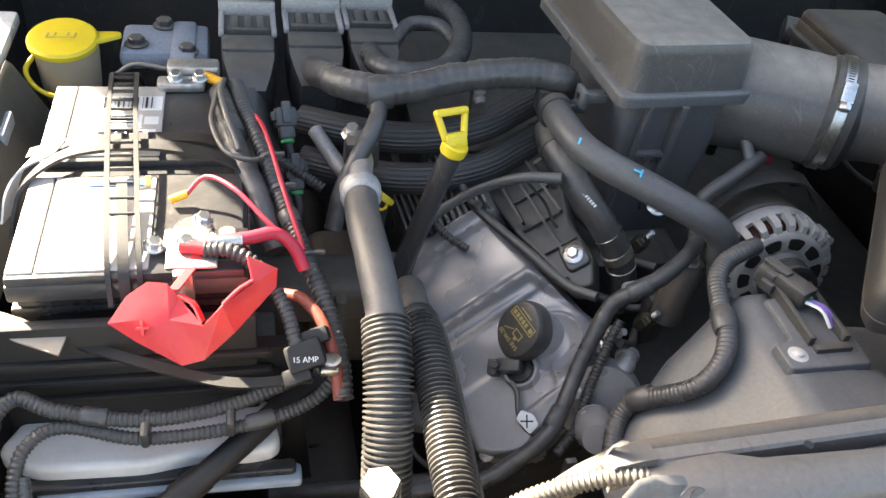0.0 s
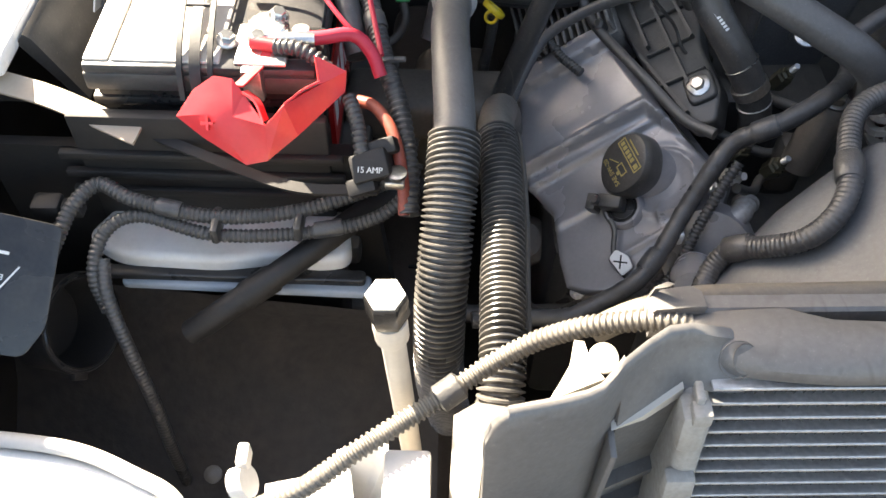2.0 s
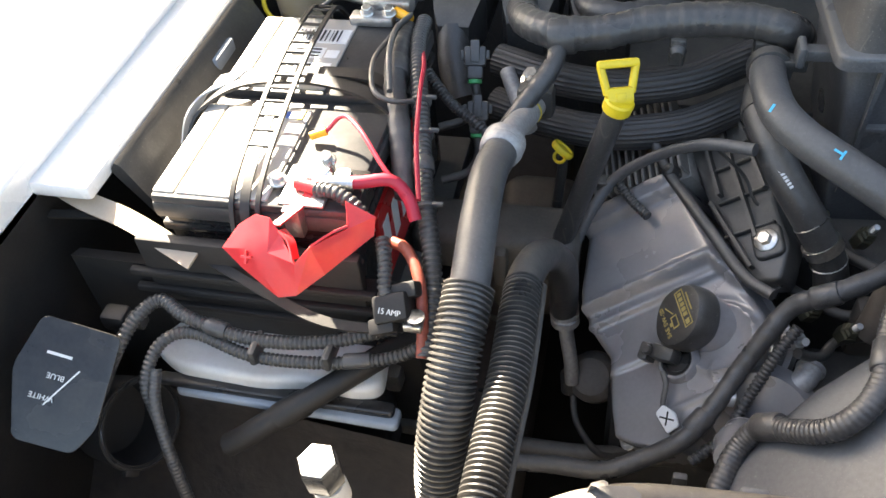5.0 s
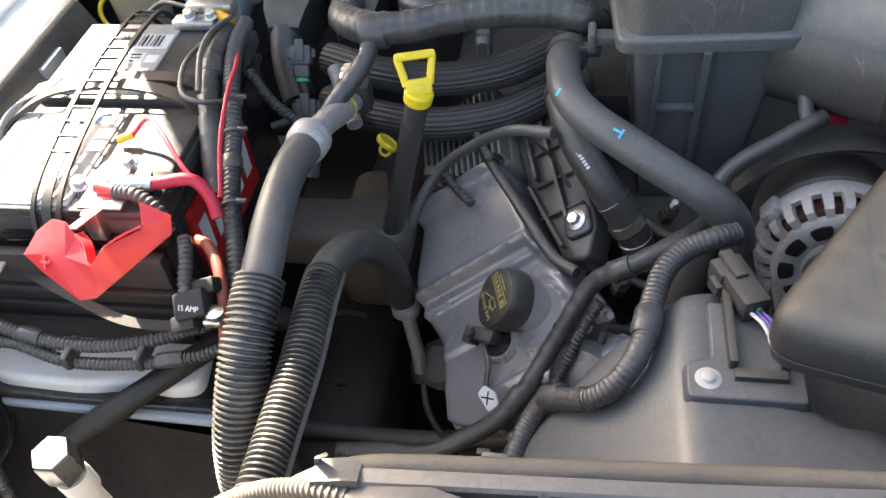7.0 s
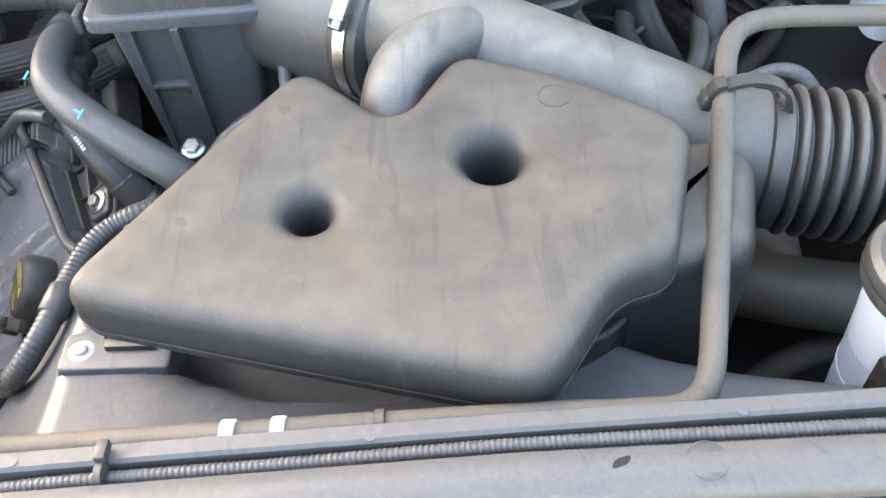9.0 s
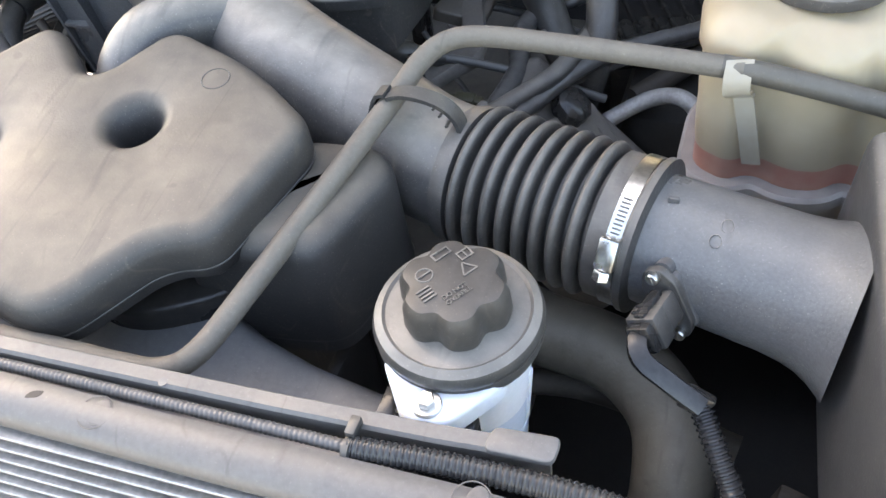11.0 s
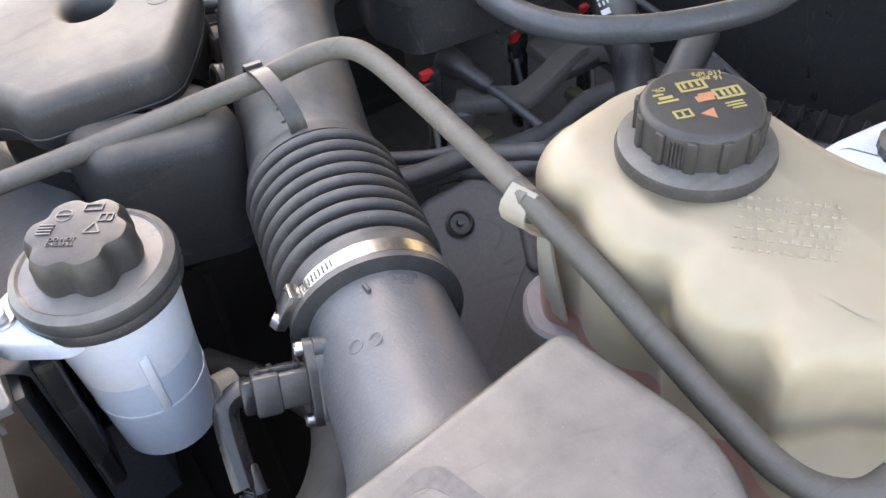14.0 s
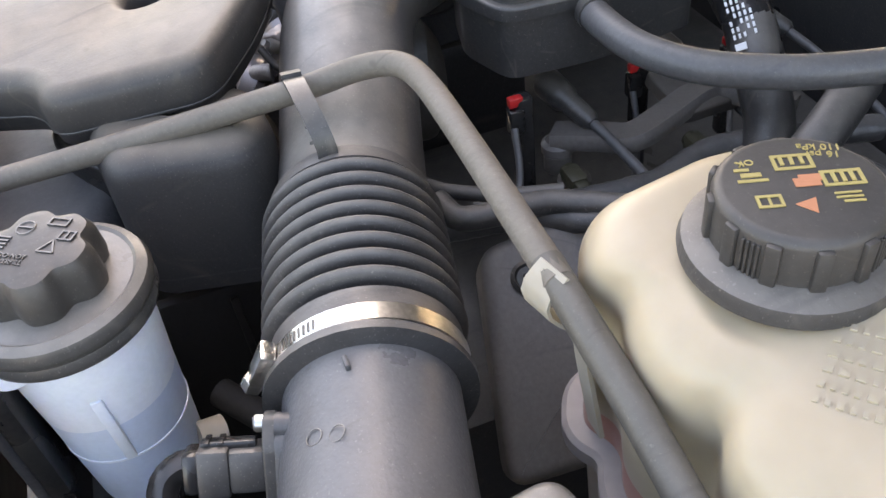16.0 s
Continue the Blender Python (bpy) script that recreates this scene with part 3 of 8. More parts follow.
bars = [(-0.046 + 0.0046 * i + 0.0008 * (i % 3), -0.0438 + 0.0046 * i, 0.106, 0.127) for i in range(11)] + [(-0.04, -0.01, 0.077 + 0.006 * i, 0.0785 + 0.006 * i) for i in range(3)] + [(-0.046 + 0.009 * i, -0.04 + 0.009 * i, 0.057, 0.062) for i in range(5)]
tagged(part("label_print", patchwork(M, bars, 0.0005), GLOSS, bat), kind="stuff")
part("side_label", merged(box(BX1 - 0.004, BX1 + 0.0005, 0.6, 0.76, 0.87, 0.96, 0)), LABEL_RED, bat, "red label on the battery's side")
M2 = frame_of((BX1 + 0.0006, 0.68, 0.915), (1, 0, 0), (0, 1, 0))
part("side_print", patchwork(M2, [(-0.07 + 0.03 * i, -0.052 + 0.03 * i, -0.02, 0.025) for i in range(5)]), CHALK, bat)
for y in (0.585, 0.79):
    part("terminal_recess", box(-0.035, BX1 + 0.002, y - 0.022, y + 0.022, 0.985, 1.012, 0.004), GLOSS, bat)
    part("post", lathe([(0.009, 0), (0.0082, 0.018), (0.007, 0.02)], 18, (-0.022, y, 1.005)), STEEL, bat)
    
tray = thing("battery_tray", (-0.1, 0.7, 0.8), "black plastic battery tray with a front lip", "battery tray")
part("tray_base", box(-0.23, 0.02, 0.52, 0.9, 0.795, 0.822, 0.005), BLACK, tray)
part("front_lip", merged(box(-0.215, 0.0, 0.528, 0.54, 0.82, 0.975, 0.003), box(-0.21, -0.0, 0.533, 0.546, 0.945, 0.962, 0.003)), SHADE_BLACK, tray)
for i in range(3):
    part("lip_rib", box(-0.23, 0.012, 0.522, 0.53, 0.93 - 0.022 * i, 0.938 - 0.022 * i, 0.002), SHADE_BLACK, tray)
part("front_wall", loft([[(-0.3, 0.535, 0.935), (0.03, 0.53, 0.935), (0.03, 0.55, 0.93), (-0.3, 0.55, 0.93)], [(-0.3, 0.535, 0.72), (0.05, 0.54, 0.72), (0.05, 0.56, 0.72), (-0.3, 0.56, 0.72)]]), SHADE_BLACK, tray)

# ladder strap lengthwise over the battery
strap = thing("hold_down_strap", (-0.1, 0.7, BZ), "black ladder-shaped plastic strap over the battery", "strap")
ladder = [(-0.125, 0.893, 0.985), (-0.128, 0.868, 1.018), (-0.125, 0.82, 1.03), (-0.119, 0.74, 1.036), (-0.112, 0.65, 1.032), (-0.107, 0.585, 1.024), (-0.105, 0.553, 1.01), (-0.104, 0.54, 0.985)]


def ribbon(pts, half, t, axis=(1, 0, 0), off=0.0):
    path, _ = spline(pts, 0.006)
    ax = Vector(axis).normalized()
    rings = []
    for i, p in enumerate(path):
        d = (path[min(i + 1, len(path) - 1)] - path[max(0, i - 1)]).normalized()
        nrm = ax.cross(d).normalized() * t / 2
        c = p + ax * off
        rings.append([c - ax * half - nrm, c + ax * half - nrm, c + ax * half + nrm, c - ax * half + nrm])
    return loft(rings)


for off in (-0.0125, 0.0125):
    part("side_band", ribbon(ladder, 0.0022, 0.0035, (1, 0, 0), off), STRAP, strap)
path, _ = spline(ladder, 0.004)
for i in range(6, len(path) - 18, 5):
    p = path[i]
    if i % 5 == 1:
        part("rung", box(p.x - 0.01, p.x + 0.01, p.y - 0.0016, p.y + 0.0016, p.z - 0.0015, p.z + 0.0015, 0.0006, 1), STRAP, strap)
part("solid_end", ribbon(ladder[4:], 0.0045, 0.002), STRAP, strap)
# cross band
cross = thing("cross_strap", (-0.1, 0.7, BZ), "black woven strap lying across the battery", "strap")
part("band", ribbon([(-0.212, 0.652, 0.975), (-0.207, 0.662, 0.998), (-0.198, 0.68, 1.014), (-0.165, 0.708, 1.024), (-0.11, 0.718, 1.026), (-0.06, 0.713, 1.024), (-0.02, 0.7, 1.018), (0.0, 0.69, 1.0), (0.004, 0.685, 0.96)], 0.008, 0.003, (0.1, 1, 0)), STRAP, cross)
part("frayed_end", ribbon([(-0.216, 0.665, 0.985), (-0.211, 0.68, 1.008), (-0.2, 0.7, 1.0185), (-0.175, 0.722, 1.021)], 0.012, 0.002, (0.35, 1, 0)), WHITE, cross, "frayed pale webbing end")
part("band", ribbon([(-0.205, 0.728, 1.01), (-0.17, 0.735, 1.016), (-0.1, 0.742, 1.018), (-0.04, 0.74, 1.016), (0.0, 0.725, 1.0)], 0.008, 0.003, (0.1, 1, 0)), STRAP, cross)

# terminals
clamp = thing("positive_terminal_clamp", (-0.055, 0.585, BZ), "dull lead clamp with bolts and washers on the battery", "terminal")
part("clamp_ring", merged(lathe([(0.017, 0), (0.018, 0.004), (0.018, 0.012), (0.015, 0.016)], 20, (-0.05, 0.59, BZ)), box(-0.075, -0.035, 0.574, 0.6, BZ, BZ + 0.009, 0.003)), STEEL, clamp)
part("plate", merged(box(-0.072, -0.03, 0.548, 0.585, BZ + 0.004, BZ + 0.008, 0.002), box(-0.066, -0.05, 0.54, 0.56, 0.985, BZ + 0.006, 0.002)), STEEL, clamp)
for x, y, z in ((-0.056, 0.574, 1.022), (-0.042, 0.6, 1.026), (-0.03, 0.575, 1.02), (-0.082, 0.578, 1.018)):
    part("nut", hexbolt((x, y, z), (0.2, -0.2, 1), 0.006, 0.007, 0.009), STEEL, clamp)
part("lug", merged(tube([(-0.045, 0.575, 1.022), (-0.03, 0.573, 1.023), (-0.01, 0.575, 1.022)], 0.006), ring_at((-0.052, 0.58, 1.022), (0, 0, 1), 0.006, 0.003, 0.004)), STEEL, clamp)
red = thing("terminal_cover", (-0.055, 0.52, 0.96), "bright red plastic terminal cover hanging open", "terminal cover")
RC = {k: Vector(v) for k, v in dict(a=(-0.1165, 0.5155, 0.99), b=(-0.101, 0.527, 1.0085), b2=(-0.084, 0.53, 1.02), c=(-0.0685, 0.525, 1.022), d=(-0.06, 0.52, 1.011), q=(-0.09, 0.509, 0.999), p=(-0.068, 0.505, 1.001), e=(-0.042, 0.497, 1.0), f=(-0.026, 0.501, 1.017), g=(-0.0015, 0.5265, 1.0165), h=(-0.0055, 0.5426, 1.0325), i=(0.0186, 0.542, 1.018), j=(0.017, 0.535, 1.003), k=(-0.018, 0.5, 0.987), l=(-0.0425, 0.487, 0.971), m=(-0.06, 0.487, 0.966), n=(-0.095, 0.503, 0.98), r=(-0.0735, 0.496, 0.984)).items()}


def sheet(faces, thick):
    """A moulded skin over named corners."""
    bm = bmesh.new()
    vs = {k: bm.verts.new(RC[k]) for k in sorted({c for f in faces for c in f.split()})}
    for f in faces:
        bm.faces.new([vs[c] for c in f.split()])
    bmesh.ops.recalc_face_normals(bm, faces=bm.faces)
    bmesh.ops.subdivide_edges(bm, edges=bm.edges[:], cuts=1, use_grid_fill=True)
    bmesh.ops.solidify(bm, geom=bm.faces[:], thickness=thick)
    return bm


part("hood", sheet(["a n q", "a q b", "b q b2", "b2 q p", "b2 p c", "c p d", "n r q", "q r p", "n m r", "r m l", "p r l", "p l e", "p e d"], 0.0022), RED, red, angle=16)
part("side_wing", sheet(["e l f", "f l k", "f k g", "g k j", "g j i", "g i h"], 0.0022), RED, red, angle=16)
part("hood_flange", ribbon([RC["d"] + Vector((0, 0.003, 0)), RC["d"].lerp(RC["e"], 0.5) + Vector((0.002, 0.006, 0.003)), RC["e"] + Vector((0, 0.004, 0.001))], 0.005, 0.0018, (0.2, 0.75, -0.5)), RED, red)
part("wing_flange", ribbon([RC["f"] + Vector((0, 0.004, -0.002)), RC["f"].lerp(RC["g"], 0.5) + Vector((0, 0.006, 0)), RC["g"] + Vector((0, 0.004, 0))], 0.005, 0.0018, (-0.1, 0.8, -0.6)), RED, red)
HM = frame_of(RC["q"] * 0.55 + RC["r"] * 0.25 + RC["n"] * 0.2 + Vector((-0.001, -0.001, 0.0006)), (-0.25, -0.75, 0.62), (1, 0.1, 0.25))
part("plus_mark", patchwork(HM @ pose(0.0, 0.002, 0.0, 0, 0, -12), [(-0.0055, 0.0055, -0.001, 0.001), (-0.001, 0.001, -0.0055, 0.0055)], 0.0022), RED, red)
part("hinge_strap", ribbon([(-0.064, 0.523, 1.016), (-0.058, 0.535, 1.016), (-0.05, 0.552, 1.016), (-0.045, 0.57, 1.02)], 0.004, 0.002), RED, red)

neg = thing("negative_terminal_clamp", (-0.06, 0.865, 1.0), "grey lead clamp on the rear battery post", "terminal")
part("clamp_body", merged(box(-0.085, -0.03, 0.862, 0.885, 1.012, 1.03, 0.004), box(-0.095, -0.045, 0.84, 0.86, 1.01, 1.022, 0.004)), ALLOY, neg)
for x in (-0.075, -0.05):
    part("nut", hexbolt((x, 0.85, 1.025), (0, -0.3, 1), 0.006, 0.007, 0.008), STEEL, neg)
part("ferrule", tube([(-0.045, 0.857, 1.022), (-0.026, 0.845, 1.02)], 0.0055), ORANGE, neg, "orange yellow ferrule")
part("lead", tube([(-0.085, 0.872, 1.022), (-0.12, 0.885, 1.02), (-0.14, 0.88, 1.01)], 0.003), RUBBER, neg)

# cables from the battery
solo("thin_red_wire", tube([(-0.058, 0.645, 1.02), (-0.04, 0.65, 1.036), (-0.015, 0.625, 1.04), (0.012, 0.595, 1.026), (0.035, 0.58, 1.01)], 0.0021, 8), REDWIRE, "thin red wire from the battery clamp", "wire")
solo("yellow_ferrule", tube([(-0.072, 0.641, 1.017), (-0.057, 0.645, 1.021)], 0.0038, 8), ORANGE, "orange yellow crimp ferrule on a red wire", "ferrule")
solo("red_cable", tube([(-0.03, 0.575, 1.022), (-0.005, 0.578, 1.022), (0.02, 0.588, 1.018), (0.035, 0.582, 1.005), (0.043, 0.57, 0.99)], 0.0058, 10), REDWIRE, "thick red battery cable", "cable")
solo("starter_sleeve", merged(ridged([(-0.04, 0.565, 1.022), (-0.02, 0.56, 1.024), (0.0, 0.552, 1.014), (0.008, 0.545, 0.995)], 0.0068, 0.005)), LOOM, "short black corrugated cable sleeve", "cable sleeve")
solo("red_cable_core", tube([(-0.06, 0.57, 1.022), (-0.036, 0.565, 1.022)], 0.0058, 10), RED, "short red insulated cable end", "cable")
solo("red_lead", tube([(-0.012, 0.84, 1.02), (0.0, 0.79, 1.022), (0.012, 0.75, 1.028), (0.02, 0.7, 1.03), (0.03, 0.64, 1.02), (0.043, 0.585, 1.0)], 0.0023, 8), REDWIRE, "red lead running along the black loom", "wire")
solo("black_lead", tube([(-0.03, 0.84, 1.022), (-0.034, 0.79, 1.03), (-0.036, 0.74, 1.036), (-0.024, 0.695, 1.034), (-0.004, 0.685, 1.03), (0.012, 0.7, 1.02)], 0.0026, 8), RUBBER, "looped thin black lead", "wire")
solo("black_lead", tube([(-0.025, 0.845, 1.025), (-0.028, 0.8, 1.036), (-0.022, 0.75, 1.04), (-0.01, 0.7, 1.03)], 0.003, 8), HOSE_GREY, "grey lead beside the battery", "wire")
dressed("battery_loom", ridged([(-0.012, 0.85, 1.015), (-0.006, 0.8, 1.02), (0.008, 0.74, 1.018), (0.024, 0.68, 1.0), (0.044, 0.6, 0.985), (0.06, 0.55, 0.968), (0.069, 0.5, 0.945), (0.07, 0.47, 0.93)], 0.0088, 0.0056), LOOM, "black corrugated loom beside the battery", "cable loom", [("tape_wrap", lathe([(0.0094, -0.008), (0.0102, -0.0068), (0.0102, 0.0068), (0.0094, 0.008)], 16, (0.034, 0.64, 0.992), (0.3, -1, -0.3)), TAPE)], "sleeve")
dressed("battery_loom", taped([(-0.03, 0.84, 1.01), (-0.022, 0.78, 1.02), (-0.014, 0.73, 1.015), (0.005, 0.67, 1.0), (0.02, 0.62, 0.97)], 0.011), TAPE, "thick taped black cable bundle", "cable loom", [("tape_wrap", lathe([(0.0122, -0.012), (0.0133, -0.0102), (0.0133, 0.0102), (0.0122, 0.012)], 16, (-0.018, 0.755, 1.018), (0.2, -1, -0.1)), TAPE)], "loom")
for p, d in (((0.017, 0.71, 1.012), (0.3, -1, -0.2)), ((0.026, 0.675, 1.0), (0.3, -1, -0.3)), ((0.047, 0.592, 0.984), (0.3, -1, -0.3))):
    solo("cable_tie", merged(ring_at(p, d, 0.0092, 0.004, 0.0012), box(p[0] + 0.006, p[0] + 0.016, p[1] - 0.002, p[1] + 0.002, p[2] + 0.005, p[2] + 0.009, 0.001)), HOSE_GREY, "grey plastic cable tie", "cable tie", "cable ties")
fuse = thing("inline_fuse_holder", (0.04, 0.487, 0.95), "black fuse holder marked 15 AMP in white", "fuse holder")
fm = frame_of((0.037, 0.488, 0.968), (-0.25, -0.62, 0.75), (1, 0.05, 0.4))
part("holder_body", merged(moved(box(-0.016, 0.016, -0.012, 0.012, -0.022, 0.0, 0.003), fm), moved(box(-0.024, 0.0, -0.02, -0.006, -0.022, -0.004, 0.002), fm), moved(box(-0.008, 0.024, 0.006, 0.02, -0.026, -0.006, 0.003), fm)), SHADE_BLACK, fuse)
words("marking", "15 AMP", 0.0068, CHALK, fuse, fm @ pose(0, -0.004, 0.0003, 0, 0, -18))
solo("fuse_cable", ridged([(0.018, 0.548, 0.985), (0.026, 0.525, 0.98), (0.03, 0.505, 0.972), (0.034, 0.495, 0.962)], 0.0065, 0.005), LOOM, "short black corrugated sleeve to the fuse", "cable sleeve")
solo("brown_cable", tube([(0.024, 0.556, 0.975), (0.04, 0.545, 0.978), (0.056, 0.52, 0.97), (0.064, 0.49, 0.95), (0.066, 0.47, 0.93)], 0.0052, 10), BROWNWIRE, "reddish brown cable beside the fuse", "cable")
solo("cable_fitting", merged(box(0.05, 0.066, 0.478, 0.494, 0.95, 0.958, 0.002), ring_at((0.06, 0.486, 0.962), (0, 0, 1), 0.005, 0.004, 0.003)), STEEL, "small zinc cable lug", "cable lug")

# looms across the front of the tray
dressed("front_loom", ridged([(-0.262, 0.44, 0.83), (-0.245, 0.447, 0.862), (-0.228, 0.46, 0.893), (-0.215, 0.487, 0.911), (-0.197, 0.508, 0.916), (-0.165, 0.495, 0.912), (-0.1, 0.487, 0.902), (-0.03, 0.492, 0.905), (0.03, 0.512, 0.912), (0.062, 0.528, 0.92), (0.07, 0.55, 0.94)], 0.0068, 0.0045, 0.0009), LOOM, "black corrugated loom across the tray front", "cable loom", [("tape_wrap", lathe([(0.0074, -0.01), (0.008, -0.008), (0.008, 0.008), (0.0074, 0.01)], 14, (-0.135, 0.4905, 0.907), (1, -0.12, -0.15)), TAPE)], "sleeve")
dressed("front_loom", ridged([(-0.19, 0.43, 0.84), (-0.197, 0.445, 0.873), (-0.188, 0.472, 0.896), (-0.16, 0.487, 0.9), (-0.1, 0.477, 0.89), (-0.03, 0.478, 0.892), (0.03, 0.49, 0.896), (0.062, 0.505, 0.91), (0.075, 0.53, 0.93)], 0.0062, 0.0045, 0.0009), LOOM, "black corrugated loom across the tray front", "cable loom", [("tape_wrap", lathe([(0.0068, -0.012), (0.0074, -0.0102), (0.0074, 0.0102), (0.0068, 0.012)], 16, (0.0, 0.4835, 0.894), (1, 0.18, 0.05)), TAPE)], "sleeve")
solo("hanging_loom", ridged([(-0.19, 0.455, 0.88), (-0.185, 0.43, 0.86), (-0.172, 0.405, 0.82), (-0.16, 0.385, 0.76), (-0.155, 0.37, 0.68), (-0.15, 0.36, 0.55)], 0.006, 0.004, 0.0006), LOOM, "black corrugated loom hanging down", "cable loom")
for x, y, z in ((-0.095, 0.482, 0.896), (-0.025, 0.485, 0.898)):
    solo("loom_clip", box(x - 0.004, x + 0.004, y - 0.015, y + 0.015, z - 0.009, z + 0.01, 0.004), BLACK, "black clip holding two looms", "clip", "loom clips")

# white tank below the looms
tank = thing("washer_tank", (-0.1, 0.5, 0.6), "white plastic washer tank under the battery tray", "washer tank")
part("tank_top", slab(rounded([(-0.225, 0.5), (-0.19, 0.478), (-0.1, 0.474), (-0.05, 0.482), (-0.01, 0.476), (0.018, 0.482), (0.012, 0.525), (0.004, 0.545), (-0.2, 0.545)], 0.014, 6), 0.842, 0.858, 0.007, 5), TANK_WHITE, tank)
# near-black body puts the shade under the overhanging tank top into colour
part("tank_body", slab(rounded([(-0.2, 0.505), (0.005, 0.505), (0.005, 0.545), (-0.2, 0.545)], 0.012), 0.7, 0.843, 0.004), SHADE_BLACK, tank, "lower body coloured near-black for shade")
part("tank_seam", slab(rounded([(-0.215, 0.468), (0.03, 0.466), (0.03, 0.48), (-0.21, 0.48)], 0.005), 0.835, 0.842, 0.002), GLOSS, tank)
part("tank_lower", slab(rounded([(-0.19, 0.464), (0.035, 0.458), (0.035, 0.48), (-0.19, 0.48)], 0.006), 0.827, 0.834, 0.003), PALEBLUE, tank, "pale blue lower half")
dressed("drain_hose", tube([(0.075, 0.575, 0.85), (0.048, 0.548, 0.866), (0.015, 0.51, 0.872), (-0.04, 0.465, 0.858), (-0.085, 0.442, 0.836), (-0.108, 0.434, 0.82), (-0.125, 0.43, 0.808)], 0.0115, 14, wobble=0.04), SHADE_BLACK, "thick black rubber hose over the white tank", "hose", [("tape_wrap", lathe([(0.0122, -0.016), (0.013, -0.014), (0.013, 0.014), (0.0122, 0.016)], 14, (-0.062, 0.4535, 0.847), (-1, -0.55, -0.45)), SHADE_BLACK)], "rubber")
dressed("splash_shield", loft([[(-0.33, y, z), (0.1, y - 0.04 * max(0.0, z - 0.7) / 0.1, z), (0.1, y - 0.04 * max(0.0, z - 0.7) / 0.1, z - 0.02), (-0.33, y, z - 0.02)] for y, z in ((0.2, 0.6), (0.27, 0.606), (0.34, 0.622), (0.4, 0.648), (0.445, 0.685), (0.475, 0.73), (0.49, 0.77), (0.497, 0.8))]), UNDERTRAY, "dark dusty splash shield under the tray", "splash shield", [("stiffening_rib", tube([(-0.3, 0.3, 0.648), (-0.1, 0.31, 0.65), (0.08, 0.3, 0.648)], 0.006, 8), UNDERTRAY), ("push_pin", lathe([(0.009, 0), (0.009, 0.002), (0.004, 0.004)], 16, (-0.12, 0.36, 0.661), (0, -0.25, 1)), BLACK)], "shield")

# slim bar from the wing to the fuse holder
solo("brace_bar", ribbon([(-0.33, 0.565, 0.958), (-0.25, 0.568, 0.958), (-0.165, 0.54, 0.952), (-0.08, 0.505, 0.946), (-0.02, 0.484, 0.944), (0.045, 0.482, 0.946)], 0.0045, 0.004, (0.3, 1, 0.3)), SHADE_BLACK, "narrow black brace bar with rivets", "brace bar")
solo("brace_strip", ribbon([(-0.36, 0.6, 0.985), (-0.29, 0.57, 0.978), (-0.23, 0.552, 0.973), (-0.155, 0.522, 0.962)], 0.01, 0.003, (0.3, 1, 0.3)), BEIGE, "beige taped brace strip to the wing", "brace strip")

# wing side of the bay
side = thing("wing_ledge", (-0.27, 0.7, 0.9), "black plastic ledge beside the battery", "trim panel")
part("ledge_wall", loft([[(-0.262, y, 1.0), (-0.256, y, 0.995), (-0.225, y, 0.93), (-0.232, y, 0.925), (-0.27, y, 0.99)] for y in (0.6, 0.75, 0.93)]), BLACK, side)
part("ledge_plate", box(-0.252, -0.244, 0.8, 0.85, 0.965, 0.985, 0.004), PALEBLUE, side, "grey plate on the ledge")
part("wing_lip", box(-0.34, -0.268, 0.56, 1.05, 0.985, 1.003, 0.005), PAINT, side, "white painted lip")

plate = thing("transmission_plate", (-0.23, 0.42, 0.9), "black bracket plate with white printed marks", "bracket")
pm = frame_of((-0.25, 0.418, 0.9), (0.42, -0.6, 0.68), (0.9, 0.1, -0.45))
part("plate_body", moved(slab(rounded([(-0.03, -0.062), (0.024, -0.062), (0.036, -0.035), (0.03, 0.05), (-0.04, 0.05), (-0.05, 0.0)], 0.008), -0.003, 0, 0.001), pm), GLOSS, plate)
words("print", "BLUE", 0.007, CHALK, plate, pm @ pose(-0.012, 0.0, 0.0004, 0, 0, 180))
words("print", "WHITE", 0.007, CHALK, plate, pm @ pose(-0.018, -0.02, 0.0004, 0, 0, 180))
part("pointer", patchwork(pm @ pose(0.0, 0.0, 0.0003, 0, 0, -28), [(-0.0007, 0.0007, -0.03, 0.012)]), CHALK, plate)
part("print_bar", patchwork(pm, [(-0.026, -0.004, 0.0182, 0.0208)]), CHALK, plate)
boot = thing("lamp_boot", (-0.26, 0.45, 0.75), "black ribbed rubber boot open towards the bay", "rubber boot")
BO, bx = Vector((-0.228, 0.441, 0.802)), (0.9, -0.22, 0.32)
part("cup", lathe([(0.036, -0.05), (0.043, -0.045), (0.0455, -0.01), (0.0475, -0.002), (0.047, 0.003), (0.041, 0.003), (0.039, -0.004), (0.036, -0.042)], 36, BO, bx), SHADE_BLACK, boot)
part("rim", sweep([frame_of(BO, bx) @ Vector((0.044 * math.cos(a), 0.044 * math.sin(a), 0.003)) for a in [2 * math.pi * k / 32 for k in range(33)]], 0.0016, 6), GLOSS, boot)
part("rim_tab", moved(box(-0.008, 0.008, -0.052, -0.042, -0.004, 0.004, 0.002), frame_of(BO, bx)), SHADE_BLACK, boot)
part("neck", tube([BO - Vector(bx).normalized() * 0.045, BO - Vector(bx).normalized() * 0.075, BO - Vector(bx).normalized() * 0.1], 0.02, 18), BLACK, boot)
solo("wing_connector", merged(box(-0.25, -0.225, 0.48, 0.5, 0.895, 0.915, 0.004), box(-0.226, -0.208, 0.483, 0.497, 0.898, 0.912, 0.003)), SHADE_BLACK, "black plug on the wing", "connector")

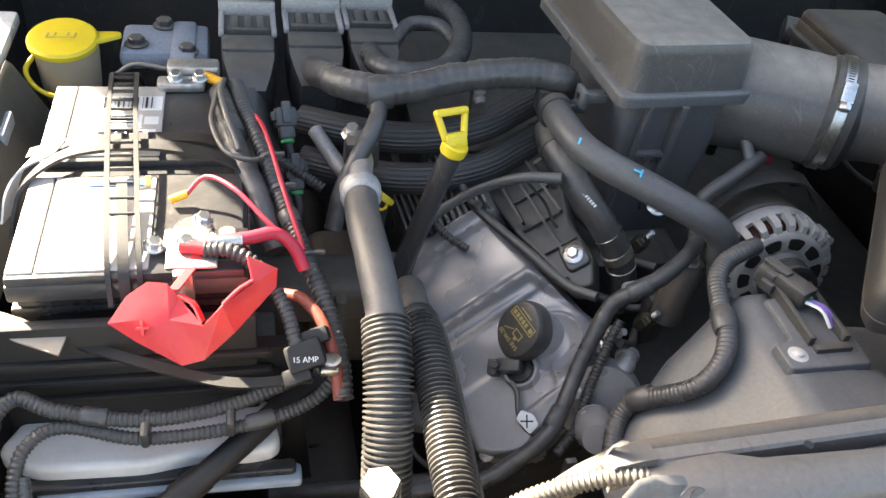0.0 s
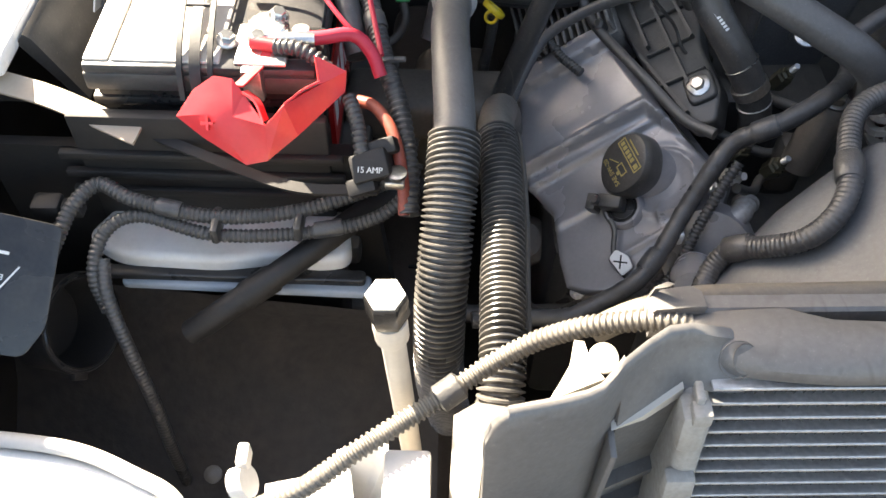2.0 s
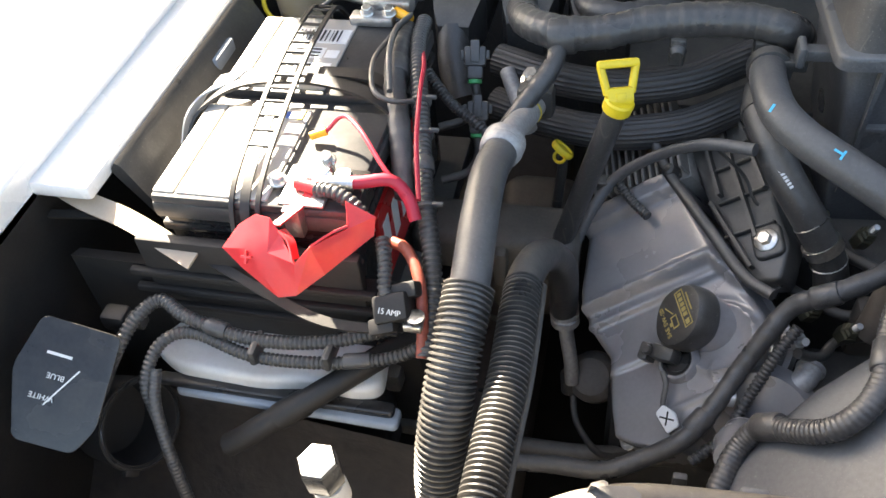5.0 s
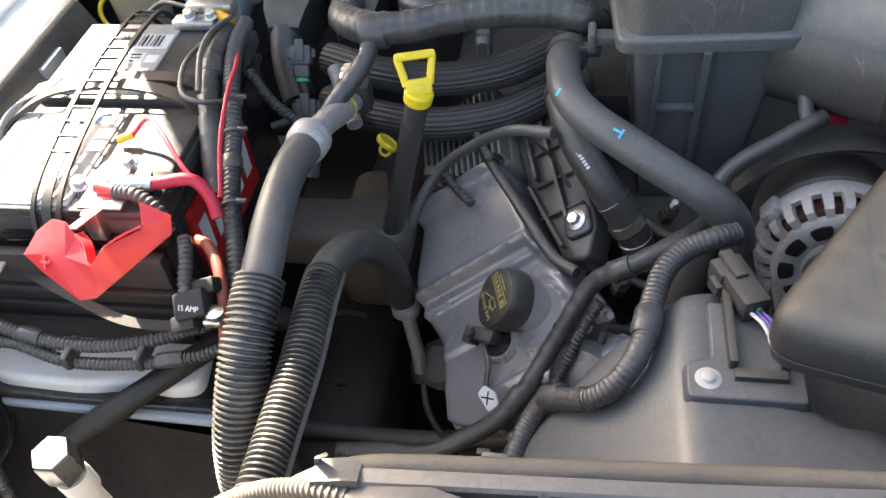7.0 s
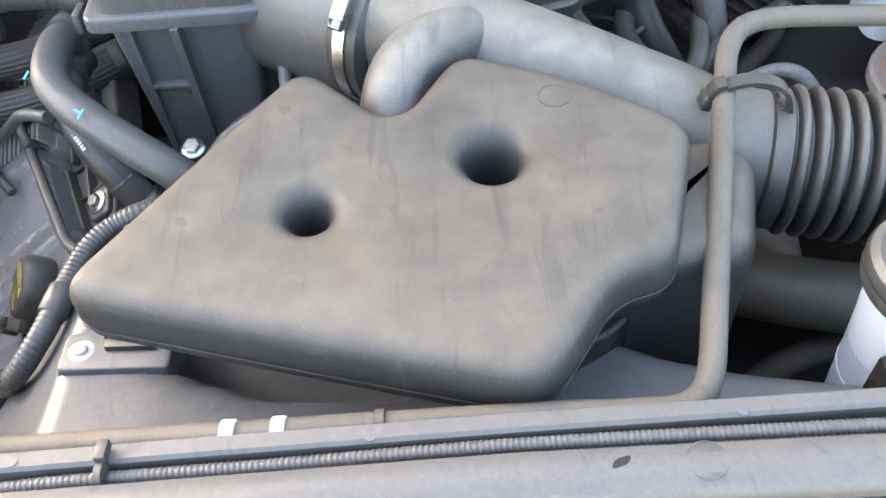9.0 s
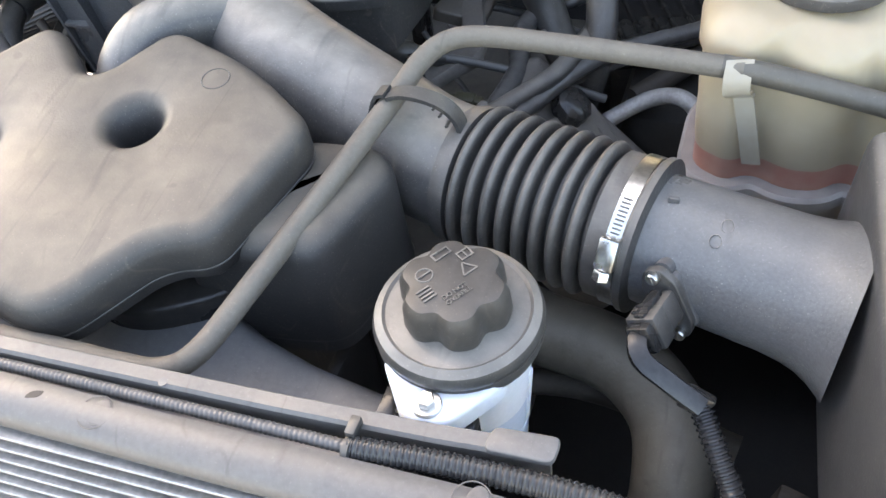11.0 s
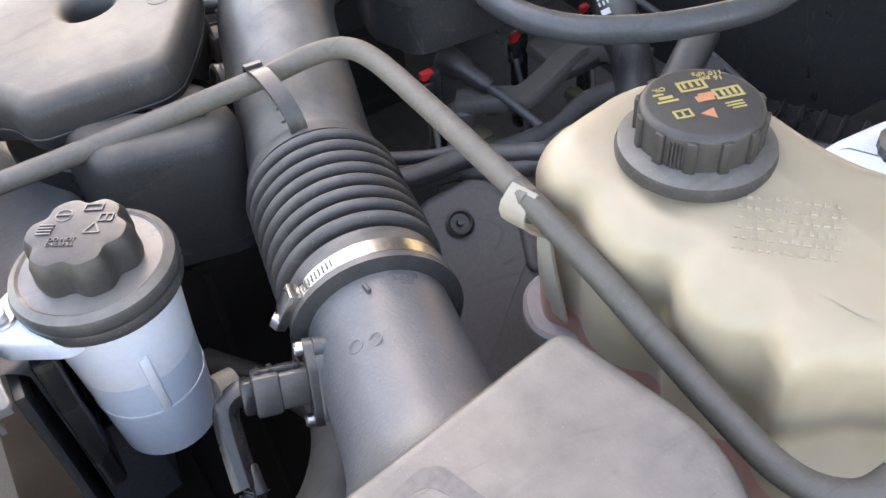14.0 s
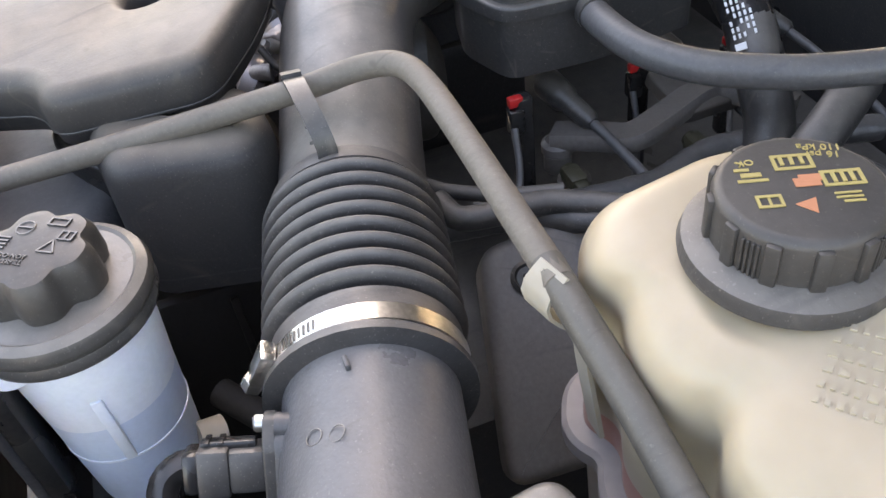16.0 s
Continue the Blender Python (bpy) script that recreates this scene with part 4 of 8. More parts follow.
# headlamp, marker bolt, front-left bodywork
hl = thing("headlamp", (-0.15, 0.12, 0.8), "white rimmed headlamp top in full sun", "headlamp")
part("housing", slab(rounded([(-0.34, 0.305), (-0.24, 0.3), (-0.174, 0.292), (-0.127, 0.275), (-0.09, 0.255), (-0.06, 0.2), (-0.05, 0.0), (-0.34, 0.0)], 0.02), 0.6, 0.855, 0.012), PAINT, hl)
part("rim", tube([(-0.33, 0.302, 0.857), (-0.24, 0.298, 0.86), (-0.174, 0.29, 0.86), (-0.127, 0.273, 0.858), (-0.09, 0.252, 0.856), (-0.065, 0.2, 0.855)], 0.006), WHITE, hl)
solo("nose_panel", slab(rounded([(-0.35, 0.0), (1.6, 0.0), (1.6, -0.12), (1.4, -0.2), (-0.1, -0.2), (-0.35, -0.12)], 0.03), 0.3, 0.6, 0.03), PAINT, "white painted bumper nose of the car", "bumper")
mk = thing("marker_bolt", (0.06, 0.25, 0.95), "pale bolt with a black six-sided head standing up", "bolt")
A, B = Vector((0.079, 0.292, 0.86)), Vector((0.067, 0.282, 1.06))
ax = (B - A).normalized()
part("shank", merged(lathe([(0.0076, 0), (0.0076, (B - A).length - 0.02)], 16, A, ax), lathe([(0.0085, 0), (0.0102, 0.004), (0.0104, 0.018), (0.01, 0.022)], 20, B - ax * 0.025, ax)), CREAM_SUN, mk)
part("head", lathe([(0.0115, 0), (0.0123, 0.003), (0.0123, 0.02), (0.0117, 0.0215), (0.0112, 0.022)], 6, B, ax), GLOSS, mk, "black head")
part("cap_face", lathe([(0.0112, 0.0), (0.0112, 0.0012)], 6, B + ax * 0.022, ax), WHITE, mk, "white six-sided face")
guide = thing("air_guide", (0.17, 0.23, 0.8), "grey plastic air guide beside the condenser", "air guide")
EDGE = [(0.118, 0.197, 1.085), (0.121, 0.198, 1.097), (0.128, 0.2, 1.105), (0.141, 0.205, 1.101), (0.156, 0.211, 1.096), (0.169, 0.217, 1.092), (0.177, 0.222, 1.09), (0.184, 0.23, 1.091), (0.19, 0.238, 1.091), (0.203, 0.25, 1.089), (0.216, 0.26, 1.088), (0.23, 0.265, 1.084), (0.244, 0.268, 1.077), (0.258, 0.27, 1.0715), (0.272, 0.271, 1.064)]
W0, W1 = Vector((0.187, 0.22, 1.05)), Vector((0.23, 0.247, 1.051))


def guide_column(x, y, z):
    """The guide's face under its top edge: rolled edge, then a lean towards the front."""
    if x < 0.187:
        rows = [(0.0, 0.0), (0.0025, 0.0025), (0.012, 0.004), (0.03, 0.006), (0.06, 0.009), (0.12, 0.011), (0.2, 0.013), (0.3, 0.016), (0.45, 0.02)]
        return [Vector((x + 0.003 * min(1.0, dz / 0.1), y - dy, z - dz)) for dz, dy in rows]
    w = W0.lerp(W1, min(1.0, (x - 0.187) / 0.043))
    if x > 0.23:
        w = Vector((x, 0.247 - 0.005 * min(1.0, (x - 0.23) / 0.02) + 0.2 * max(0.0, x - 0.25), 1.052))
    top = Vector((x, y, z))
    lean = top.lerp(w, 0.12) + Vector((0, -0.0015, 0.002))
    return [top, lean] + [top.lerp(w, k) for k in (0.25, 0.4, 0.55, 0.7, 0.82, 0.92)] + [w]


cols = [guide_column(*p) for p in EDGE]
part("guide_plate", loft([c + [q + Vector((-0.0008, 0.002, 0)) for q in reversed(c)] for c in cols]), PANEL, guide, angle=50)
part("edge_flange", loft([[(x, y, z - 0.001), (x, y + 0.0065, z - 0.005), (x, y + 0.0065, z - 0.007), (x, y, z - 0.003)] for x, y, z in EDGE[2:9]]), PANEL, guide)
# paler than the grey guide: sunlight on this side is put into its colour
part("return_wall", loft([[(0.118, 0.197, 1.085), (0.1195, 0.198, 1.085), (0.106, 0.2255, 1.054), (0.104, 0.225, 1.054)], [(0.121, 0.177, 0.64), (0.123, 0.178, 0.64), (0.108, 0.225, 0.64), (0.106, 0.225, 0.64)]]), CREAM_SUN, guide, "return wall coloured pale for sunlight")
part("corner_gusset", loft([[(0.105, 0.2255, 1.054 - h), (0.117, 0.24, 1.041 - h), (0.133, 0.2255, 1.063 - h), (0.128, 0.202, 1.102 - h), (0.119, 0.199, 1.085 - h)] for h in (0.0, 0.002)]), PANEL, guide)
part("guide_rib", box(0.186, 0.19, 0.207, 0.235, 0.64, 1.045, 0.0015), PANEL, guide)
part("guide_inset", loft([[(0.189, 0.228, z), (0.241, 0.25, z), (0.241, 0.254, z), (0.189, 0.232, z)] for z in (0.64, 1.052)]), PANEL, guide)
for z in (0.965, 0.925, 0.87, 0.81):
    part("guide_crossrib", loft([[(0.19, 0.219, zz), (0.24, 0.241, zz), (0.24, 0.252, zz), (0.19, 0.23, zz)] for zz in (z, z + 0.006)]), PANEL, guide)
# pale strip and tooth carry the sunlight on the edges in their colour
part("guide_flap", loft([[W0 + Vector((0, 0, 0)), W0 + Vector((0.0005, 0.001, -0.0005)), W0 + Vector((0.0005, 0.006, 0.0)), W0 + Vector((0, 0.005, 0.001))], [W0.lerp(W1, 0.4) + Vector((0, -0.003, 0.002)), W0.lerp(W1, 0.4) + Vector((0.002, -0.002, -0.004)), W0.lerp(W1, 0.4) + Vector((0.002, 0.01, -0.004)), W0.lerp(W1, 0.4) + Vector((0, 0.01, 0.002))], [W1 + Vector((-0.002, -0.003, 0.004)), W1 + Vector((0.0, -0.002, -0.006)), W1 + Vector((0.0, 0.01, -0.006)), W1 + Vector((-0.002, 0.01, 0.004))]]), CREAM_SUN, guide, "flap coloured pale for sunlight")
dressed("guide_tooth", loft([[(0.15, 0.219, 1.083 - h), (0.18, 0.2345, 1.079 - h), (0.1765, 0.25, 1.069 - h), (0.1765, 0.272, 1.055 - h), (0.171, 0.272, 1.056 - h), (0.166, 0.252, 1.063 - h), (0.158, 0.235, 1.073 - h)] for h in (0.0, 0.003)]), CREAM_SUN, "tooth coloured pale for sunlight behind the front panel", "bracket", [("round_pad", lathe([(0.0078, -0.003), (0.0084, -0.001), (0.0078, 0.0006), (0.0, 0.001)], 24, (0.183, 0.252, 1.07), (0, -0.5, 0.8)), CREAM_SUN)], "tooth")
fbk = thing("front_bracket", (0.05, 0.2, 0.84), "pale sunlit plastic bracket", "bracket")
part("bracket_block", box(0.064, 0.093, 0.205, 0.243, 0.86, 0.975, 0.003), WHITE, fbk)
part("bracket_web", loft([[(0.03, 0.262, 0.93), (0.06, 0.256, 0.965), (0.066, 0.25, 0.965), (0.066, 0.24, 0.8), (0.03, 0.25, 0.8)], [(0.03, 0.254, 0.93), (0.06, 0.248, 0.965), (0.066, 0.242, 0.965), (0.066, 0.232, 0.8), (0.03, 0.242, 0.8)]]), WHITE, fbk)
part("bracket_arm", loft([[(-0.02, 0.25, 0.9), (0.04, 0.25, 0.93), (0.04, 0.235, 0.92), (-0.02, 0.235, 0.89)], [(-0.02, 0.2, 0.88), (0.05, 0.19, 0.91), (0.05, 0.19, 0.89), (-0.02, 0.2, 0.86)]]), WHITE, fbk)
part("loom_clip", merged(ring_at((-0.03, 0.24, 0.925), (1, 0.1, 0.5), 0.008, 0.012, 0.003), box(-0.034, -0.026, 0.246, 0.262, 0.925, 0.94, 0.002)), WHITE, fbk)
# loom from the left lamp over the guide to the slam panel
dressed("slam_loom", ridged([(-0.02, 0.215, 0.94), (0.015, 0.22, 0.965), (0.045, 0.235, 0.982), (0.075, 0.256, 0.985), (0.103, 0.273, 0.992), (0.128, 0.287, 1.003), (0.154, 0.294, 1.019), (0.178, 0.292, 1.038), (0.198, 0.288, 1.051), (0.216, 0.284, 1.06), (0.232, 0.281, 1.062), (0.25, 0.28, 1.056), (0.27, 0.283, 1.04), (0.29, 0.286, 1.015)], 0.0066, 0.0038, 0.0014), LOOMTAN, "dusty corrugated loom over the front panel", "cable loom", [("tape_wrap", lathe([(0.0072, -0.009), (0.0092, -0.0076), (0.0092, 0.0076), (0.0072, 0.009)], 16, (0.103, 0.273, 0.992), (1, 0.6, 0.4)), TAPE)], "sleeve")
sl = thing("slam_loom", (0.7, 0.3, 1.06), "thin black corrugated loom along the front panel", "cable loom")
part("sleeve", ridged([(0.4, 0.284, 1.056), (0.45, 0.285, 1.064), (0.5, 0.287, 1.069), (0.6, 0.292, 1.07), (0.74, 0.3, 1.071), (0.9, 0.304, 1.0725), (1.0, 0.306, 1.0735)], 0.0042, 0.0032, 0.0005), HOSE_GREY, sl)
part("wide_sleeve", ridged([(0.985, 0.3055, 1.0745), (1.043, 0.311, 1.0735), (1.103, 0.313, 1.073), (1.144, 0.31, 1.072), (1.164, 0.301, 1.07), (1.18, 0.283, 1.064), (1.2, 0.25, 1.04), (1.215, 0.22, 1.0)], 0.0072, 0.0036, 0.0008), SLEEVE, sl)
for x, y in ((0.985, 0.3045), (0.52, 0.288)):
    part("loom_tie", merged(ring_at((x, y, 1.074), (1, 0, 0), 0.0058, 0.005, 0.0016), box(x - 0.003, x + 0.003, y + 0.004, y + 0.016, 1.077, 1.084, 0.001)), BLACK, sl)

# ---- middle of the bay: hoses, valve cover, alternator ----
ac = thing("ac_hose", (0.1, 0.5, 0.6), "thick black hose with alloy fitting and ridged sleeve", "hose")
part("rubber", tube([(0.104, 0.665, 1.0), (0.1, 0.62, 1.008), (0.102, 0.56, 1.008), (0.105, 0.5, 0.996), (0.103, 0.46, 0.98)], 0.0165, 18, wobble=0.02), HOSE_GREY, ac)
part("ridged_sleeve", ridged([(0.105, 0.497, 0.994), (0.103, 0.46, 0.978), (0.1, 0.425, 0.95), (0.097, 0.395, 0.91), (0.097, 0.38, 0.86), (0.1, 0.385, 0.8), (0.11, 0.4, 0.72)], 0.0209, 0.0047, 0.0036, 20), RIDGE, ac)
part("alloy_ring", lathe([(0.0165, -0.002), (0.0195, 0.001), (0.0205, 0.006), (0.0185, 0.01), (0.0205, 0.014), (0.0205, 0.019), (0.0175, 0.024), (0.012, 0.028)], 24, (0.103, 0.655, 1.003), (0.06, 1, -0.15)), TUBE_GREY, ac)
part("alloy_tube", tube([(0.104, 0.675, 0.999), (0.108, 0.705, 0.992), (0.114, 0.74, 0.98), (0.118, 0.77, 0.972)], 0.0125, 16), TUBE_GREY, ac)
part("yellow_band", ring_at((0.1155, 0.752, 0.9765), (0.15, 1, -0.3), 0.0122, 0.004, 0.001), YELLOW, ac, "thin yellow band")
part("flange", merged(box(0.1, 0.138, 0.768, 0.79, 0.955, 0.99, 0.006), lathe([(0.013, 0), (0.013, 0.025), (0.01, 0.03)], 16, (0.117, 0.78, 0.965), (0, 0.6, 0.8))), BLACK, ac)
part("flange_bolt", hexbolt((0.112, 0.8, 0.985), (-0.2, -0.3, 1), 0.008, 0.01, 0.013), STEEL, ac)
liquid = thing("coolant_hose", (0.15, 0.55, 0.6), "arched black hose with ridged sleeve and crimped end", "hose")
part("rubber", tube([(0.141, 0.525, 0.959), (0.142, 0.56, 0.949), (0.147, 0.598, 0.93), (0.155, 0.632, 0.897), (0.162, 0.656, 0.856), (0.163, 0.674, 0.805), (0.162, 0.686, 0.758)], 0.0158, 18), RUBBER, liquid)
part("ridged_sleeve", ridged([(0.1415, 0.537, 0.957), (0.143, 0.5, 0.96), (0.144, 0.44, 0.955), (0.142, 0.38, 0.952), (0.141, 0.33, 0.95), (0.139, 0.295, 0.935), (0.14, 0.29, 0.89), (0.142, 0.3, 0.82)], 0.017, 0.0047, 0.0036, 18), RIDGE, liquid)
part("split_seam", ribbon([(0.158, 0.54, 0.957), (0.16, 0.5, 0.962), (0.161, 0.44, 0.957), (0.159, 0.38, 0.954), (0.158, 0.33, 0.952)], 0.003, 0.0035, (0.7, 0, 0.7)), BLACK, liquid)
part("crimp", lathe([(0.0165, 0), (0.0165, 0.006), (0.0145, 0.008), (0.0165, 0.01), (0.0165, 0.016), (0.0145, 0.018), (0.0165, 0.02), (0.0165, 0.028), (0.009, 0.032)], 20, (0.162, 0.688, 0.764), (0.08, -0.1, -1)), TUBE_GREY, liquid, "crimped alloy collar")
part("pipe", tube([(0.164, 0.686, 0.738), (0.168, 0.68, 0.71), (0.174, 0.67, 0.68), (0.177, 0.66, 0.655)], 0.0085, 12), TUBE_GREY, liquid)
part("plug", lathe([(0.009, 0), (0.011, 0.003), (0.011, 0.028), (0.006, 0.032)], 14, (0.172, 0.672, 0.66), (0.1, -0.3, -1)), BLACK, liquid)
solo("sensor_lead", tube([(0.178, 0.66, 0.635), (0.186, 0.63, 0.62), (0.21, 0.59, 0.63), (0.23, 0.565, 0.66), (0.25, 0.55, 0.7)], 0.004, 8), RUBBER, "thin black sensor lead", "wire")

# valve cover: leans with its bank and falls towards the front
VC = frame_of((0.286, 0.599, 0.801), (-0.7, -0.4, 1.0), (1, 0, 0.7))
vc = thing("valve_cover", (0.277, 0.65, 0.6), "grey cast alloy valve cover with pressed ridges", "valve cover")


def on_vc(bm):
    return moved(bm, VC)


LEFT = [(-0.085, -0.05), (-0.06, -0.085), (-0.03, -0.086), (0.0, -0.083), (0.022, -0.079), (0.03, -0.083), (0.06, -0.099), (0.1, -0.097), (0.14, -0.087), (0.182, -0.076), (0.205, -0.074)]
RIGHT = [(-0.085, -0.045), (-0.074, -0.012), (-0.05, 0.035), (-0.016, 0.08), (0.008, 0.095), (0.03, 0.088), (0.05, 0.079), (0.11, 0.062), (0.16, 0.046), (0.205, 0.032)]


def side_at(table, v):
    """The cover's edge at a height v of its length."""
    for (va, ua), (vb, ub) in zip(table, table[1:]):
        if v <= vb:
            t = max(0.0, (v - va) / (vb - va))
            return ua + (ub - ua) * t
    return table[-1][1]


def ease(x, a, b):
    t = min(1.0, max(0.0, (x - a) / (b - a)))
    return t * t * (3 - 2 * t)


def cover_height(u, v):
    """The pressed shape: a low front, a ledge, a plateau that wraps round the filler, a rear ridge and a dish."""
    lip = 0.0855 + 0.1 * u - 1.2 * max(0.0, u - 0.03) ** 2
    h = 0.004 * ease(v - 0.12 * (u + 0.06), 0.003, 0.009)
    h += 0.008 * ease(v - 0.12 * (u + 0.08), 0.055, 0.0625) - 0.0025 * ease(v - lip, -0.018, -0.009)
    over = v - lip
    if v > 0.03:
        over = max(over, 0.75 * (u - 0.055 - 0.68 * (0.088 - v)))
    h += 0.0125 * ease(over, -0.006, 0.003) + 0.003 * math.exp(-((over - 0.004) / 0.0035) ** 2)
    back = v - 0.163 - 0.1 * (u + 0.05)
    h += 0.014 * ease(back, 0.0, 0.006) - 0.01 * ease(back, 0.024, 0.03)
    d = math.hypot(u - 0.044, (v - 0.011) * 1.05)
    h = h * ease(d, 0.036, 0.046) + 0.001 * (1 - ease(d, 0.036, 0.046)) - 0.004 * (1 - ease(d, 0.018, 0.031)) + 0.005 * math.exp(-((d - 0.035) / 0.003) ** 2)
    h += 0.004 * math.exp(-((v + 0.046 - 0.2 * u) / 0.004) ** 2) * ease(u, -0.03, -0.015)
    h += 0.005 * math.exp(-((u - 0.034) / 0.0028) ** 2) * ease(v, -0.034, -0.028) * (1 - ease(v, -0.012, -0.006))
    return h


bm = bmesh.new()
rows = []
for a in range(111):
    v = -0.085 + 0.278 * a / 110
    lo, hi = side_at(LEFT, v), side_at(RIGHT, v)
    lo = lo + 0.03 * max(0.0, (-0.066 - v) / 0.019) ** 2
    row = [bm.verts.new((lo - 0.006, v, -0.058)), bm.verts.new((lo - 0.006, v, -0.048)), bm.verts.new((lo, v, -0.046)), bm.verts.new((lo + 0.001, v, -0.012))]
    for k in range(61):
        u = lo + 0.0015 + (hi - lo - 0.003) * k / 60
        e = min(1.0, min(u - lo, hi - u, v + 0.092) / 0.011)
        row.append(bm.verts.new((u, v, cover_height(u, v) - 0.012 * (1 - math.sqrt(max(0.0, 1 - (1 - e) ** 2))))))
    row += [bm.verts.new((hi - 0.001, v, -0.012)), bm.verts.new((hi, v, -0.046)), bm.verts.new((hi + 0.006, v, -0.048)), bm.verts.new((hi + 0.006, v, -0.058))]
    rows.append(row)
for ra, rb_ in zip(rows, rows[1:]):
    for k in range(len(ra) - 1):
        bm.faces.new((ra[k], ra[k + 1], rb_[k + 1], rb_[k]))
bm.faces.new(rows[0][::-1])
bm.faces.new(rows[-1])
part("cover_skin", on_vc(bm), CAST, vc, angle=60)
part("sensor_boss", on_vc(lathe([(0.022, 0), (0.021, 0.006), (0.019, 0.0085), (0.0165, 0.0085), (0.016, 0.001)], 32, (0.0, -0.002, 0.0))), CAST, vc)
for p in ((-0.078, -0.062), (0.084, -0.006), (-0.094, 0.07), (-0.072, 0.178)):
    part("cover_bolt", on_vc(hexbolt((*p, -0.02), (0, 0, 1), 0.0055, 0.008, 0.009)), STEEL, vc)
CAPM = VC @ pose(0.03, 0.03, 0.006, 0, -18, 0) @ pose(-0.03, -0.03, -0.006)
part("filler_neck", moved(lathe([(0.029, -0.012), (0.028, 0.004), (0.026, 0.012)], 28, (0.03, 0.03, 0.0)), CAPM), CAST, vc)
cap = thing("oil_filler_cap", tuple(VC @ Vector((0.03, 0.03, 0.012))), "black oval oil cap with worn yellow print", "oil cap")
part("cap_body", moved(lathe([(0.026, 0.008), (0.0275, 0.01), (0.029, 0.014), (0.0295, 0.028), (0.0288, 0.034), (0.027, 0.0375), (0.0245, 0.0385)], 48, (0.03, 0.03, 0.0), (0, 0, 1), lambda a: 1 + 0.14 * abs(math.cos(a - 0.62)) ** 3 + 0.015 * math.cos(4 * (a - 0.62))), CAPM), BLACK, cap)
cm = CAPM @ pose(0.03, 0.03, 0.0389, 0, 0, 12)
words("print", "SAE 5W-20", 0.0072, INK, cap, cm @ pose(-0.015, 0, 0, 0, 0, 90))
part("print_frame", patchwork(cm, [(0.006, 0.0165, -0.019, -0.0178), (0.006, 0.0165, 0.0198, 0.021), (0.006, 0.0072, -0.019, 0.021), (0.0153, 0.0165, -0.019, 0.021), (0.019, 0.0205, -0.006, 0.014)] + [(0.0085, 0.0135, -0.0075 + 0.0055 * i, -0.0037 + 0.0055 * i) for i in range(5)] + [(0.0085, 0.0135, -0.0165, -0.0115)]), INK, cap)
part("oil_can_mark", merged(patchwork(cm @ pose(-0.003, -0.004, 0, 0, 0, 90), [(-0.008, 0.005, -0.0035, -0.0024), (-0.008, 0.005, 0.0035, 0.0046), (-0.008, -0.0068, -0.0035, 0.0046), (0.004, 0.0051, -0.0035, 0.0046), (-0.004, 0.0, 0.0046, 0.0075)]),
                           patchwork(cm @ pose(-0.003, 0.003, 0, 0, 0, 122), [(0.0, 0.013, -0.0006, 0.0006)])), INK, cap)
cs = thing("cam_sensor", tuple(VC @ Vector((0.0, -0.002, 0.0))), "black cam sensor plugged into the valve cover", "sensor")
part("sensor_disc", on_vc(merged(lathe([(0.0155, 0.0), (0.0155, 0.004), (0.012, 0.0045)], 28, (0.0, -0.002, 0.002)), sweep([Vector((0.013 * math.cos(a), -0.002 + 0.013 * math.sin(a), 0.0068)) for a in [2 * math.pi * k / 28 for k in range(29)]], 0.0014, 6))), GLOSS, cs)
part("sensor_plug", on_vc(merged(moved(box(-0.0075, 0.0075, -0.014, 0.012, 0, 0.02, 0.003), pose(-0.008, 0.004, 0.005, 0, 0, 62)), moved(box(-0.009, 0.009, 0.009, 0.02, 0.002, 0.02, 0.002), pose(-0.012, 0.003, 0.006, 0, 0, 62)), moved(lathe([(0.005, 0), (0.0055, 0.002), (0.004, 0.006)], 16), pose(-0.02, 0.008, 0.025)))), BLACK, cs)
solo("sensor_wire", tube([VC @ Vector((-0.014, -0.012, 0.012)), VC @ Vector((-0.013, -0.026, 0.011)), VC @ Vector((-0.02, -0.042, 0.008)), VC @ Vector((-0.022, -0.06, 0.004)), VC @ Vector((-0.014, -0.075, 0.004))], 0.0028, 8), RUBBER, "thin black sensor wire", "wire")
TM = VC @ pose(-0.014, -0.06, 0.014, 20, 0, 20)
dressed("white_marker_tag", moved(slab(rounded([(-0.008, -0.012), (0.006, -0.012), (0.01, 0.0), (0.004, 0.013), (-0.007, 0.01)], 0.003), 0.0, 0.003, 0.001), TM), LABEL, "small white tag with a cross mark", "tag", [("cross_bar", patchwork(TM @ pose(0, 0, 0.0031, 0, 0, 45), [(-0.007, 0.007, -0.0008, 0.0008)], 0.0003), GLOSS), ("cross_bar", patchwork(TM @ pose(0, 0, 0.0032, 0, 0, -45), [(-0.007, 0.007, -0.0008, 0.0008)], 0.0003), GLOSS)], "tag_plate")

# dark block behind, so that gaps read as engine
blk = thing("engine_block", (0.5, 0.9, 0.4), "dark dirty engine block", "engine")
part("block", box(0.22, 0.95, 0.6, 1.25, 0.4, 0.72, 0.02), BLACK, blk)
part("head", moved(box(-0.08, 0.07, -0.06, 0.2, -0.2, -0.056, 0.01), VC), SOOT, blk)
rail = thing("frame_rail", (0.07, 0.7, 0.42), "rusty brown frame rail under the engine bay", "frame rail")
part("rail", box(0.012, 0.122, 0.3, 1.25, 0.42, 0.594, 0.035, 4), FRAME, rail)
part("slot", slab(rounded([(0.058, 0.671), (0.072, 0.671), (0.072, 0.677), (0.058, 0.677)], 0.0028, 4), 0.5935, 0.5945, 0.0002), GLOSS, rail, "small dark slot")
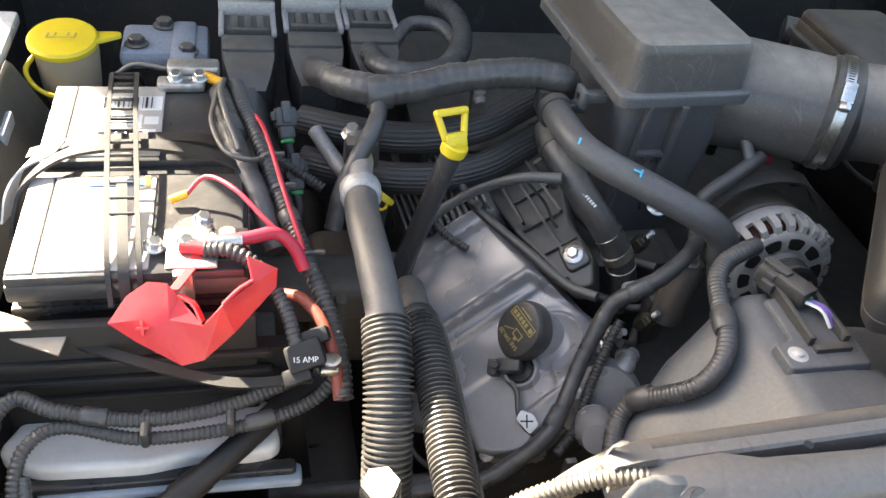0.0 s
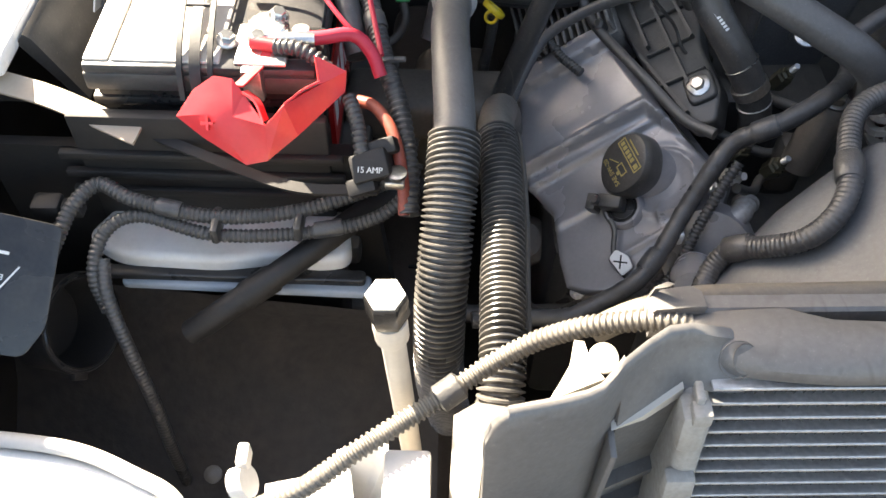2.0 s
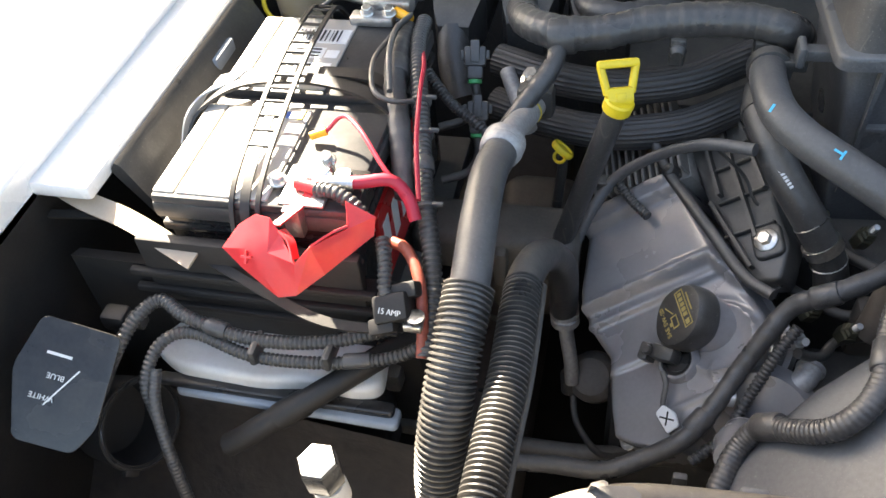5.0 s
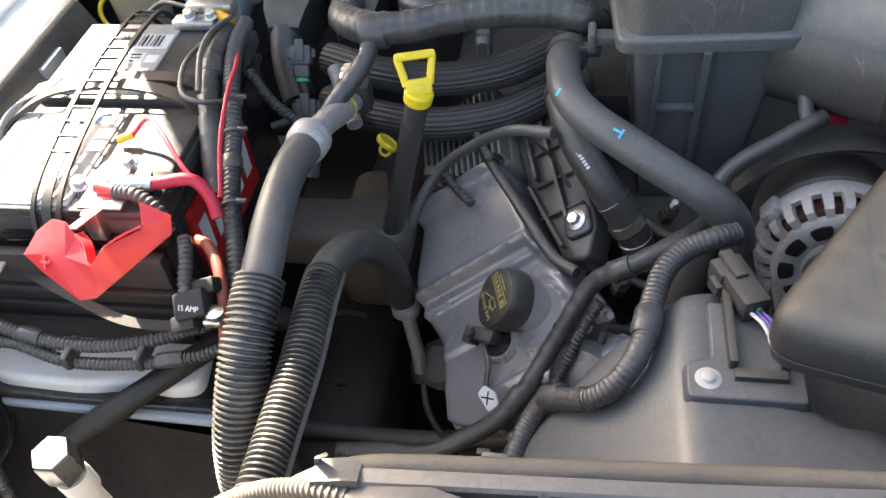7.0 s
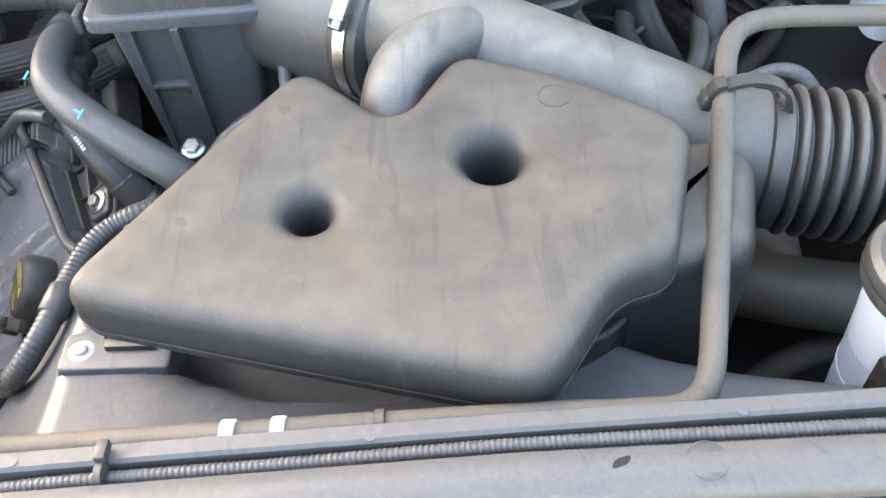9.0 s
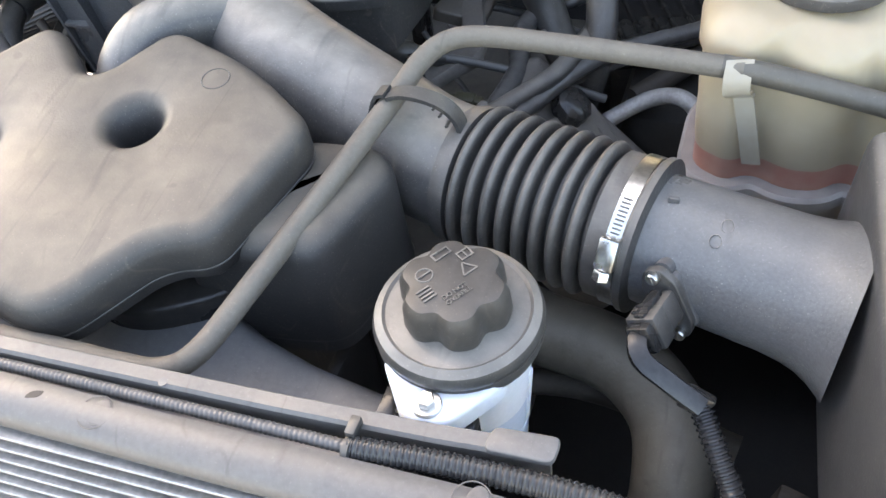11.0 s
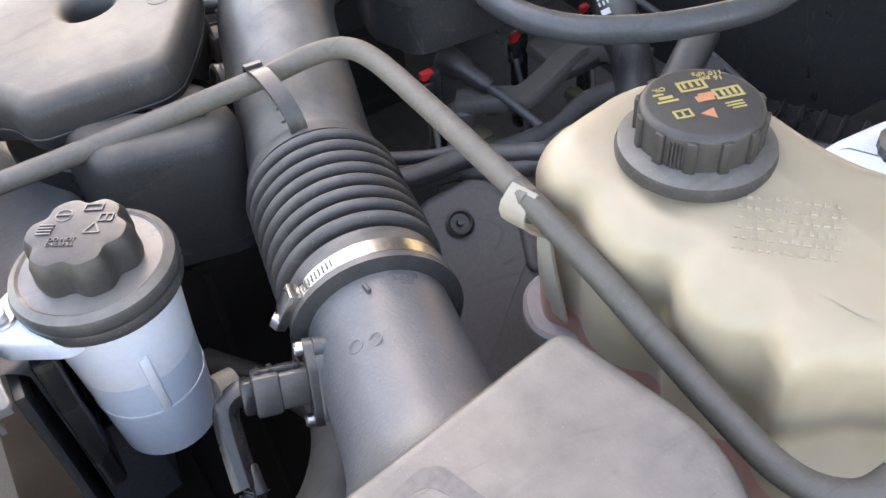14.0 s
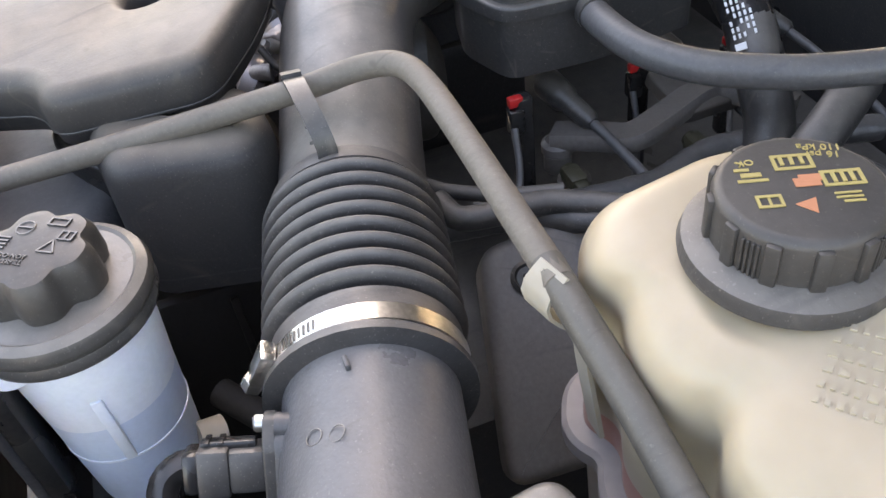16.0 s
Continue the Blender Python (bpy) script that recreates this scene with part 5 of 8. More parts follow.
part("rail_lip", ribbon([(0.0, 0.772, 0.592), (0.02, 0.784, 0.598), (0.045, 0.79, 0.6), (0.075, 0.788, 0.598)], 0.004, 0.003, (0, 0.3, 1)), CASTBROWN, rail)
solo("cross_tube", tube([(-0.1, 0.602, 0.612), (0.05, 0.596, 0.61), (0.18, 0.592, 0.612), (0.3, 0.6, 0.62)], 0.011, 14), RUBBER, "dusty dark cross tube over the frame rail", "tube")
part("block_casting", merged(box(-0.01, 0.175, 0.69, 0.76, 0.795, 0.85, 0.014, 3), box(0.06, 0.17, 0.74, 0.9, 0.66, 0.78, 0.03, 4), box(0.085, 0.1, 0.678, 0.7, 0.79, 0.842, 0.006, 2)), TANCAST, blk, "tan dusted mount casting")
part("plenum", merged(box(0.2, 0.5, 0.86, 1.2, 0.82, 0.92, 0.02), box(0.38, 0.52, 0.7, 0.9, 0.7, 0.86, 0.02)), BLACK, blk)
fin = thing("finned_casting", tuple(VC @ Vector((0.0, 0.25, 0.0))), "grey brown cast block with upright fins behind the cover", "engine casting")
part("fin_base", on_vc(box(-0.06, 0.05, 0.19, 0.3, -0.05, 0.016, 0.006)), FINCAST, fin)
for i in range(13):
    part("fin", on_vc(box(-0.058 + 0.0085 * i, -0.0545 + 0.0085 * i, 0.194, 0.29, 0.01, 0.036, 0.0012, 1)), FINCAST, fin)
part("stud", on_vc(lathe([(0.007, 0.0), (0.0075, 0.003), (0.0065, 0.012), (0.004, 0.014)], 18, (0.036, 0.192, 0.03))), BLACK, fin)
brk = thing("loom_bracket", tuple(VC @ Vector((0.07, 0.15, 0.02))), "black ribbed plastic guard along the valve cover", "bracket")
part("plate", on_vc(slab(rounded([(0.042, 0.25), (0.06, 0.14), (0.085, 0.058), (0.112, 0.05), (0.128, 0.085), (0.122, 0.14), (0.135, 0.19), (0.128, 0.26)], 0.008, 4), -0.03, 0.002, 0.004)), BLACK, brk)
for a, b in (((0.062, 0.155), (0.09, 0.07)), ((0.086, 0.24), (0.1, 0.1)), ((0.106, 0.245), (0.118, 0.15)), ((0.066, 0.24), (0.072, 0.16))):
    part("plate_rib", on_vc(ribbon([(*a, 0.006), ((a[0] + b[0]) / 2, (a[1] + b[1]) / 2, 0.007), (*b, 0.006)], 0.0018, 0.011, (0.94, 0.3, 0))), BLACK, brk)
for v in (0.11, 0.15, 0.19):
    part("plate_rib", on_vc(box(0.068, 0.12, v, v + 0.003, 0.0, 0.008, 0.001, 1)), BLACK, brk)
part("bolt_boss", on_vc(slab(rounded([(0.094, 0.075), (0.124, 0.075), (0.124, 0.11), (0.094, 0.11)], 0.009, 4), 0.0, 0.008, 0.003)), BLACK, brk)
part("plate_bolt", on_vc(hexbolt((0.109, 0.093, 0.01), (0, 0, 1), 0.007, 0.006, 0.012)), STEEL, brk)

# dipsticks
dip = thing("oil_dipstick", (0.17, 0.71, 0.7), "yellow dipstick handle on a black tube", "dipstick")
D0, D1 = Vector((0.142, 0.708, 0.79)), Vector((0.203, 0.71, 1.02))
da = (D1 - D0).normalized()
part("dipstick_tube", lathe([(0.0113, 0), (0.0113, (D1 - D0).length)], 18, D0, da), BLACK, dip, "black tube")
part("collar", lathe([(0.0125, 0), (0.0138, 0.0015), (0.0142, 0.011), (0.0128, 0.013)], 28, D1 - da * 0.004, da), YELLOW, dip)
hm = frame_of(D1 + da * 0.008, (0.28, -0.75, 0.5), (0.95, 0.25, 0)) @ pose(0, 0, -0.006)
bars = [tube([hm @ Vector((x0, y0, 0.005)), hm @ Vector(((x0 + x1) / 2, (y0 + y1) / 2, 0.005)), hm @ Vector((x1, y1, 0.005))], 0.0038, 10) for x0, y0, x1, y1 in ((-0.011, 0.006, -0.0165, 0.032), (0.011, 0.006, 0.0165, 0.032))]
part("handle", merged(moved(box(-0.0125, 0.0125, -0.004, 0.012, -0.001, 0.011, 0.003), hm), moved(box(-0.0195, 0.0195, 0.029, 0.037, 0.0, 0.01, 0.003), hm), *bars), YELLOW, dip)
part("grip_pad", moved(box(-0.0045, 0.0045, 0.0, 0.007, 0.0105, 0.0122, 0.0006), hm), YELLOW, dip)
tab = thing("dipstick_cap", (0.148, 0.778, 0.85), "round yellow cap of a second dipstick", "dipstick")
DT = frame_of((0.1475, 0.775, 0.913), (0.6, 0.33, 0.7), (0.78, -0.4, -0.47))
part("cap_rim", moved(lathe([(0.009, -0.0035), (0.0128, -0.0032), (0.0135, -0.0015), (0.0135, 0.0018), (0.0125, 0.0034), (0.0098, 0.0036), (0.009, 0.002)], 32), DT), YELLOW, tab)
part("cap_web", moved(lathe([(0.0092, -0.002), (0.0092, 0.0018), (0.004, 0.0026), (0.0, 0.0026)], 24), DT), YELLOW, tab)
part("pull_loop", moved(sweep([Vector((0.003 + 0.006 * math.cos(a), -0.0, -0.008 + 0.006 * math.sin(a))) for a in [2 * math.pi * k / 18 for k in range(19)]], 0.0018, 8), DT), YELLOW, tab)
part("stem", tube([(0.148, 0.777, 0.907), (0.147, 0.779, 0.88), (0.143, 0.782, 0.84), (0.138, 0.785, 0.78)], 0.006, 12), BLACK, tab, "black tube")

# ribbed runners behind the dipstick
for dz, dy in ((0.0, 0.03), (-0.035, -0.005)):
    p, _ = spline([(0.06, 0.86 + dy, 0.945 + dz), (0.13, 0.83 + dy, 0.945 + dz), (0.2, 0.815 + dy, 0.948 + dz), (0.27, 0.82 + dy, 0.958 + dz), (0.32, 0.84 + dy, 0.972 + dz), (0.36, 0.86 + dy, 0.98 + dz)], 0.008)
    dressed("ribbed_hose", sweep(p, 0.0185, 72, lambda a: 1 + 0.03 * math.cos(24 * a)), RIBHOSE, "black rubber hose with lengthwise ribs", "hose", [("end_collar", ring_at(p[-2], p[-1] - p[-3], 0.0187, 0.012, 0.002), BLACK)], "rubber", "ribbed hoses")

# coolant hoses on the right of the cover
uh = thing("upper_hose", (0.4, 0.7, 0.9), "thick grey black rubber hose with blue crayon marks", "hose")
UP = [(0.34, 0.8, 1.015), (0.336, 0.765, 1.022), (0.343, 0.72, 1.02), (0.362, 0.692, 1.015), (0.392, 0.668, 1.008), (0.43, 0.645, 0.996), (0.465, 0.628, 0.982), (0.487, 0.622, 0.962), (0.498, 0.625, 0.93)]
part("rubber", tube(UP, 0.0165, 24), HOSE_GREY, uh)
part("spring_clamp", merged(ring_at((0.339, 0.79, 1.017), (0, 1, -0.1), 0.0178, 0.014, 0.003), box(0.345, 0.372, 0.782, 0.795, 1.018, 1.03, 0.003)), BLACK, uh)
part("crayon_mark", moved(box(-0.004, 0.004, -0.0012, 0.0012, 0, 0.0006, 0), frame_of((0.334, 0.7, 1.0365), (-0.3, -0.4, 0.85)) @ pose(0, 0, 0, 0, 0, 60)), BLUE_INK, uh, "blue crayon mark")
cm2 = frame_of((0.387, 0.66, 1.0252), (-0.2, -0.45, 0.87))
for dx, dy, turn in ((0, 0, -35), (0.003, -0.003, 60)):
    part("crayon_mark", moved(box(-0.0045, 0.0045, -0.001, 0.001, 0, 0.0006, 0), cm2 @ pose(dx, dy, 0, 0, 0, turn)), BLUE_INK, uh, "blue crayon mark")
lh = thing("lower_hose", (0.38, 0.72, 0.85), "black rubber elbow hose with white print", "hose")
LOW = [(0.338, 0.8, 0.985), (0.335, 0.765, 0.987), (0.344, 0.732, 0.978), (0.358, 0.708, 0.96), (0.379, 0.69, 0.935), (0.4, 0.68, 0.905), (0.415, 0.677, 0.875), (0.424, 0.676, 0.84)]
part("rubber", tube(LOW, 0.0165, 18), RUBBER, lh)
for p, d in (((0.404, 0.679, 0.897), (0.55, -0.2, -0.8)), ((0.336, 0.765, 0.986), (0.1, -1, -0.1))):
    part("spring_clamp", ring_at(p, d, 0.0165, 0.012, 0.0022), STEEL if p[2] < 0.95 else BLACK, lh)
for p, d in (((0.389, 0.685, 0.922), (0.6, -0.28, -0.75)), ((0.413, 0.6775, 0.879), (0.4, -0.1, -0.9))):
    part("clamp_wire", ring_at(p, d, 0.0166, 0.0016, 0.0012), STEEL, lh)
wm = frame_of((0.356, 0.694, 0.968), (-0.1, -0.6, 0.75), (0.55, -0.35, -0.7))
part("print_bar", patchwork(wm, [(-0.016 + 0.0035 * i, -0.0137 + 0.0035 * i, -0.0018, 0.0018) for i in range(9)]), CHALK, lh)
solo("breather_pipe", tube([(0.17, 0.72, 0.83), (0.185, 0.745, 0.86), (0.208, 0.768, 0.888), (0.25, 0.765, 0.925), (0.29, 0.735, 0.965), (0.33, 0.71, 0.982)], 0.006, 10), HOSE_GREY, "thin grey vacuum pipe over the engine", "pipe")
solo("breather_bracket", merged(ridged([(0.205, 0.77, 0.885), (0.222, 0.752, 0.872), (0.243, 0.73, 0.868)], 0.0052, 0.004, 0.0008, 10), box(0.186, 0.204, 0.758, 0.775, 0.87, 0.884, 0.003)), BLACK, "small black pipe bracket", "bracket")
solo("thin_pipe", tube([VC @ Vector(p) for p in ((0.03, 0.235, 0.055), (0.029, 0.212, 0.043), (0.034, 0.188, 0.036), (0.049, 0.15, 0.034), (0.066, 0.108, 0.033), (0.089, 0.052, 0.031), (0.112, 0.024, 0.03))], 0.0056, 10), RUBBER, "thin black hose down the cover's edge", "hose")

# small parts in the gap between the cover and the alternator
clp = thing("olive_clip", (0.375, 0.76, 0.85), "dull olive wiring clip on the casting", "clip")
part("clip_body", merged(box(0.366, 0.386, 0.752, 0.766, 0.862, 0.874, 0.002), box(0.36, 0.368, 0.755, 0.763, 0.858, 0.868, 0.002), ring_at((0.38, 0.752, 0.872), (0.2, -1, 0.3), 0.0045, 0.005, 0.002, 14)), OLIVE, clp)
part("clip_lead", tube([(0.362, 0.76, 0.866), (0.352, 0.775, 0.885), (0.345, 0.79, 0.91), (0.33, 0.79, 0.93)], 0.0022, 8), RUBBER, clp)
for x, y, z in ((0.402, 0.634, 0.86), (0.436, 0.62, 0.85), (0.447, 0.7, 0.9)):
    st = thing("studded_sensor", (x, y, z - 0.05), "dark sensor with a threaded steel tip", "sensor", "studded sensors")
    part("sensor_body", lathe([(0.008, -0.03), (0.0095, -0.026), (0.0095, -0.006), (0.0075, -0.004), (0.0075, 0.0), (0.0055, 0.002), (0.0055, 0.006)], 6, (x, y, z), (0.1, -0.45, 0.9)), OLIVE, st)
    part("threaded_tip", merged(*[lathe([(0.0028, 0), (0.0035, 0.0008), (0.0028, 0.0016)], 12, Vector((x, y, z)) + Vector((0.1, -0.45, 0.9)).normalized() * (0.006 + 0.0016 * k), (0.1, -0.45, 0.9)) for k in range(7)]), ALLOY, st)
for x, y, z, r in ((0.384, 0.6, 0.85, 0.009), (0.42, 0.65, 0.87, 0.0075)):
    solo("wire_end_cap", merged(lathe([(r * 0.8, -0.012), (r, -0.009), (r, 0.004), (r * 0.7, 0.008)], 14, (x, y, z), (0.4, -0.6, 0.7)), lathe([(r * 0.45, 0.0), (r * 0.45, 0.016)], 10, (x, y, z), (0.4, -0.6, 0.7))), WHITE, "small pale terminal cap on a cable", "terminal", "wire end caps")
for pts, r in (([(0.33, 0.79, 0.95), (0.36, 0.775, 0.915), (0.4, 0.745, 0.88), (0.43, 0.71, 0.865), (0.46, 0.68, 0.87)], 0.006), ([(0.37, 0.7, 0.83), (0.4, 0.67, 0.835), (0.44, 0.655, 0.83), (0.48, 0.66, 0.85)], 0.0055), ([(0.385, 0.585, 0.85), (0.41, 0.6, 0.83), (0.43, 0.63, 0.82), (0.46, 0.64, 0.82)], 0.005), ([(0.3, 0.735, 0.96), (0.33, 0.74, 0.925), (0.345, 0.73, 0.9), (0.37, 0.73, 0.885)], 0.0018)):
    solo("engine_wire", tube(pts, r, 10), RUBBER, "black wire across the gap beside the cover", "wire", "gap wires")
solo("oil_pipe_elbow", merged(tube([(0.36, 0.585, 0.79), (0.375, 0.57, 0.808), (0.392, 0.572, 0.822), (0.402, 0.588, 0.824)], 0.0115, 16), ring_at((0.37, 0.574, 0.803), (0.6, -0.55, 0.6), 0.0115, 0.006, 0.002), ring_at((0.402, 0.588, 0.824), (0.3, 1, 0), 0.0115, 0.005, 0.002)), TUBE_GREY, "bent dull alloy pipe beside the loom", "pipe")
solo("rocker_boot", lathe([(0.024, -0.03), (0.03, -0.024), (0.032, -0.01), (0.03, 0.004), (0.022, 0.012), (0.01, 0.014)], 28, (0.2, 0.672, 0.655), (-0.2, -0.6, 0.8)), CASTBROWN, "round dusty brown boss below the cover", "engine casting")

# main loom beside the valve cover
dressed("engine_loom", taped([(0.488, 0.672, 0.938), (0.474, 0.645, 0.936), (0.45, 0.622, 0.935), (0.42, 0.605, 0.926), (0.397, 0.6, 0.915), (0.374, 0.604, 0.892), (0.358, 0.592, 0.869), (0.338, 0.572, 0.836), (0.3153, 0.54, 0.81), (0.2918, 0.5126, 0.795), (0.2573, 0.4985, 0.775), (0.2212, 0.486, 0.765), (0.1768, 0.489, 0.757), (0.13, 0.485, 0.757)], 0.0088), TAPE, "thick taped wiring loom past the valve cover", "cable loom", [("tape_wrap", lathe([(0.0098, -0.012), (0.0107, -0.0102), (0.0107, 0.0102), (0.0098, 0.012)], 16, (0.397, 0.6, 0.915), (-1, 0.1, -0.75)), TAPE), ("tape_wrap", lathe([(0.0098, -0.012), (0.0107, -0.0102), (0.0107, 0.0102), (0.0098, 0.012)], 16, (0.304, 0.527, 0.803), (-1, -1.1, -0.7)), TAPE), ("clip", box(0.322, 0.336, 0.546, 0.562, 0.806, 0.822, 0.003), LABEL)], "loom")
solo("engine_loom", ridged([(0.38, 0.59, 0.88), (0.365, 0.575, 0.855), (0.347, 0.552, 0.82), (0.328, 0.522, 0.795), (0.3, 0.497, 0.782)], 0.0058, 0.0045), LOOM, "black corrugated loom beside the taped one", "cable loom")
solo("branch_loom", taped([(0.49, 0.66, 0.928), (0.484, 0.682, 0.946), (0.5, 0.696, 0.962), (0.528, 0.705, 0.978), (0.5575, 0.716, 0.993), (0.572, 0.724, 0.996)], 0.0085), TAPE, "taped loom branch to the alternator", "cable loom")
solo("branch_loom", tube([(0.558, 0.716, 0.992), (0.556, 0.73, 1.003), (0.555, 0.746, 1.015)], 0.007, 10), HOSE_GREY, "short grey cable stub", "cable")
solo("alternator_lead", tube([(0.57, 0.723, 0.995), (0.582, 0.732, 0.989), (0.594, 0.738, 0.983)], 0.0055, 10), REDWIRE, "red boot of the alternator lead", "cable")
dressed("shroud_loom", ridged([(0.4795, 0.562, 1.003), (0.461, 0.552, 1.006), (0.44, 0.544, 1.0), (0.424, 0.526, 0.996), (0.4139, 0.495, 0.991), (0.408, 0.464, 0.987), (0.3955, 0.4415, 0.975), (0.377, 0.434, 0.955), (0.357, 0.446, 0.93), (0.34, 0.461, 0.908), (0.3255, 0.454, 0.886), (0.3123, 0.4253, 0.872), (0.309, 0.405, 0.862)], 0.0093, 0.0042, 0.0005), TAPE, "black corrugated loom curving over the shroud", "cable loom", [("tape_wrap", lathe([(0.0103, -0.012), (0.0113, -0.01), (0.0113, 0.01), (0.0103, 0.012)], 16, (0.344, 0.459, 0.912), (-1, 0.6, -1.2)), TAPE), ("tape_wrap", lathe([(0.0103, -0.012), (0.0113, -0.01), (0.0113, 0.01), (0.0103, 0.012)], 16, (0.4105, 0.478, 0.989), (-0.2, -1, -0.15)), TAPE)], "loom")

# engine loom along the top
dressed("top_loom", taped([(0.082, 0.96, 0.975), (0.083, 0.925, 0.99), (0.09, 0.885, 1.008), (0.106, 0.845, 1.02), (0.141, 0.82, 1.027), (0.18, 0.82, 1.03), (0.22, 0.828, 1.036), (0.27, 0.83, 1.042), (0.32, 0.828, 1.044), (0.352, 0.822, 1.04), (0.37, 0.84, 1.02)], 0.0165, 0.012, 18), TAPE, "thick taped loom along the engine's top", "cable loom", [("tape_wrap", lathe([(0.017, -0.014), (0.0182, -0.012), (0.0182, 0.012), (0.017, 0.014)], 18, (0.141, 0.816, 1.026), (1, 0.0, 0.05)), TAPE), ("retainer", merged(box(0.246, 0.262, 0.81, 0.826, 1.0, 1.03, 0.003), lathe([(0.008, 0), (0.009, 0.004), (0.006, 0.01)], 14, (0.254, 0.812, 1.02), (0, -1, -0.3))), BLACK), ("retainer", box(0.325, 0.343, 0.81, 0.83, 1.0, 1.03, 0.003), BLACK)], "loom")
dressed("top_loom", taped([(0.152, 0.985, 0.985), (0.152, 0.96, 0.995), (0.157, 0.925, 1.0), (0.173, 0.902, 1.004), (0.2, 0.895, 1.006), (0.236, 0.91, 1.006), (0.265, 0.96, 1.006), (0.277, 1.02, 1.004), (0.277, 1.08, 1.0), (0.262, 1.13, 0.99)], 0.0135, 0.012, 16), TAPE, "thick taped loom bent in a loop", "cable loom", [("tape_wrap", lathe([(0.0132, -0.01), (0.014, -0.008), (0.014, 0.008), (0.0132, 0.01)], 18, (0.2, 0.853, 1.018), (1, 0.2, 0.1)), TAPE), ("side_loop", taped([(0.268, 0.985, 1.0), (0.25, 1.03, 1.003), (0.215, 1.04, 1.0), (0.19, 1.01, 0.99), (0.18, 0.99, 0.97)], 0.009, 0.012, 14), TAPE)], "loom")
solo("branch_loom", taped([(0.138, 0.81, 1.02), (0.135, 0.785, 1.012), (0.122, 0.76, 1.0), (0.105, 0.735, 0.985), (0.09, 0.715, 0.96), (0.082, 0.7, 0.93)], 0.0095), TAPE, "taped loom branch dropping from the top", "cable loom")
pm0 = [(-0.03, 0.035, 0.97), (0.05, 0.12, 0.97), (0.128, 0.192, 0.97)]
for i, (x0, x1, z) in enumerate(pm0):
    c = thing("control_unit_plug", ((x0 + x1) / 2, 0.97, 0.93), "large black control unit plug with a pale latch frame", "connector", "control unit plugs")
    y = 0.95 + 0.012 * i
    part("plug_body", merged(box(x0, x1, y + 0.015, y + 0.11, 0.93, 1.0, 0.006), loft([[(x0 + k * 0.02, yy, zz), (x1 - k * 0.02, yy, zz), (x1 - k * 0.02, yy, 0.93), (x0 + k * 0.02, yy, 0.93)] for yy, zz, k in ((y + 0.02, 0.996, 0.1), (y + 0.005, 0.992, 0.1), (y - 0.02, 0.985, 0.35), (y - 0.035, 0.97, 0.7))])), BLACK, c)
    part("lock_bar", box(x0 + 0.006, x1 - 0.006, y + 0.05, y + 0.058, 0.998, 1.008, 0.002), BLACK, c)
    part("latch_frame", merged(box(x0 - 0.003, x1 + 0.003, y + 0.104, y + 0.114, 0.99, 1.018, 0.003), box(x0 - 0.003, x0 + 0.004, y + 0.05, y + 0.11, 0.996, 1.006, 0.002), box(x1 - 0.004, x1 + 0.003, y + 0.05, y + 0.11, 0.996, 1.006, 0.002)), TUBE_GREY, c, "pale metal latch frame")
    for k in range(3):
        part("latch_tooth", box(x0 + 0.012 + 0.016 * k, x0 + 0.022 + 0.016 * k, y + 0.062, y + 0.095, 0.998, 1.006, 0.002), BLACK, c)
solo("plug_wiring", tube([(0.0, 0.93, 0.96), (0.005, 0.9, 0.93), (0.02, 0.87, 0.9)], 0.02, 14), TAPE, "taped wiring below the plug", "cable loom")
for x, y, z in ((0.042, 0.846, 0.974), (0.05, 0.806, 0.93)):
    pl = thing("small_plug", (x, y, z - 0.03), "grey plug with a locking tab and green seal", "connector", "small plugs")
    pq = frame_of((x, y, z), (0.15, -0.75, 0.6), (1, 0.1, 0))
    part("plug_body", moved(merged(box(-0.012, 0.012, -0.008, 0.014, -0.018, 0.0, 0.003), box(-0.009, 0.009, -0.022, -0.006, -0.016, -0.002, 0.003), box(-0.005, 0.005, -0.004, 0.02, -0.002, 0.004, 0.0015), box(-0.016, -0.011, 0.0, 0.01, -0.014, -0.006, 0.001), box(0.011, 0.016, 0.0, 0.01, -0.014, -0.006, 0.001)), pq), HOSE_GREY, pl)
    part("seal", moved(lathe([(0.0075, 0), (0.008, 0.001), (0.008, 0.004), (0.006, 0.005)], 18, (0, -0.022, -0.009), (0, -1, 0)), pq), GREEN, pl, "green seal")
    part("lead", tube([pq @ Vector((0, -0.026, -0.009)), pq @ Vector((0.002, -0.045, -0.012)), pq @ Vector((-0.01, -0.065, -0.02)), pq @ Vector((-0.04, -0.075, -0.02))], 0.005, 10), RUBBER, pl)
solo("sensor_rod", tube([(0.075, 0.86, 0.95), (0.095, 0.82, 0.935), (0.11, 0.79, 0.925)], 0.009, 12), TUBE_GREY, "dull brown pipe behind the hose fitting", "pipe")
solo("plug_lead", ridged([(0.0, 0.8, 0.985), (0.03, 0.77, 0.97), (0.055, 0.755, 0.96), (0.075, 0.745, 0.95)], 0.006, 0.0045), LOOM, "thin black corrugated lead", "cable sleeve")
wf = thing("washer_filler", (-0.21, 1.0, 0.8), "cream washer filler neck with a yellow cap", "washer filler")
part("neck", lathe([(0.022, 0), (0.024, 0.06), (0.034, 0.11), (0.0365, 0.15), (0.0365, 0.163)], 28, (-0.208, 0.985, 0.83)), CREAM, wf)
part("cap", lathe([(0.038, 0), (0.04, 0.002), (0.04, 0.007), (0.037, 0.01), (0.02, 0.0115)], 32, (-0.21, 0.985, 0.993), (0, -0.15, 1)), YELLOW, wf, "yellow cap")
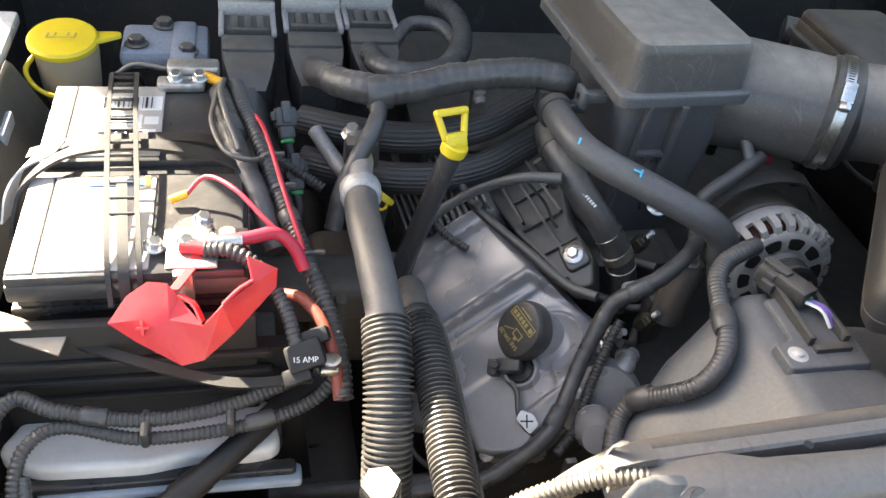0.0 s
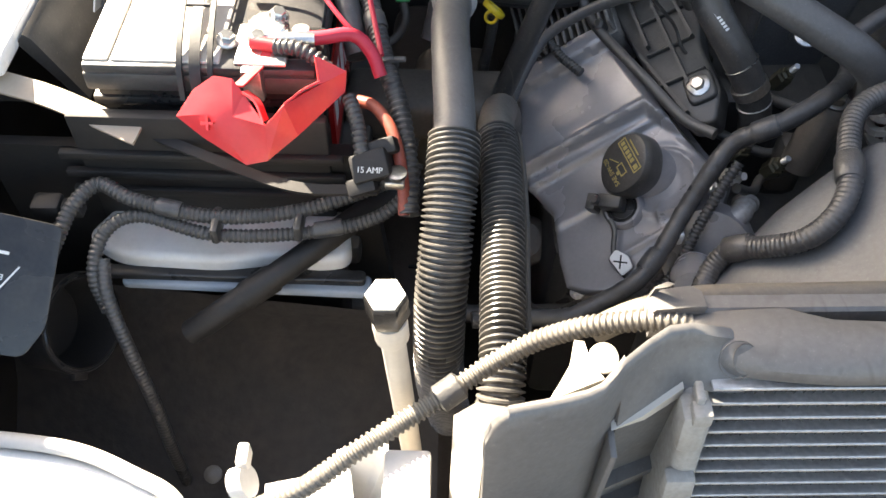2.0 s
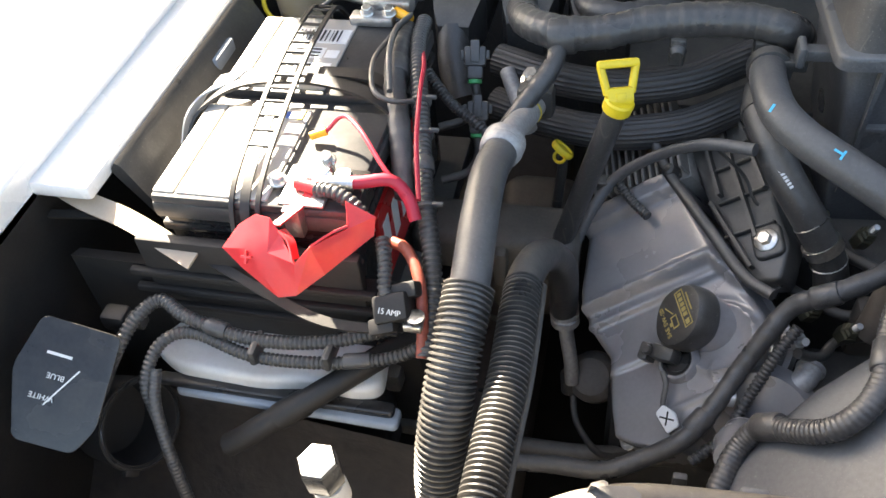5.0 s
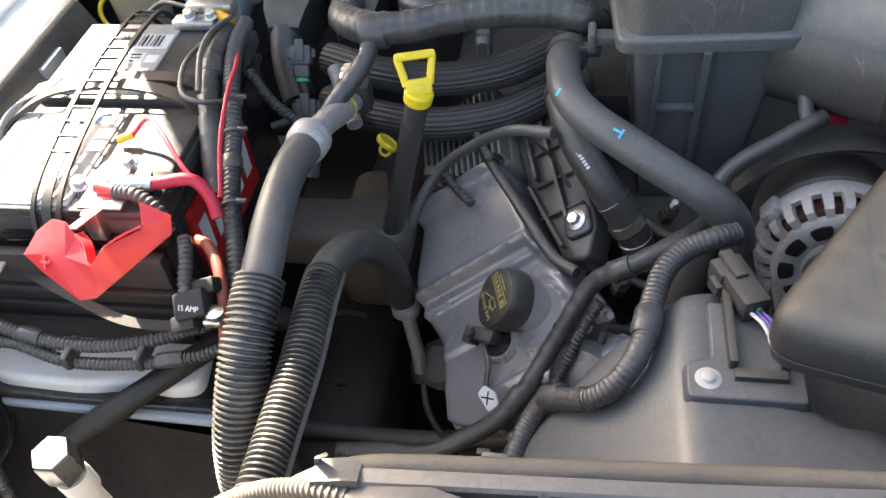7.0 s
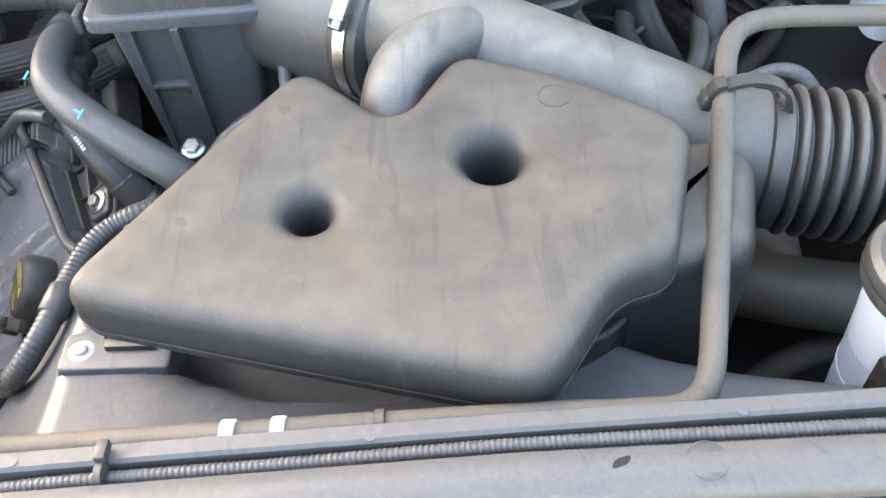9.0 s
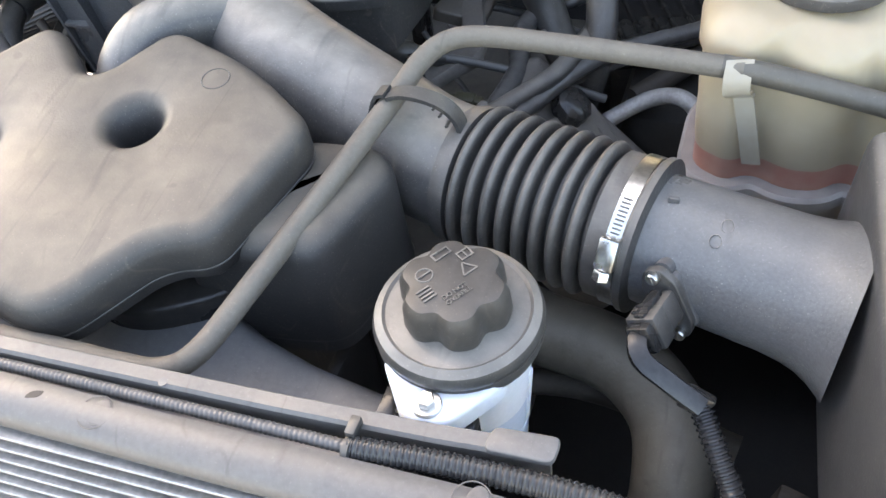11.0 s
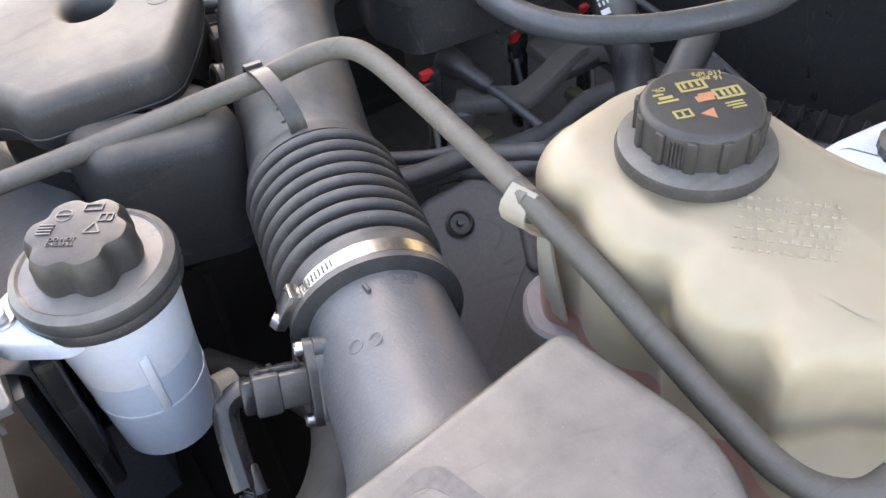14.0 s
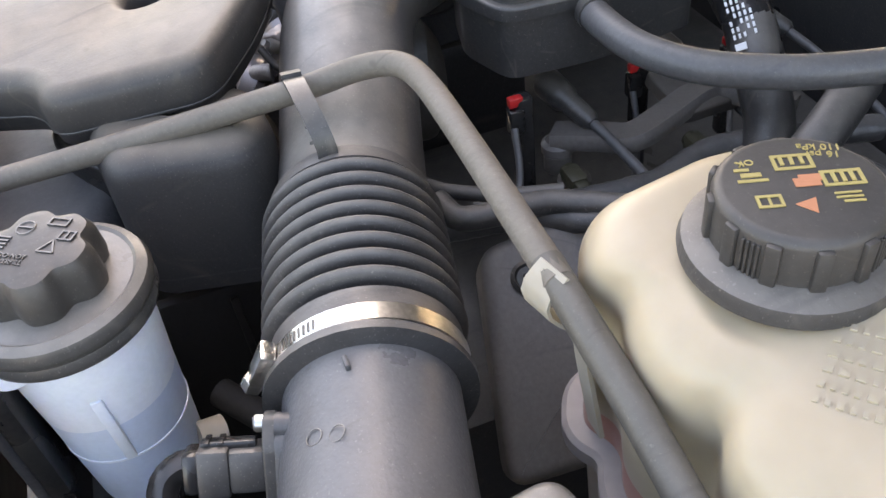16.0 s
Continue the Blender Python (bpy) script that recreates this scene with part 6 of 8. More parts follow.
part("cap_tab", moved(slab(rounded([(0.03, -0.02), (0.066, -0.006), (0.066, 0.006), (0.03, 0.02)], 0.006), 0.001, 0.006, 0.002), pose(-0.21, 0.985, 0.993, -8, 0, 15)), YELLOW, wf)
part("cap_mark", moved(patchwork(pose(0, 0, 0), [(-0.016, -0.014, -0.014, 0.006), (0.014, 0.016, -0.014, 0.006), (-0.016, 0.016, -0.014, -0.012), (-0.008, -0.006, -0.006, 0.012), (0.006, 0.008, -0.006, 0.012)], 0.0006), pose(-0.21, 0.985, 1.005, -8.5, 0, 0)), INK, wf)
part("tether", tube([(-0.24, 0.98, 0.985), (-0.252, 0.96, 0.97), (-0.235, 0.94, 0.955), (-0.2, 0.94, 0.94)], 0.003, 8), YELLOW, wf)
solo("strut_bracket", merged(box(-0.15, -0.045, 0.98, 1.06, 0.96, 0.985, 0.008), box(-0.09, -0.06, 0.95, 1.06, 0.95, 0.99, 0.006)), BLUEGREY, "blue grey bracket plate with bolts", "bracket")
for x, y in ((-0.13, 1.0), (-0.1, 1.05), (-0.07, 0.98)):
    solo("bracket_bolt", hexbolt((x, y, 0.988), (0, 0, 1), 0.01, 0.008, 0.014), BLACK, "black bolt in a bracket", "bolt", "bracket bolts")

# ---- upper air box and duct ----
ab = thing("air_box", (0.46, 0.8, 0.88), "dusty black plastic air box with a flanged lid", "air box")
base_o = rounded([(0.4, 0.742), (0.536, 0.752), (0.53, 0.92), (0.388, 0.92)], 0.014)
part("box_body", loft([[(p.x + (0.46 - p.x) * k, p.y + (0.8 - p.y) * k, z) for p in base_o] for z, k in ((0.86, 0.3), (0.9, 0.24), (1.04, 0.02), (1.06, 0.0))]), METER, ab)
lid_o = rounded([(0.384, 0.73), (0.549, 0.741), (0.535, 0.99), (0.366, 0.99)], 0.016)
part("lid_flange", slab(lid_o, 1.056, 1.07, 0.004), METER, ab)
lid_b = rounded([(0.392, 0.737), (0.541, 0.747), (0.527, 0.982), (0.374, 0.982)], 0.02)
part("lid", loft([[(0.46 + (p.x - 0.46) * k, 0.8 + (p.y - 0.8) * k, z) for p in lid_b] for z, k in ((1.068, 1.0), (1.072, 0.985), (1.112, 0.955), (1.119, 0.935), (1.123, 0.9), (1.1245, 0.84))]), DUSTY, ab, "dusty grey black lid")
for x, w in ((0.421, 0.004), (0.46, 0.007)):
    part("rib", loft([[(x, y - 0.008, z), (x + w, y - 0.008, z), (x + w, y + 0.02, z), (x, y + 0.02, z)] for z, y in ((0.9, 0.762), (1.04, 0.742), (1.056, 0.74))]), METER, ab)
part("rib", box(0.424, 0.462, 0.742, 0.765, 0.985, 0.99, 0.001), METER, ab)
part("side_tab", merged(box(0.358, 0.392, 0.775, 0.79, 1.035, 1.047, 0.003), box(0.358, 0.366, 0.77, 0.795, 1.03, 1.052, 0.003)), METER, ab)
solo("box_bolt", hexbolt((0.455, 0.712, 0.937), (0, -0.3, 1), 0.0085, 0.006, 0.012), STEEL, "zinc bolt below the air box", "bolt")

duct = thing("intake_duct", (0.75, 0.7, 0.98), "dusty grey black intake duct", "air duct")
p, _ = spline([(0.5, 0.86, 1.02), (0.55, 0.81, 1.034), (0.605, 0.765, 1.043), (0.65, 0.733, 1.047)], 0.006)
part("elbow", sweep(p, lambda i: 0.068 - 0.007 * i / len(p), 36), DUSTY, duct)
p, _ = spline([(0.64, 0.742, 1.047), (0.685, 0.711, 1.06), (0.73, 0.668, 1.066), (0.79, 0.632, 1.06), (0.87, 0.607, 1.036), (0.92, 0.592, 1.02), (0.972, 0.579, 1.016)], 0.006)
part("main_duct", sweep(p, lambda i: 0.0565 - 0.005 * min(1, i / 18), 36), DUSTY, duct)
part("side_spout", tube([(0.75, 0.665, 1.068), (0.724, 0.648, 1.09), (0.698, 0.625, 1.1), (0.678, 0.6, 1.098), (0.669, 0.577, 1.084), (0.669, 0.556, 1.06), (0.67, 0.545, 1.03)], 0.027, 28), DUSTY, duct)


def hose_clamp(at, axis, r, screw_dir):
    c = thing("hose_clamp", at, "steel worm-drive hose clamp with slotted band", "hose clamp", "hose clamps")
    part("band", ring_at(at, axis, r, 0.0125, 0.0016, 40), STEEL, c)
    a, s = Vector(axis).normalized(), Vector(screw_dir)
    s = (s - a * s.dot(a)).normalized()
    tang = a.cross(s)
    q = Vector(at) + s * (r + 0.006)
    m = frame_of(q, tang, s)
    part("screw_housing", moved(box(-0.005, 0.004, -0.007, 0.007, -0.012, 0.012, 0.002), m), STEEL, c)
    part("screw_head", moved(lathe([(0.006, 0), (0.0065, 0.001), (0.0065, 0.007), (0.005, 0.008)], 6, (0, 0, 0.012)), m), STEEL, c)
    for k in range(9):
        ang = 0.24 + 0.055 * k
        d = (s * math.cos(ang) - tang * math.sin(ang))
        part("band_slot", moved(box(-0.0032, 0.0032, -0.0006, 0.0006, 0, 0.0006, 0), frame_of(Vector(at) + d * (r + 0.0013), d, a)), BLACK, c)
    return c


part("clamp_collar", lathe([(0.06, -0.02), (0.064, -0.016), (0.064, 0.012), (0.058, 0.02)], 40, (0.65, 0.735, 1.047), (0.85, -0.5, 0)), BLACK, duct)
hose_clamp((0.647, 0.737, 1.047), (0.85, -0.5, 0), 0.0645, (-0.25, -0.62, 0.66))

B0, B1 = Vector((0.967, 0.579, 1.016)), Vector((1.104, 0.551, 1.014))
bd = (B1 - B0).normalized()
bel = thing("bellows", tuple(B0), "black rubber intake bellows with nine folds", "bellows")
L = (B1 - B0).length - 0.03
nf = 8
w = L / nf
part("rear_collar", lathe([(0.05, -0.016), (0.055, -0.014), (0.0565, -0.008), (0.0565, -0.001), (0.0525, 0.001)], 48, B0, bd), RUBBER, bel)
for i in range(nf):
    a = w * i
    part("fold", lathe([(0.0468, a), (0.047, a + 0.1 * w), (0.052, a + 0.17 * w), (0.0572, a + 0.24 * w), (0.0592, a + 0.34 * w), (0.06, a + 0.48 * w), (0.0596, a + 0.6 * w), (0.058, a + 0.71 * w), (0.053, a + 0.79 * w), (0.047, a + 0.86 * w), (0.0468, a + 1.0 * w)], 64, B0, bd), RUBBER, bel)
part("front_collar", lathe([(0.052, L), (0.0555, L + 0.003), (0.0555, L + 0.03), (0.0575, L + 0.031), (0.0575, L + 0.034), (0.0495, L + 0.035)], 48, B0, bd), RUBBER, bel)
hose_clamp(tuple(B1 - bd * 0.008), bd, 0.0556, (-0.1, -0.62, 0.35))
maf = thing("air_meter_tube", (1.18, 0.53, 1.0), "grey black air meter tube with a side sensor", "air meter")
E1 = B1 + Vector((0.16, -0.038, 0))
md = (E1 - B1).normalized()
part("tube_body", lathe([(0.0495, -0.002), (0.0495, 0.004), (0.0485, 0.008), (0.049, 0.06), (0.0495, 0.1), (0.051, 0.116), (0.0535, 0.126), (0.0575, 0.135), (0.0625, 0.1425), (0.0665, 0.148)], 48, B1, md), METER, maf)
part("collar", lathe([(0.0575, -0.001), (0.059, 0.001), (0.059, 0.006), (0.05, 0.008)], 40, B1, md), RUBBER, maf)
part("pip", moved(box(-0.004, 0.004, -0.0015, 0.0015, 0, 0.005, 0.001), frame_of(B1 + md * 0.018 + Vector((0, -0.006, 0.0472)), (0, 0, 1))), HOSE_GREY, maf)
for k, sgn in ((0.05, -0.004), (0.056, 0.008)):
    ctr = B1 + md * k + Vector((0, -0.02 + sgn, 0))
    ctr.z = B1.z + math.sqrt(max(0.0, 0.0492 ** 2 - (ctr.y - (B1 + md * k).y) ** 2))
    part("mould_ring", sweep([ctr + Vector((0.004 * math.cos(a), 0.004 * math.sin(a), 0.0022 * math.sin(a) + 0.0005)) for a in [2 * math.pi * q / 16 for q in range(17)]], 0.0004, 5), DUSTY, maf)
FL = frame_of((1.1295, 0.49, 1.019), (-0.25, -0.95, 0.12), (0.5, -0.13, -0.85))
part("sensor_boss", moved(slab(rounded([(-0.02, -0.013), (0.026, -0.013), (0.026, 0.013), (-0.02, 0.013)], 0.008, 4), -0.02, -0.003, 0.002), FL), HOSE_GREY, maf)
part("sensor_flange", moved(slab(rounded([(-0.027, -0.006), (-0.014, -0.014), (0.02, -0.013), (0.03, -0.006), (0.03, 0.005), (0.02, 0.012), (-0.014, 0.013), (-0.027, 0.006)], 0.004, 4), -0.004, 0.002, 0.0012), FL), BLACK, maf)
for u in (-0.022, 0.025):
    part("flange_bolt", moved(merged(lathe([(0.0045, 0.0), (0.0045, 0.004), (0.0036, 0.005)], 18), box(-0.003, 0.003, -0.0006, 0.0006, 0.0045, 0.0054, 0)), FL @ pose(u, 0, 0.002)), STEEL, maf)
part("bolt_sleeve", moved(tube([(-0.022, 0.004, -0.004), (-0.021, 0.004, -0.018), (-0.02, 0.004, -0.03)], 0.0065, 14), FL), HOSE_GREY, maf)
part("sensor_plug", moved(box(-0.011, 0.012, -0.0095, 0.0095, 0.0, 0.021, 0.003), FL), BLACK, maf)
part("plug_shell", moved(box(-0.0125, 0.0135, -0.011, 0.011, 0.019, 0.0355, 0.0025), FL), BLACK, maf)
part("plug_latch", moved(box(-0.0145, -0.0105, -0.004, 0.004, 0.006, 0.034, 0.001), FL), GLOSS, maf)
part("plug_boot", moved(box(-0.0105, 0.0115, -0.009, 0.009, 0.034, 0.043, 0.003), FL), GLOSS, maf)
part("plug_slot", moved(merged(box(-0.0152, -0.0138, -0.006, 0.006, 0.022, 0.025, 0.0004), box(-0.0152, -0.0138, -0.006, 0.006, 0.029, 0.032, 0.0004)), FL), GLOSS, maf)
part("body_weld_line", moved(tube([(0.0, -0.049, 0.03), (0.0, -0.0493, 0.06), (0.006, -0.0488, 0.09), (0.02, -0.0455, 0.1), (0.03, -0.0395, 0.12)], 0.0006, 6), frame_of(B1, md)), HOSE_GREY, maf)

mloom = thing("meter_loom", (1.17, 0.4, 0.84), "black cable elbow and ridged loom from the air meter plug", "cable")
part("elbow_cover", merged(sweep(spline([(1.118, 0.456, 1.024), (1.117, 0.446, 1.024), (1.122, 0.437, 1.021), (1.135, 0.433, 1.014), (1.15, 0.43, 1.005), (1.162, 0.428, 0.998)], 0.004)[0], 0.0066, 16, lambda a: min(1.25, 1 / max(abs(math.cos(a)), abs(math.sin(a))))), moved(box(-0.009, 0.009, -0.004, 0.004, -0.01, 0.01, 0.002), frame_of((1.159, 0.433, 0.995), (0.9, -0.1, -0.35)))), GLOSS, mloom)
part("sleeve", ridged([(1.16, 0.434, 0.994), (1.177, 0.41, 0.978), (1.194, 0.386, 0.955), (1.199, 0.362, 0.91), (1.197, 0.345, 0.84)], 0.008, 0.0042, 0.0012), SLEEVE, mloom)

# filter box at the end of the tube
fb = thing("filter_box", (1.36, 0.45, 0.8), "dusty grey black air filter box", "filter box")
fo = rounded([(1.232, 0.602), (1.254, 0.37), (1.29, 0.25), (1.48, 0.25), (1.47, 0.5), (1.395, 0.59), (1.333, 0.622)], [0.014, 0.06, 0.05, 0.05, 0.05, 0.03, 0.03], 8)
rings = []
for z, k in ((0.95, -0.004), (0.98, -0.004), (1.07, 0.0), (1.086, 0.0006), (1.092, 0.002), (1.0955, 0.0045), (1.0972, 0.0075), (1.0978, 0.011)):
    rings.append([(q.x, q.y, z - 0.09 * (0.6 - q.y)) for q in inset([Vector(p) for p in fo], k)])
FILTERBOX = material("dusty_filter_box_plastic", (0.03, 0.031, 0.035), 0.38, dirt=0.95, dirt_color=(0.2, 0.18, 0.154), grain=420, settle=0.85)
part("box_shell", loft(rings), FILTERBOX, fb)
M = frame_of((1.3, 0.5, 1.092), (0, -0.09, 1))
part("mould_ring", sweep([M @ Vector((0.0165 * math.cos(a), 0.0165 * math.sin(a), -0.0035)) for a in [2 * math.pi * k / 36 for k in range(37)]], 0.0006, 6), FILTERBOX, fb)
part("mould_nub", moved(lathe([(0.0048, -0.005), (0.0048, -0.003), (0.004, -0.0025), (0, -0.0025)], 20), M), FILTERBOX, fb)

ST1 = [(1.2644, 0.4712), (1.2593, 0.4968), (1.2638, 0.5063), (1.293, 0.5141), (1.2921, 0.5071), (1.2702, 0.4963), (1.2679, 0.4884), (1.2725, 0.4742)]
ST2 = [(1.3066, 0.5169), (1.3236, 0.5295), (1.3352, 0.5261), (1.3389, 0.5096), (1.3212, 0.4964), (1.3146, 0.5098)]
STAIN = material("damp_dust_stain", (0.11, 0.1, 0.09), 0.5, dirt=0.9, dirt_color=(0.172, 0.155, 0.133), patch=60)
for pts in (ST1, ST2):
    part("stain", loft([[(q.x, q.y, 1.0978 - 0.09 * (0.6 - q.y) + h) for q in rounded(pts, 0.007, 5)] for h in (-0.001, 0.00025)]), STAIN, fb, "dark stain in the dust")

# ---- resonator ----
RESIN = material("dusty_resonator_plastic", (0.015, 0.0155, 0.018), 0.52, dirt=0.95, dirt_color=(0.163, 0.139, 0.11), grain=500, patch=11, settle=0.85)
res = thing("intake_resonator", (0.68, 0.46, 0.99), "large dusty grey plastic resonator box with two holes", "air resonator")
RO = rounded([(0.462, 0.397), (0.601, 0.5915), (0.671, 0.527), (0.713, 0.5975), (0.803, 0.566), (0.873, 0.518), (0.843, 0.408), (0.806, 0.398), (0.758, 0.326), (0.64, 0.353)],
             [0.032, 0.03, 0.03, 0.022, 0.036, 0.022, 0.016, 0.02, 0.028, 0.06], 10)


def rz(p, z):
    return z + 0.12 * (p.y - 0.45)


bm = bmesh.new()
ZT = 1.103
rings = []
for k in range(8):
    a = math.pi / 2 * k / 7
    rings.append([(q.x, q.y, rz(q, ZT - 0.015 * (1 - math.cos(a)))) for q in inset(RO, 0.015 * (1 - math.sin(a)))])
rings.append([(q.x, q.y, rz(q, ZT - 0.03)) for q in RO])
rings.append([(q.x, q.y, rz(q, ZT - 0.0325)) for q in inset(RO, 0.0012)])
rings.append([(q.x, q.y, rz(q, ZT - 0.043)) for q in inset(RO, 0.003)])
rings.append([(q.x, q.y, rz(q, ZT - 0.05)) for q in inset(RO, 0.009)])
vr = [[bm.verts.new(c) for c in ring] for ring in rings]
nn = len(RO)
for a, b in zip(vr, vr[1:]):
    for i in range(nn):
        bm.faces.new((a[i], a[(i + 1) % nn], b[(i + 1) % nn], b[i]))
edges = [bm.edges.get((vr[0][i], vr[0][(i + 1) % nn])) for i in range(nn)]
for hx, hy, hr in ((0.617, 0.452, 0.0118), (0.735, 0.493, 0.017)):
    hv = []
    for k in range(8):
        rr, dz = ((hr + 0.015, 0), (hr + 0.01, 0.0018), (hr + 0.006, 0.005), (hr + 0.0025, 0.01), (hr, 0.018), (hr * 0.95, 0.025), (hr * 0.9, 0.05), (hr * 0.88, 0.082))[k]
        ring = []
        for i in range(32):
            c = Vector((hx + rr * math.cos(i * math.pi / 16), hy + rr * math.sin(i * math.pi / 16)))
            ring.append(bm.verts.new((c.x, c.y, rz(c, ZT - dz))))
        hv.append(ring)
    for a, b in zip(hv, hv[1:]):
        for i in range(32):
            bm.faces.new((a[i], a[(i + 1) % 32], b[(i + 1) % 32], b[i]))
    edges += [bm.edges.get((hv[0][i], hv[0][(i + 1) % 32])) for i in range(32)]
bmesh.ops.triangle_fill(bm, use_beauty=True, use_dissolve=False, edges=edges)
part("upper_shell", bm, RESIN, res, angle=50)
part("seam", loft([[(q.x, q.y, rz(q, ZT - 0.0308)) for q in inset(RO, -0.0003)], [(q.x, q.y, rz(q, ZT - 0.0312)) for q in inset(RO, -0.0006)], [(q.x, q.y, rz(q, ZT - 0.0322)) for q in inset(RO, -0.0006)], [(q.x, q.y, rz(q, ZT - 0.0326)) for q in inset(RO, -0.0003)]], False, False), BLACK, res)
LO = rounded([(0.79, 0.42), (0.87, 0.428), (0.904, 0.436), (0.927, 0.525), (0.905, 0.55), (0.84, 0.545)], 0.02, 6)
part("side_chamber", slab(LO, 0.955, 1.0725, 0.02, 7, 0.002), RESIN, res)
part("chamber_seam", loft([[(q.x, q.y, z) for q in inset([Vector(p) for p in LO], -0.003)] for z in (0.968, 0.97)], False, False), BLACK, res)
# near-black discs stand in for the shade down in the two holes
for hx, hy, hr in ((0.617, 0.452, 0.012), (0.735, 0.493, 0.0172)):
    part("hole_shade_disc", lathe([(hr, 0.0), (hr, 0.002)], 24, (hx, hy, 1.0225)), SHADE_BLACK, res)
part("lower_chamber", slab(rounded([(0.6, 0.42), (0.76, 0.38), (0.83, 0.42), (0.86, 0.52), (0.7, 0.54)], 0.03, 5), 0.98, 1.02, 0.005), GLOSS, res)
mk2 = [Vector((0.78 + 0.011 * math.cos(a), 0.543 + 0.0105 * math.sin(a), 0)) for a in [2 * math.pi * i / 32 for i in range(33)]]
part("mould_mark", sweep([Vector((q.x, q.y, rz(q, ZT))) for q in mk2], 0.0006, 6), BLACK, res)

# ---- fan shroud ----
sh = thing("fan_shroud", (0.65, 0.42, 0.75), "dusty grey plastic fan shroud with a round rear edge", "fan shroud")
REAR = [(0.3, 0.43), (0.331, 0.456), (0.377, 0.49), (0.415, 0.504), (0.45, 0.514), (0.55, 0.52), (0.65, 0.505), (0.745, 0.465), (0.8, 0.435), (0.85, 0.412), (0.9, 0.398), (0.977, 0.386), (0.985, 0.33)]


def rear_y(x):
    for (xa, ya), (xb, yb) in zip(REAR, REAR[1:]):
        if x <= xb:
            return ya + (yb - ya) * (x - xa) / (xb - xa)
    return REAR[-1][1]


bm = bmesh.new()
grid = []
xs = [0.3 + (0.984 - 0.3) * i / 70 for i in range(71)]
for x in xs:
    yr = rear_y(x)
    col = []
    for j in range(22):
        f = j / 18
        drop = 1.05 * max(0.0, 0.44 - x - 0.004)
        if f <= 1:
            y = 0.31 + (yr - 0.31) * f
            d = yr - y
            z = 0.998 - 0.014 * (1 - min(1, d / 0.018)) ** 2 - drop
            q = ((x - 0.64) / 0.182) ** 2 + ((y - 0.475) / 0.096) ** 2
            if q < 1.0:
                z -= 0.055 * min(1.0, (1.0 - q) * 2.4) ** 0.9
        else:
            y, z = yr + 0.001, 0.984 - 0.07 * (j - 18) - drop
        col.append(bm.verts.new((x, y, z)))
    grid.append(col)
for a, b in zip(grid, grid[1:]):
    for j in range(21):
        bm.faces.new((a[j], b[j], b[j + 1], a[j + 1]))
part("shroud_skin", bm, SHROUD, sh, angle=60)
part("side_post", box(0.279, 0.291, 0.44, 0.447, 0.76, 0.848, 0.002), BLACK, sh)
part("front_wall", box(0.3, 1.0, 0.322, 0.33, 0.62, 0.985, 0.002), SHROUD, sh)
part("connector_ledge", slab(rounded([(0.434, 0.405), (0.512, 0.405), (0.512, 0.49), (0.452, 0.49), (0.452, 0.438), (0.434, 0.436)], 0.005), 0.985, 1.003, 0.002, 3, 0.004), SHROUD, sh)
part("connector_clip", merged(box(0.462, 0.468, 0.43, 0.5, 0.998, 1.012, 0.001), box(0.496, 0.502, 0.43, 0.5, 0.998, 1.012, 0.001), box(0.465, 0.5, 0.42, 0.428, 0.998, 1.008, 0.001)), BLACK, sh)
for x, y, z, turn in ((0.3945, 0.411, 0.9525, 60), (0.349, 0.413, 0.904, 50)):
    part("dark_mark", moved(slab(rounded([(-0.009, -0.0022), (0.008, -0.003), (0.01, 0.002), (-0.007, 0.0028)], 0.0024, 4), -0.0014, 0.0004, 0.0002), frame_of((x, y, z), (-1.05, 0, 1), (1, 0, 1.05)) @ pose(0, 0, 0, 0, 0, turn)), SHADE_BLACK, sh, "dark scuffed mark")
part("edge_tab", box(0.303, 0.32, 0.336, 0.341, 0.99, 1.021, 0.002), SHROUD, sh)
part("push_pin", lathe([(0.0125, 0), (0.0125, 0.0015), (0.009, 0.003), (0.005, 0.0035), (0.0045, 0.006), (0.003, 0.007)], 24, (0.448, 0.421, 1.0)), WHITE, sh, "white push pin")
fc = thing("fan_connector", (0.48, 0.47, 1.0), "black plug with violet and white wires on the shroud", "connector")
fm2 = frame_of((0.476, 0.493, 1.012), (0.0, 0.05, 1), (1, 0.4, 0)) @ Matrix.Scale(0.88, 4)
part("plug_body", moved(merged(box(-0.012, 0.012, -0.024, 0.014, -0.01, 0.012, 0.003), box(-0.014, 0.014, 0.012, 0.035, -0.012, 0.01, 0.003), box(-0.006, 0.006, 0.004, 0.036, 0.01, 0.016, 0.002), box(-0.019, -0.012, 0.008, 0.024, -0.01, 0.002, 0.002), box(0.012, 0.019, 0.008, 0.024, -0.01, 0.002, 0.002)), fm2), BLACK, fc)
part("green_lock", moved(box(-0.001, 0.003, -0.026, -0.022, 0.0, 0.005, 0.001), fm2), GREEN, fc, "green lock tab")
for dx, mt, lab in ((-0.005, CHALK, "white wire"), (-0.001, VIOLET, "violet wire"), (0.003, VIOLET, "violet wire")):
    part("wire", tube([fm2 @ Vector((dx, -0.024, 0.0)), fm2 @ Vector((dx + 0.002, -0.042, 0.002)), fm2 @ Vector((dx + 0.003, -0.056, -0.01))], 0.0015, 8), mt, fc, lab)

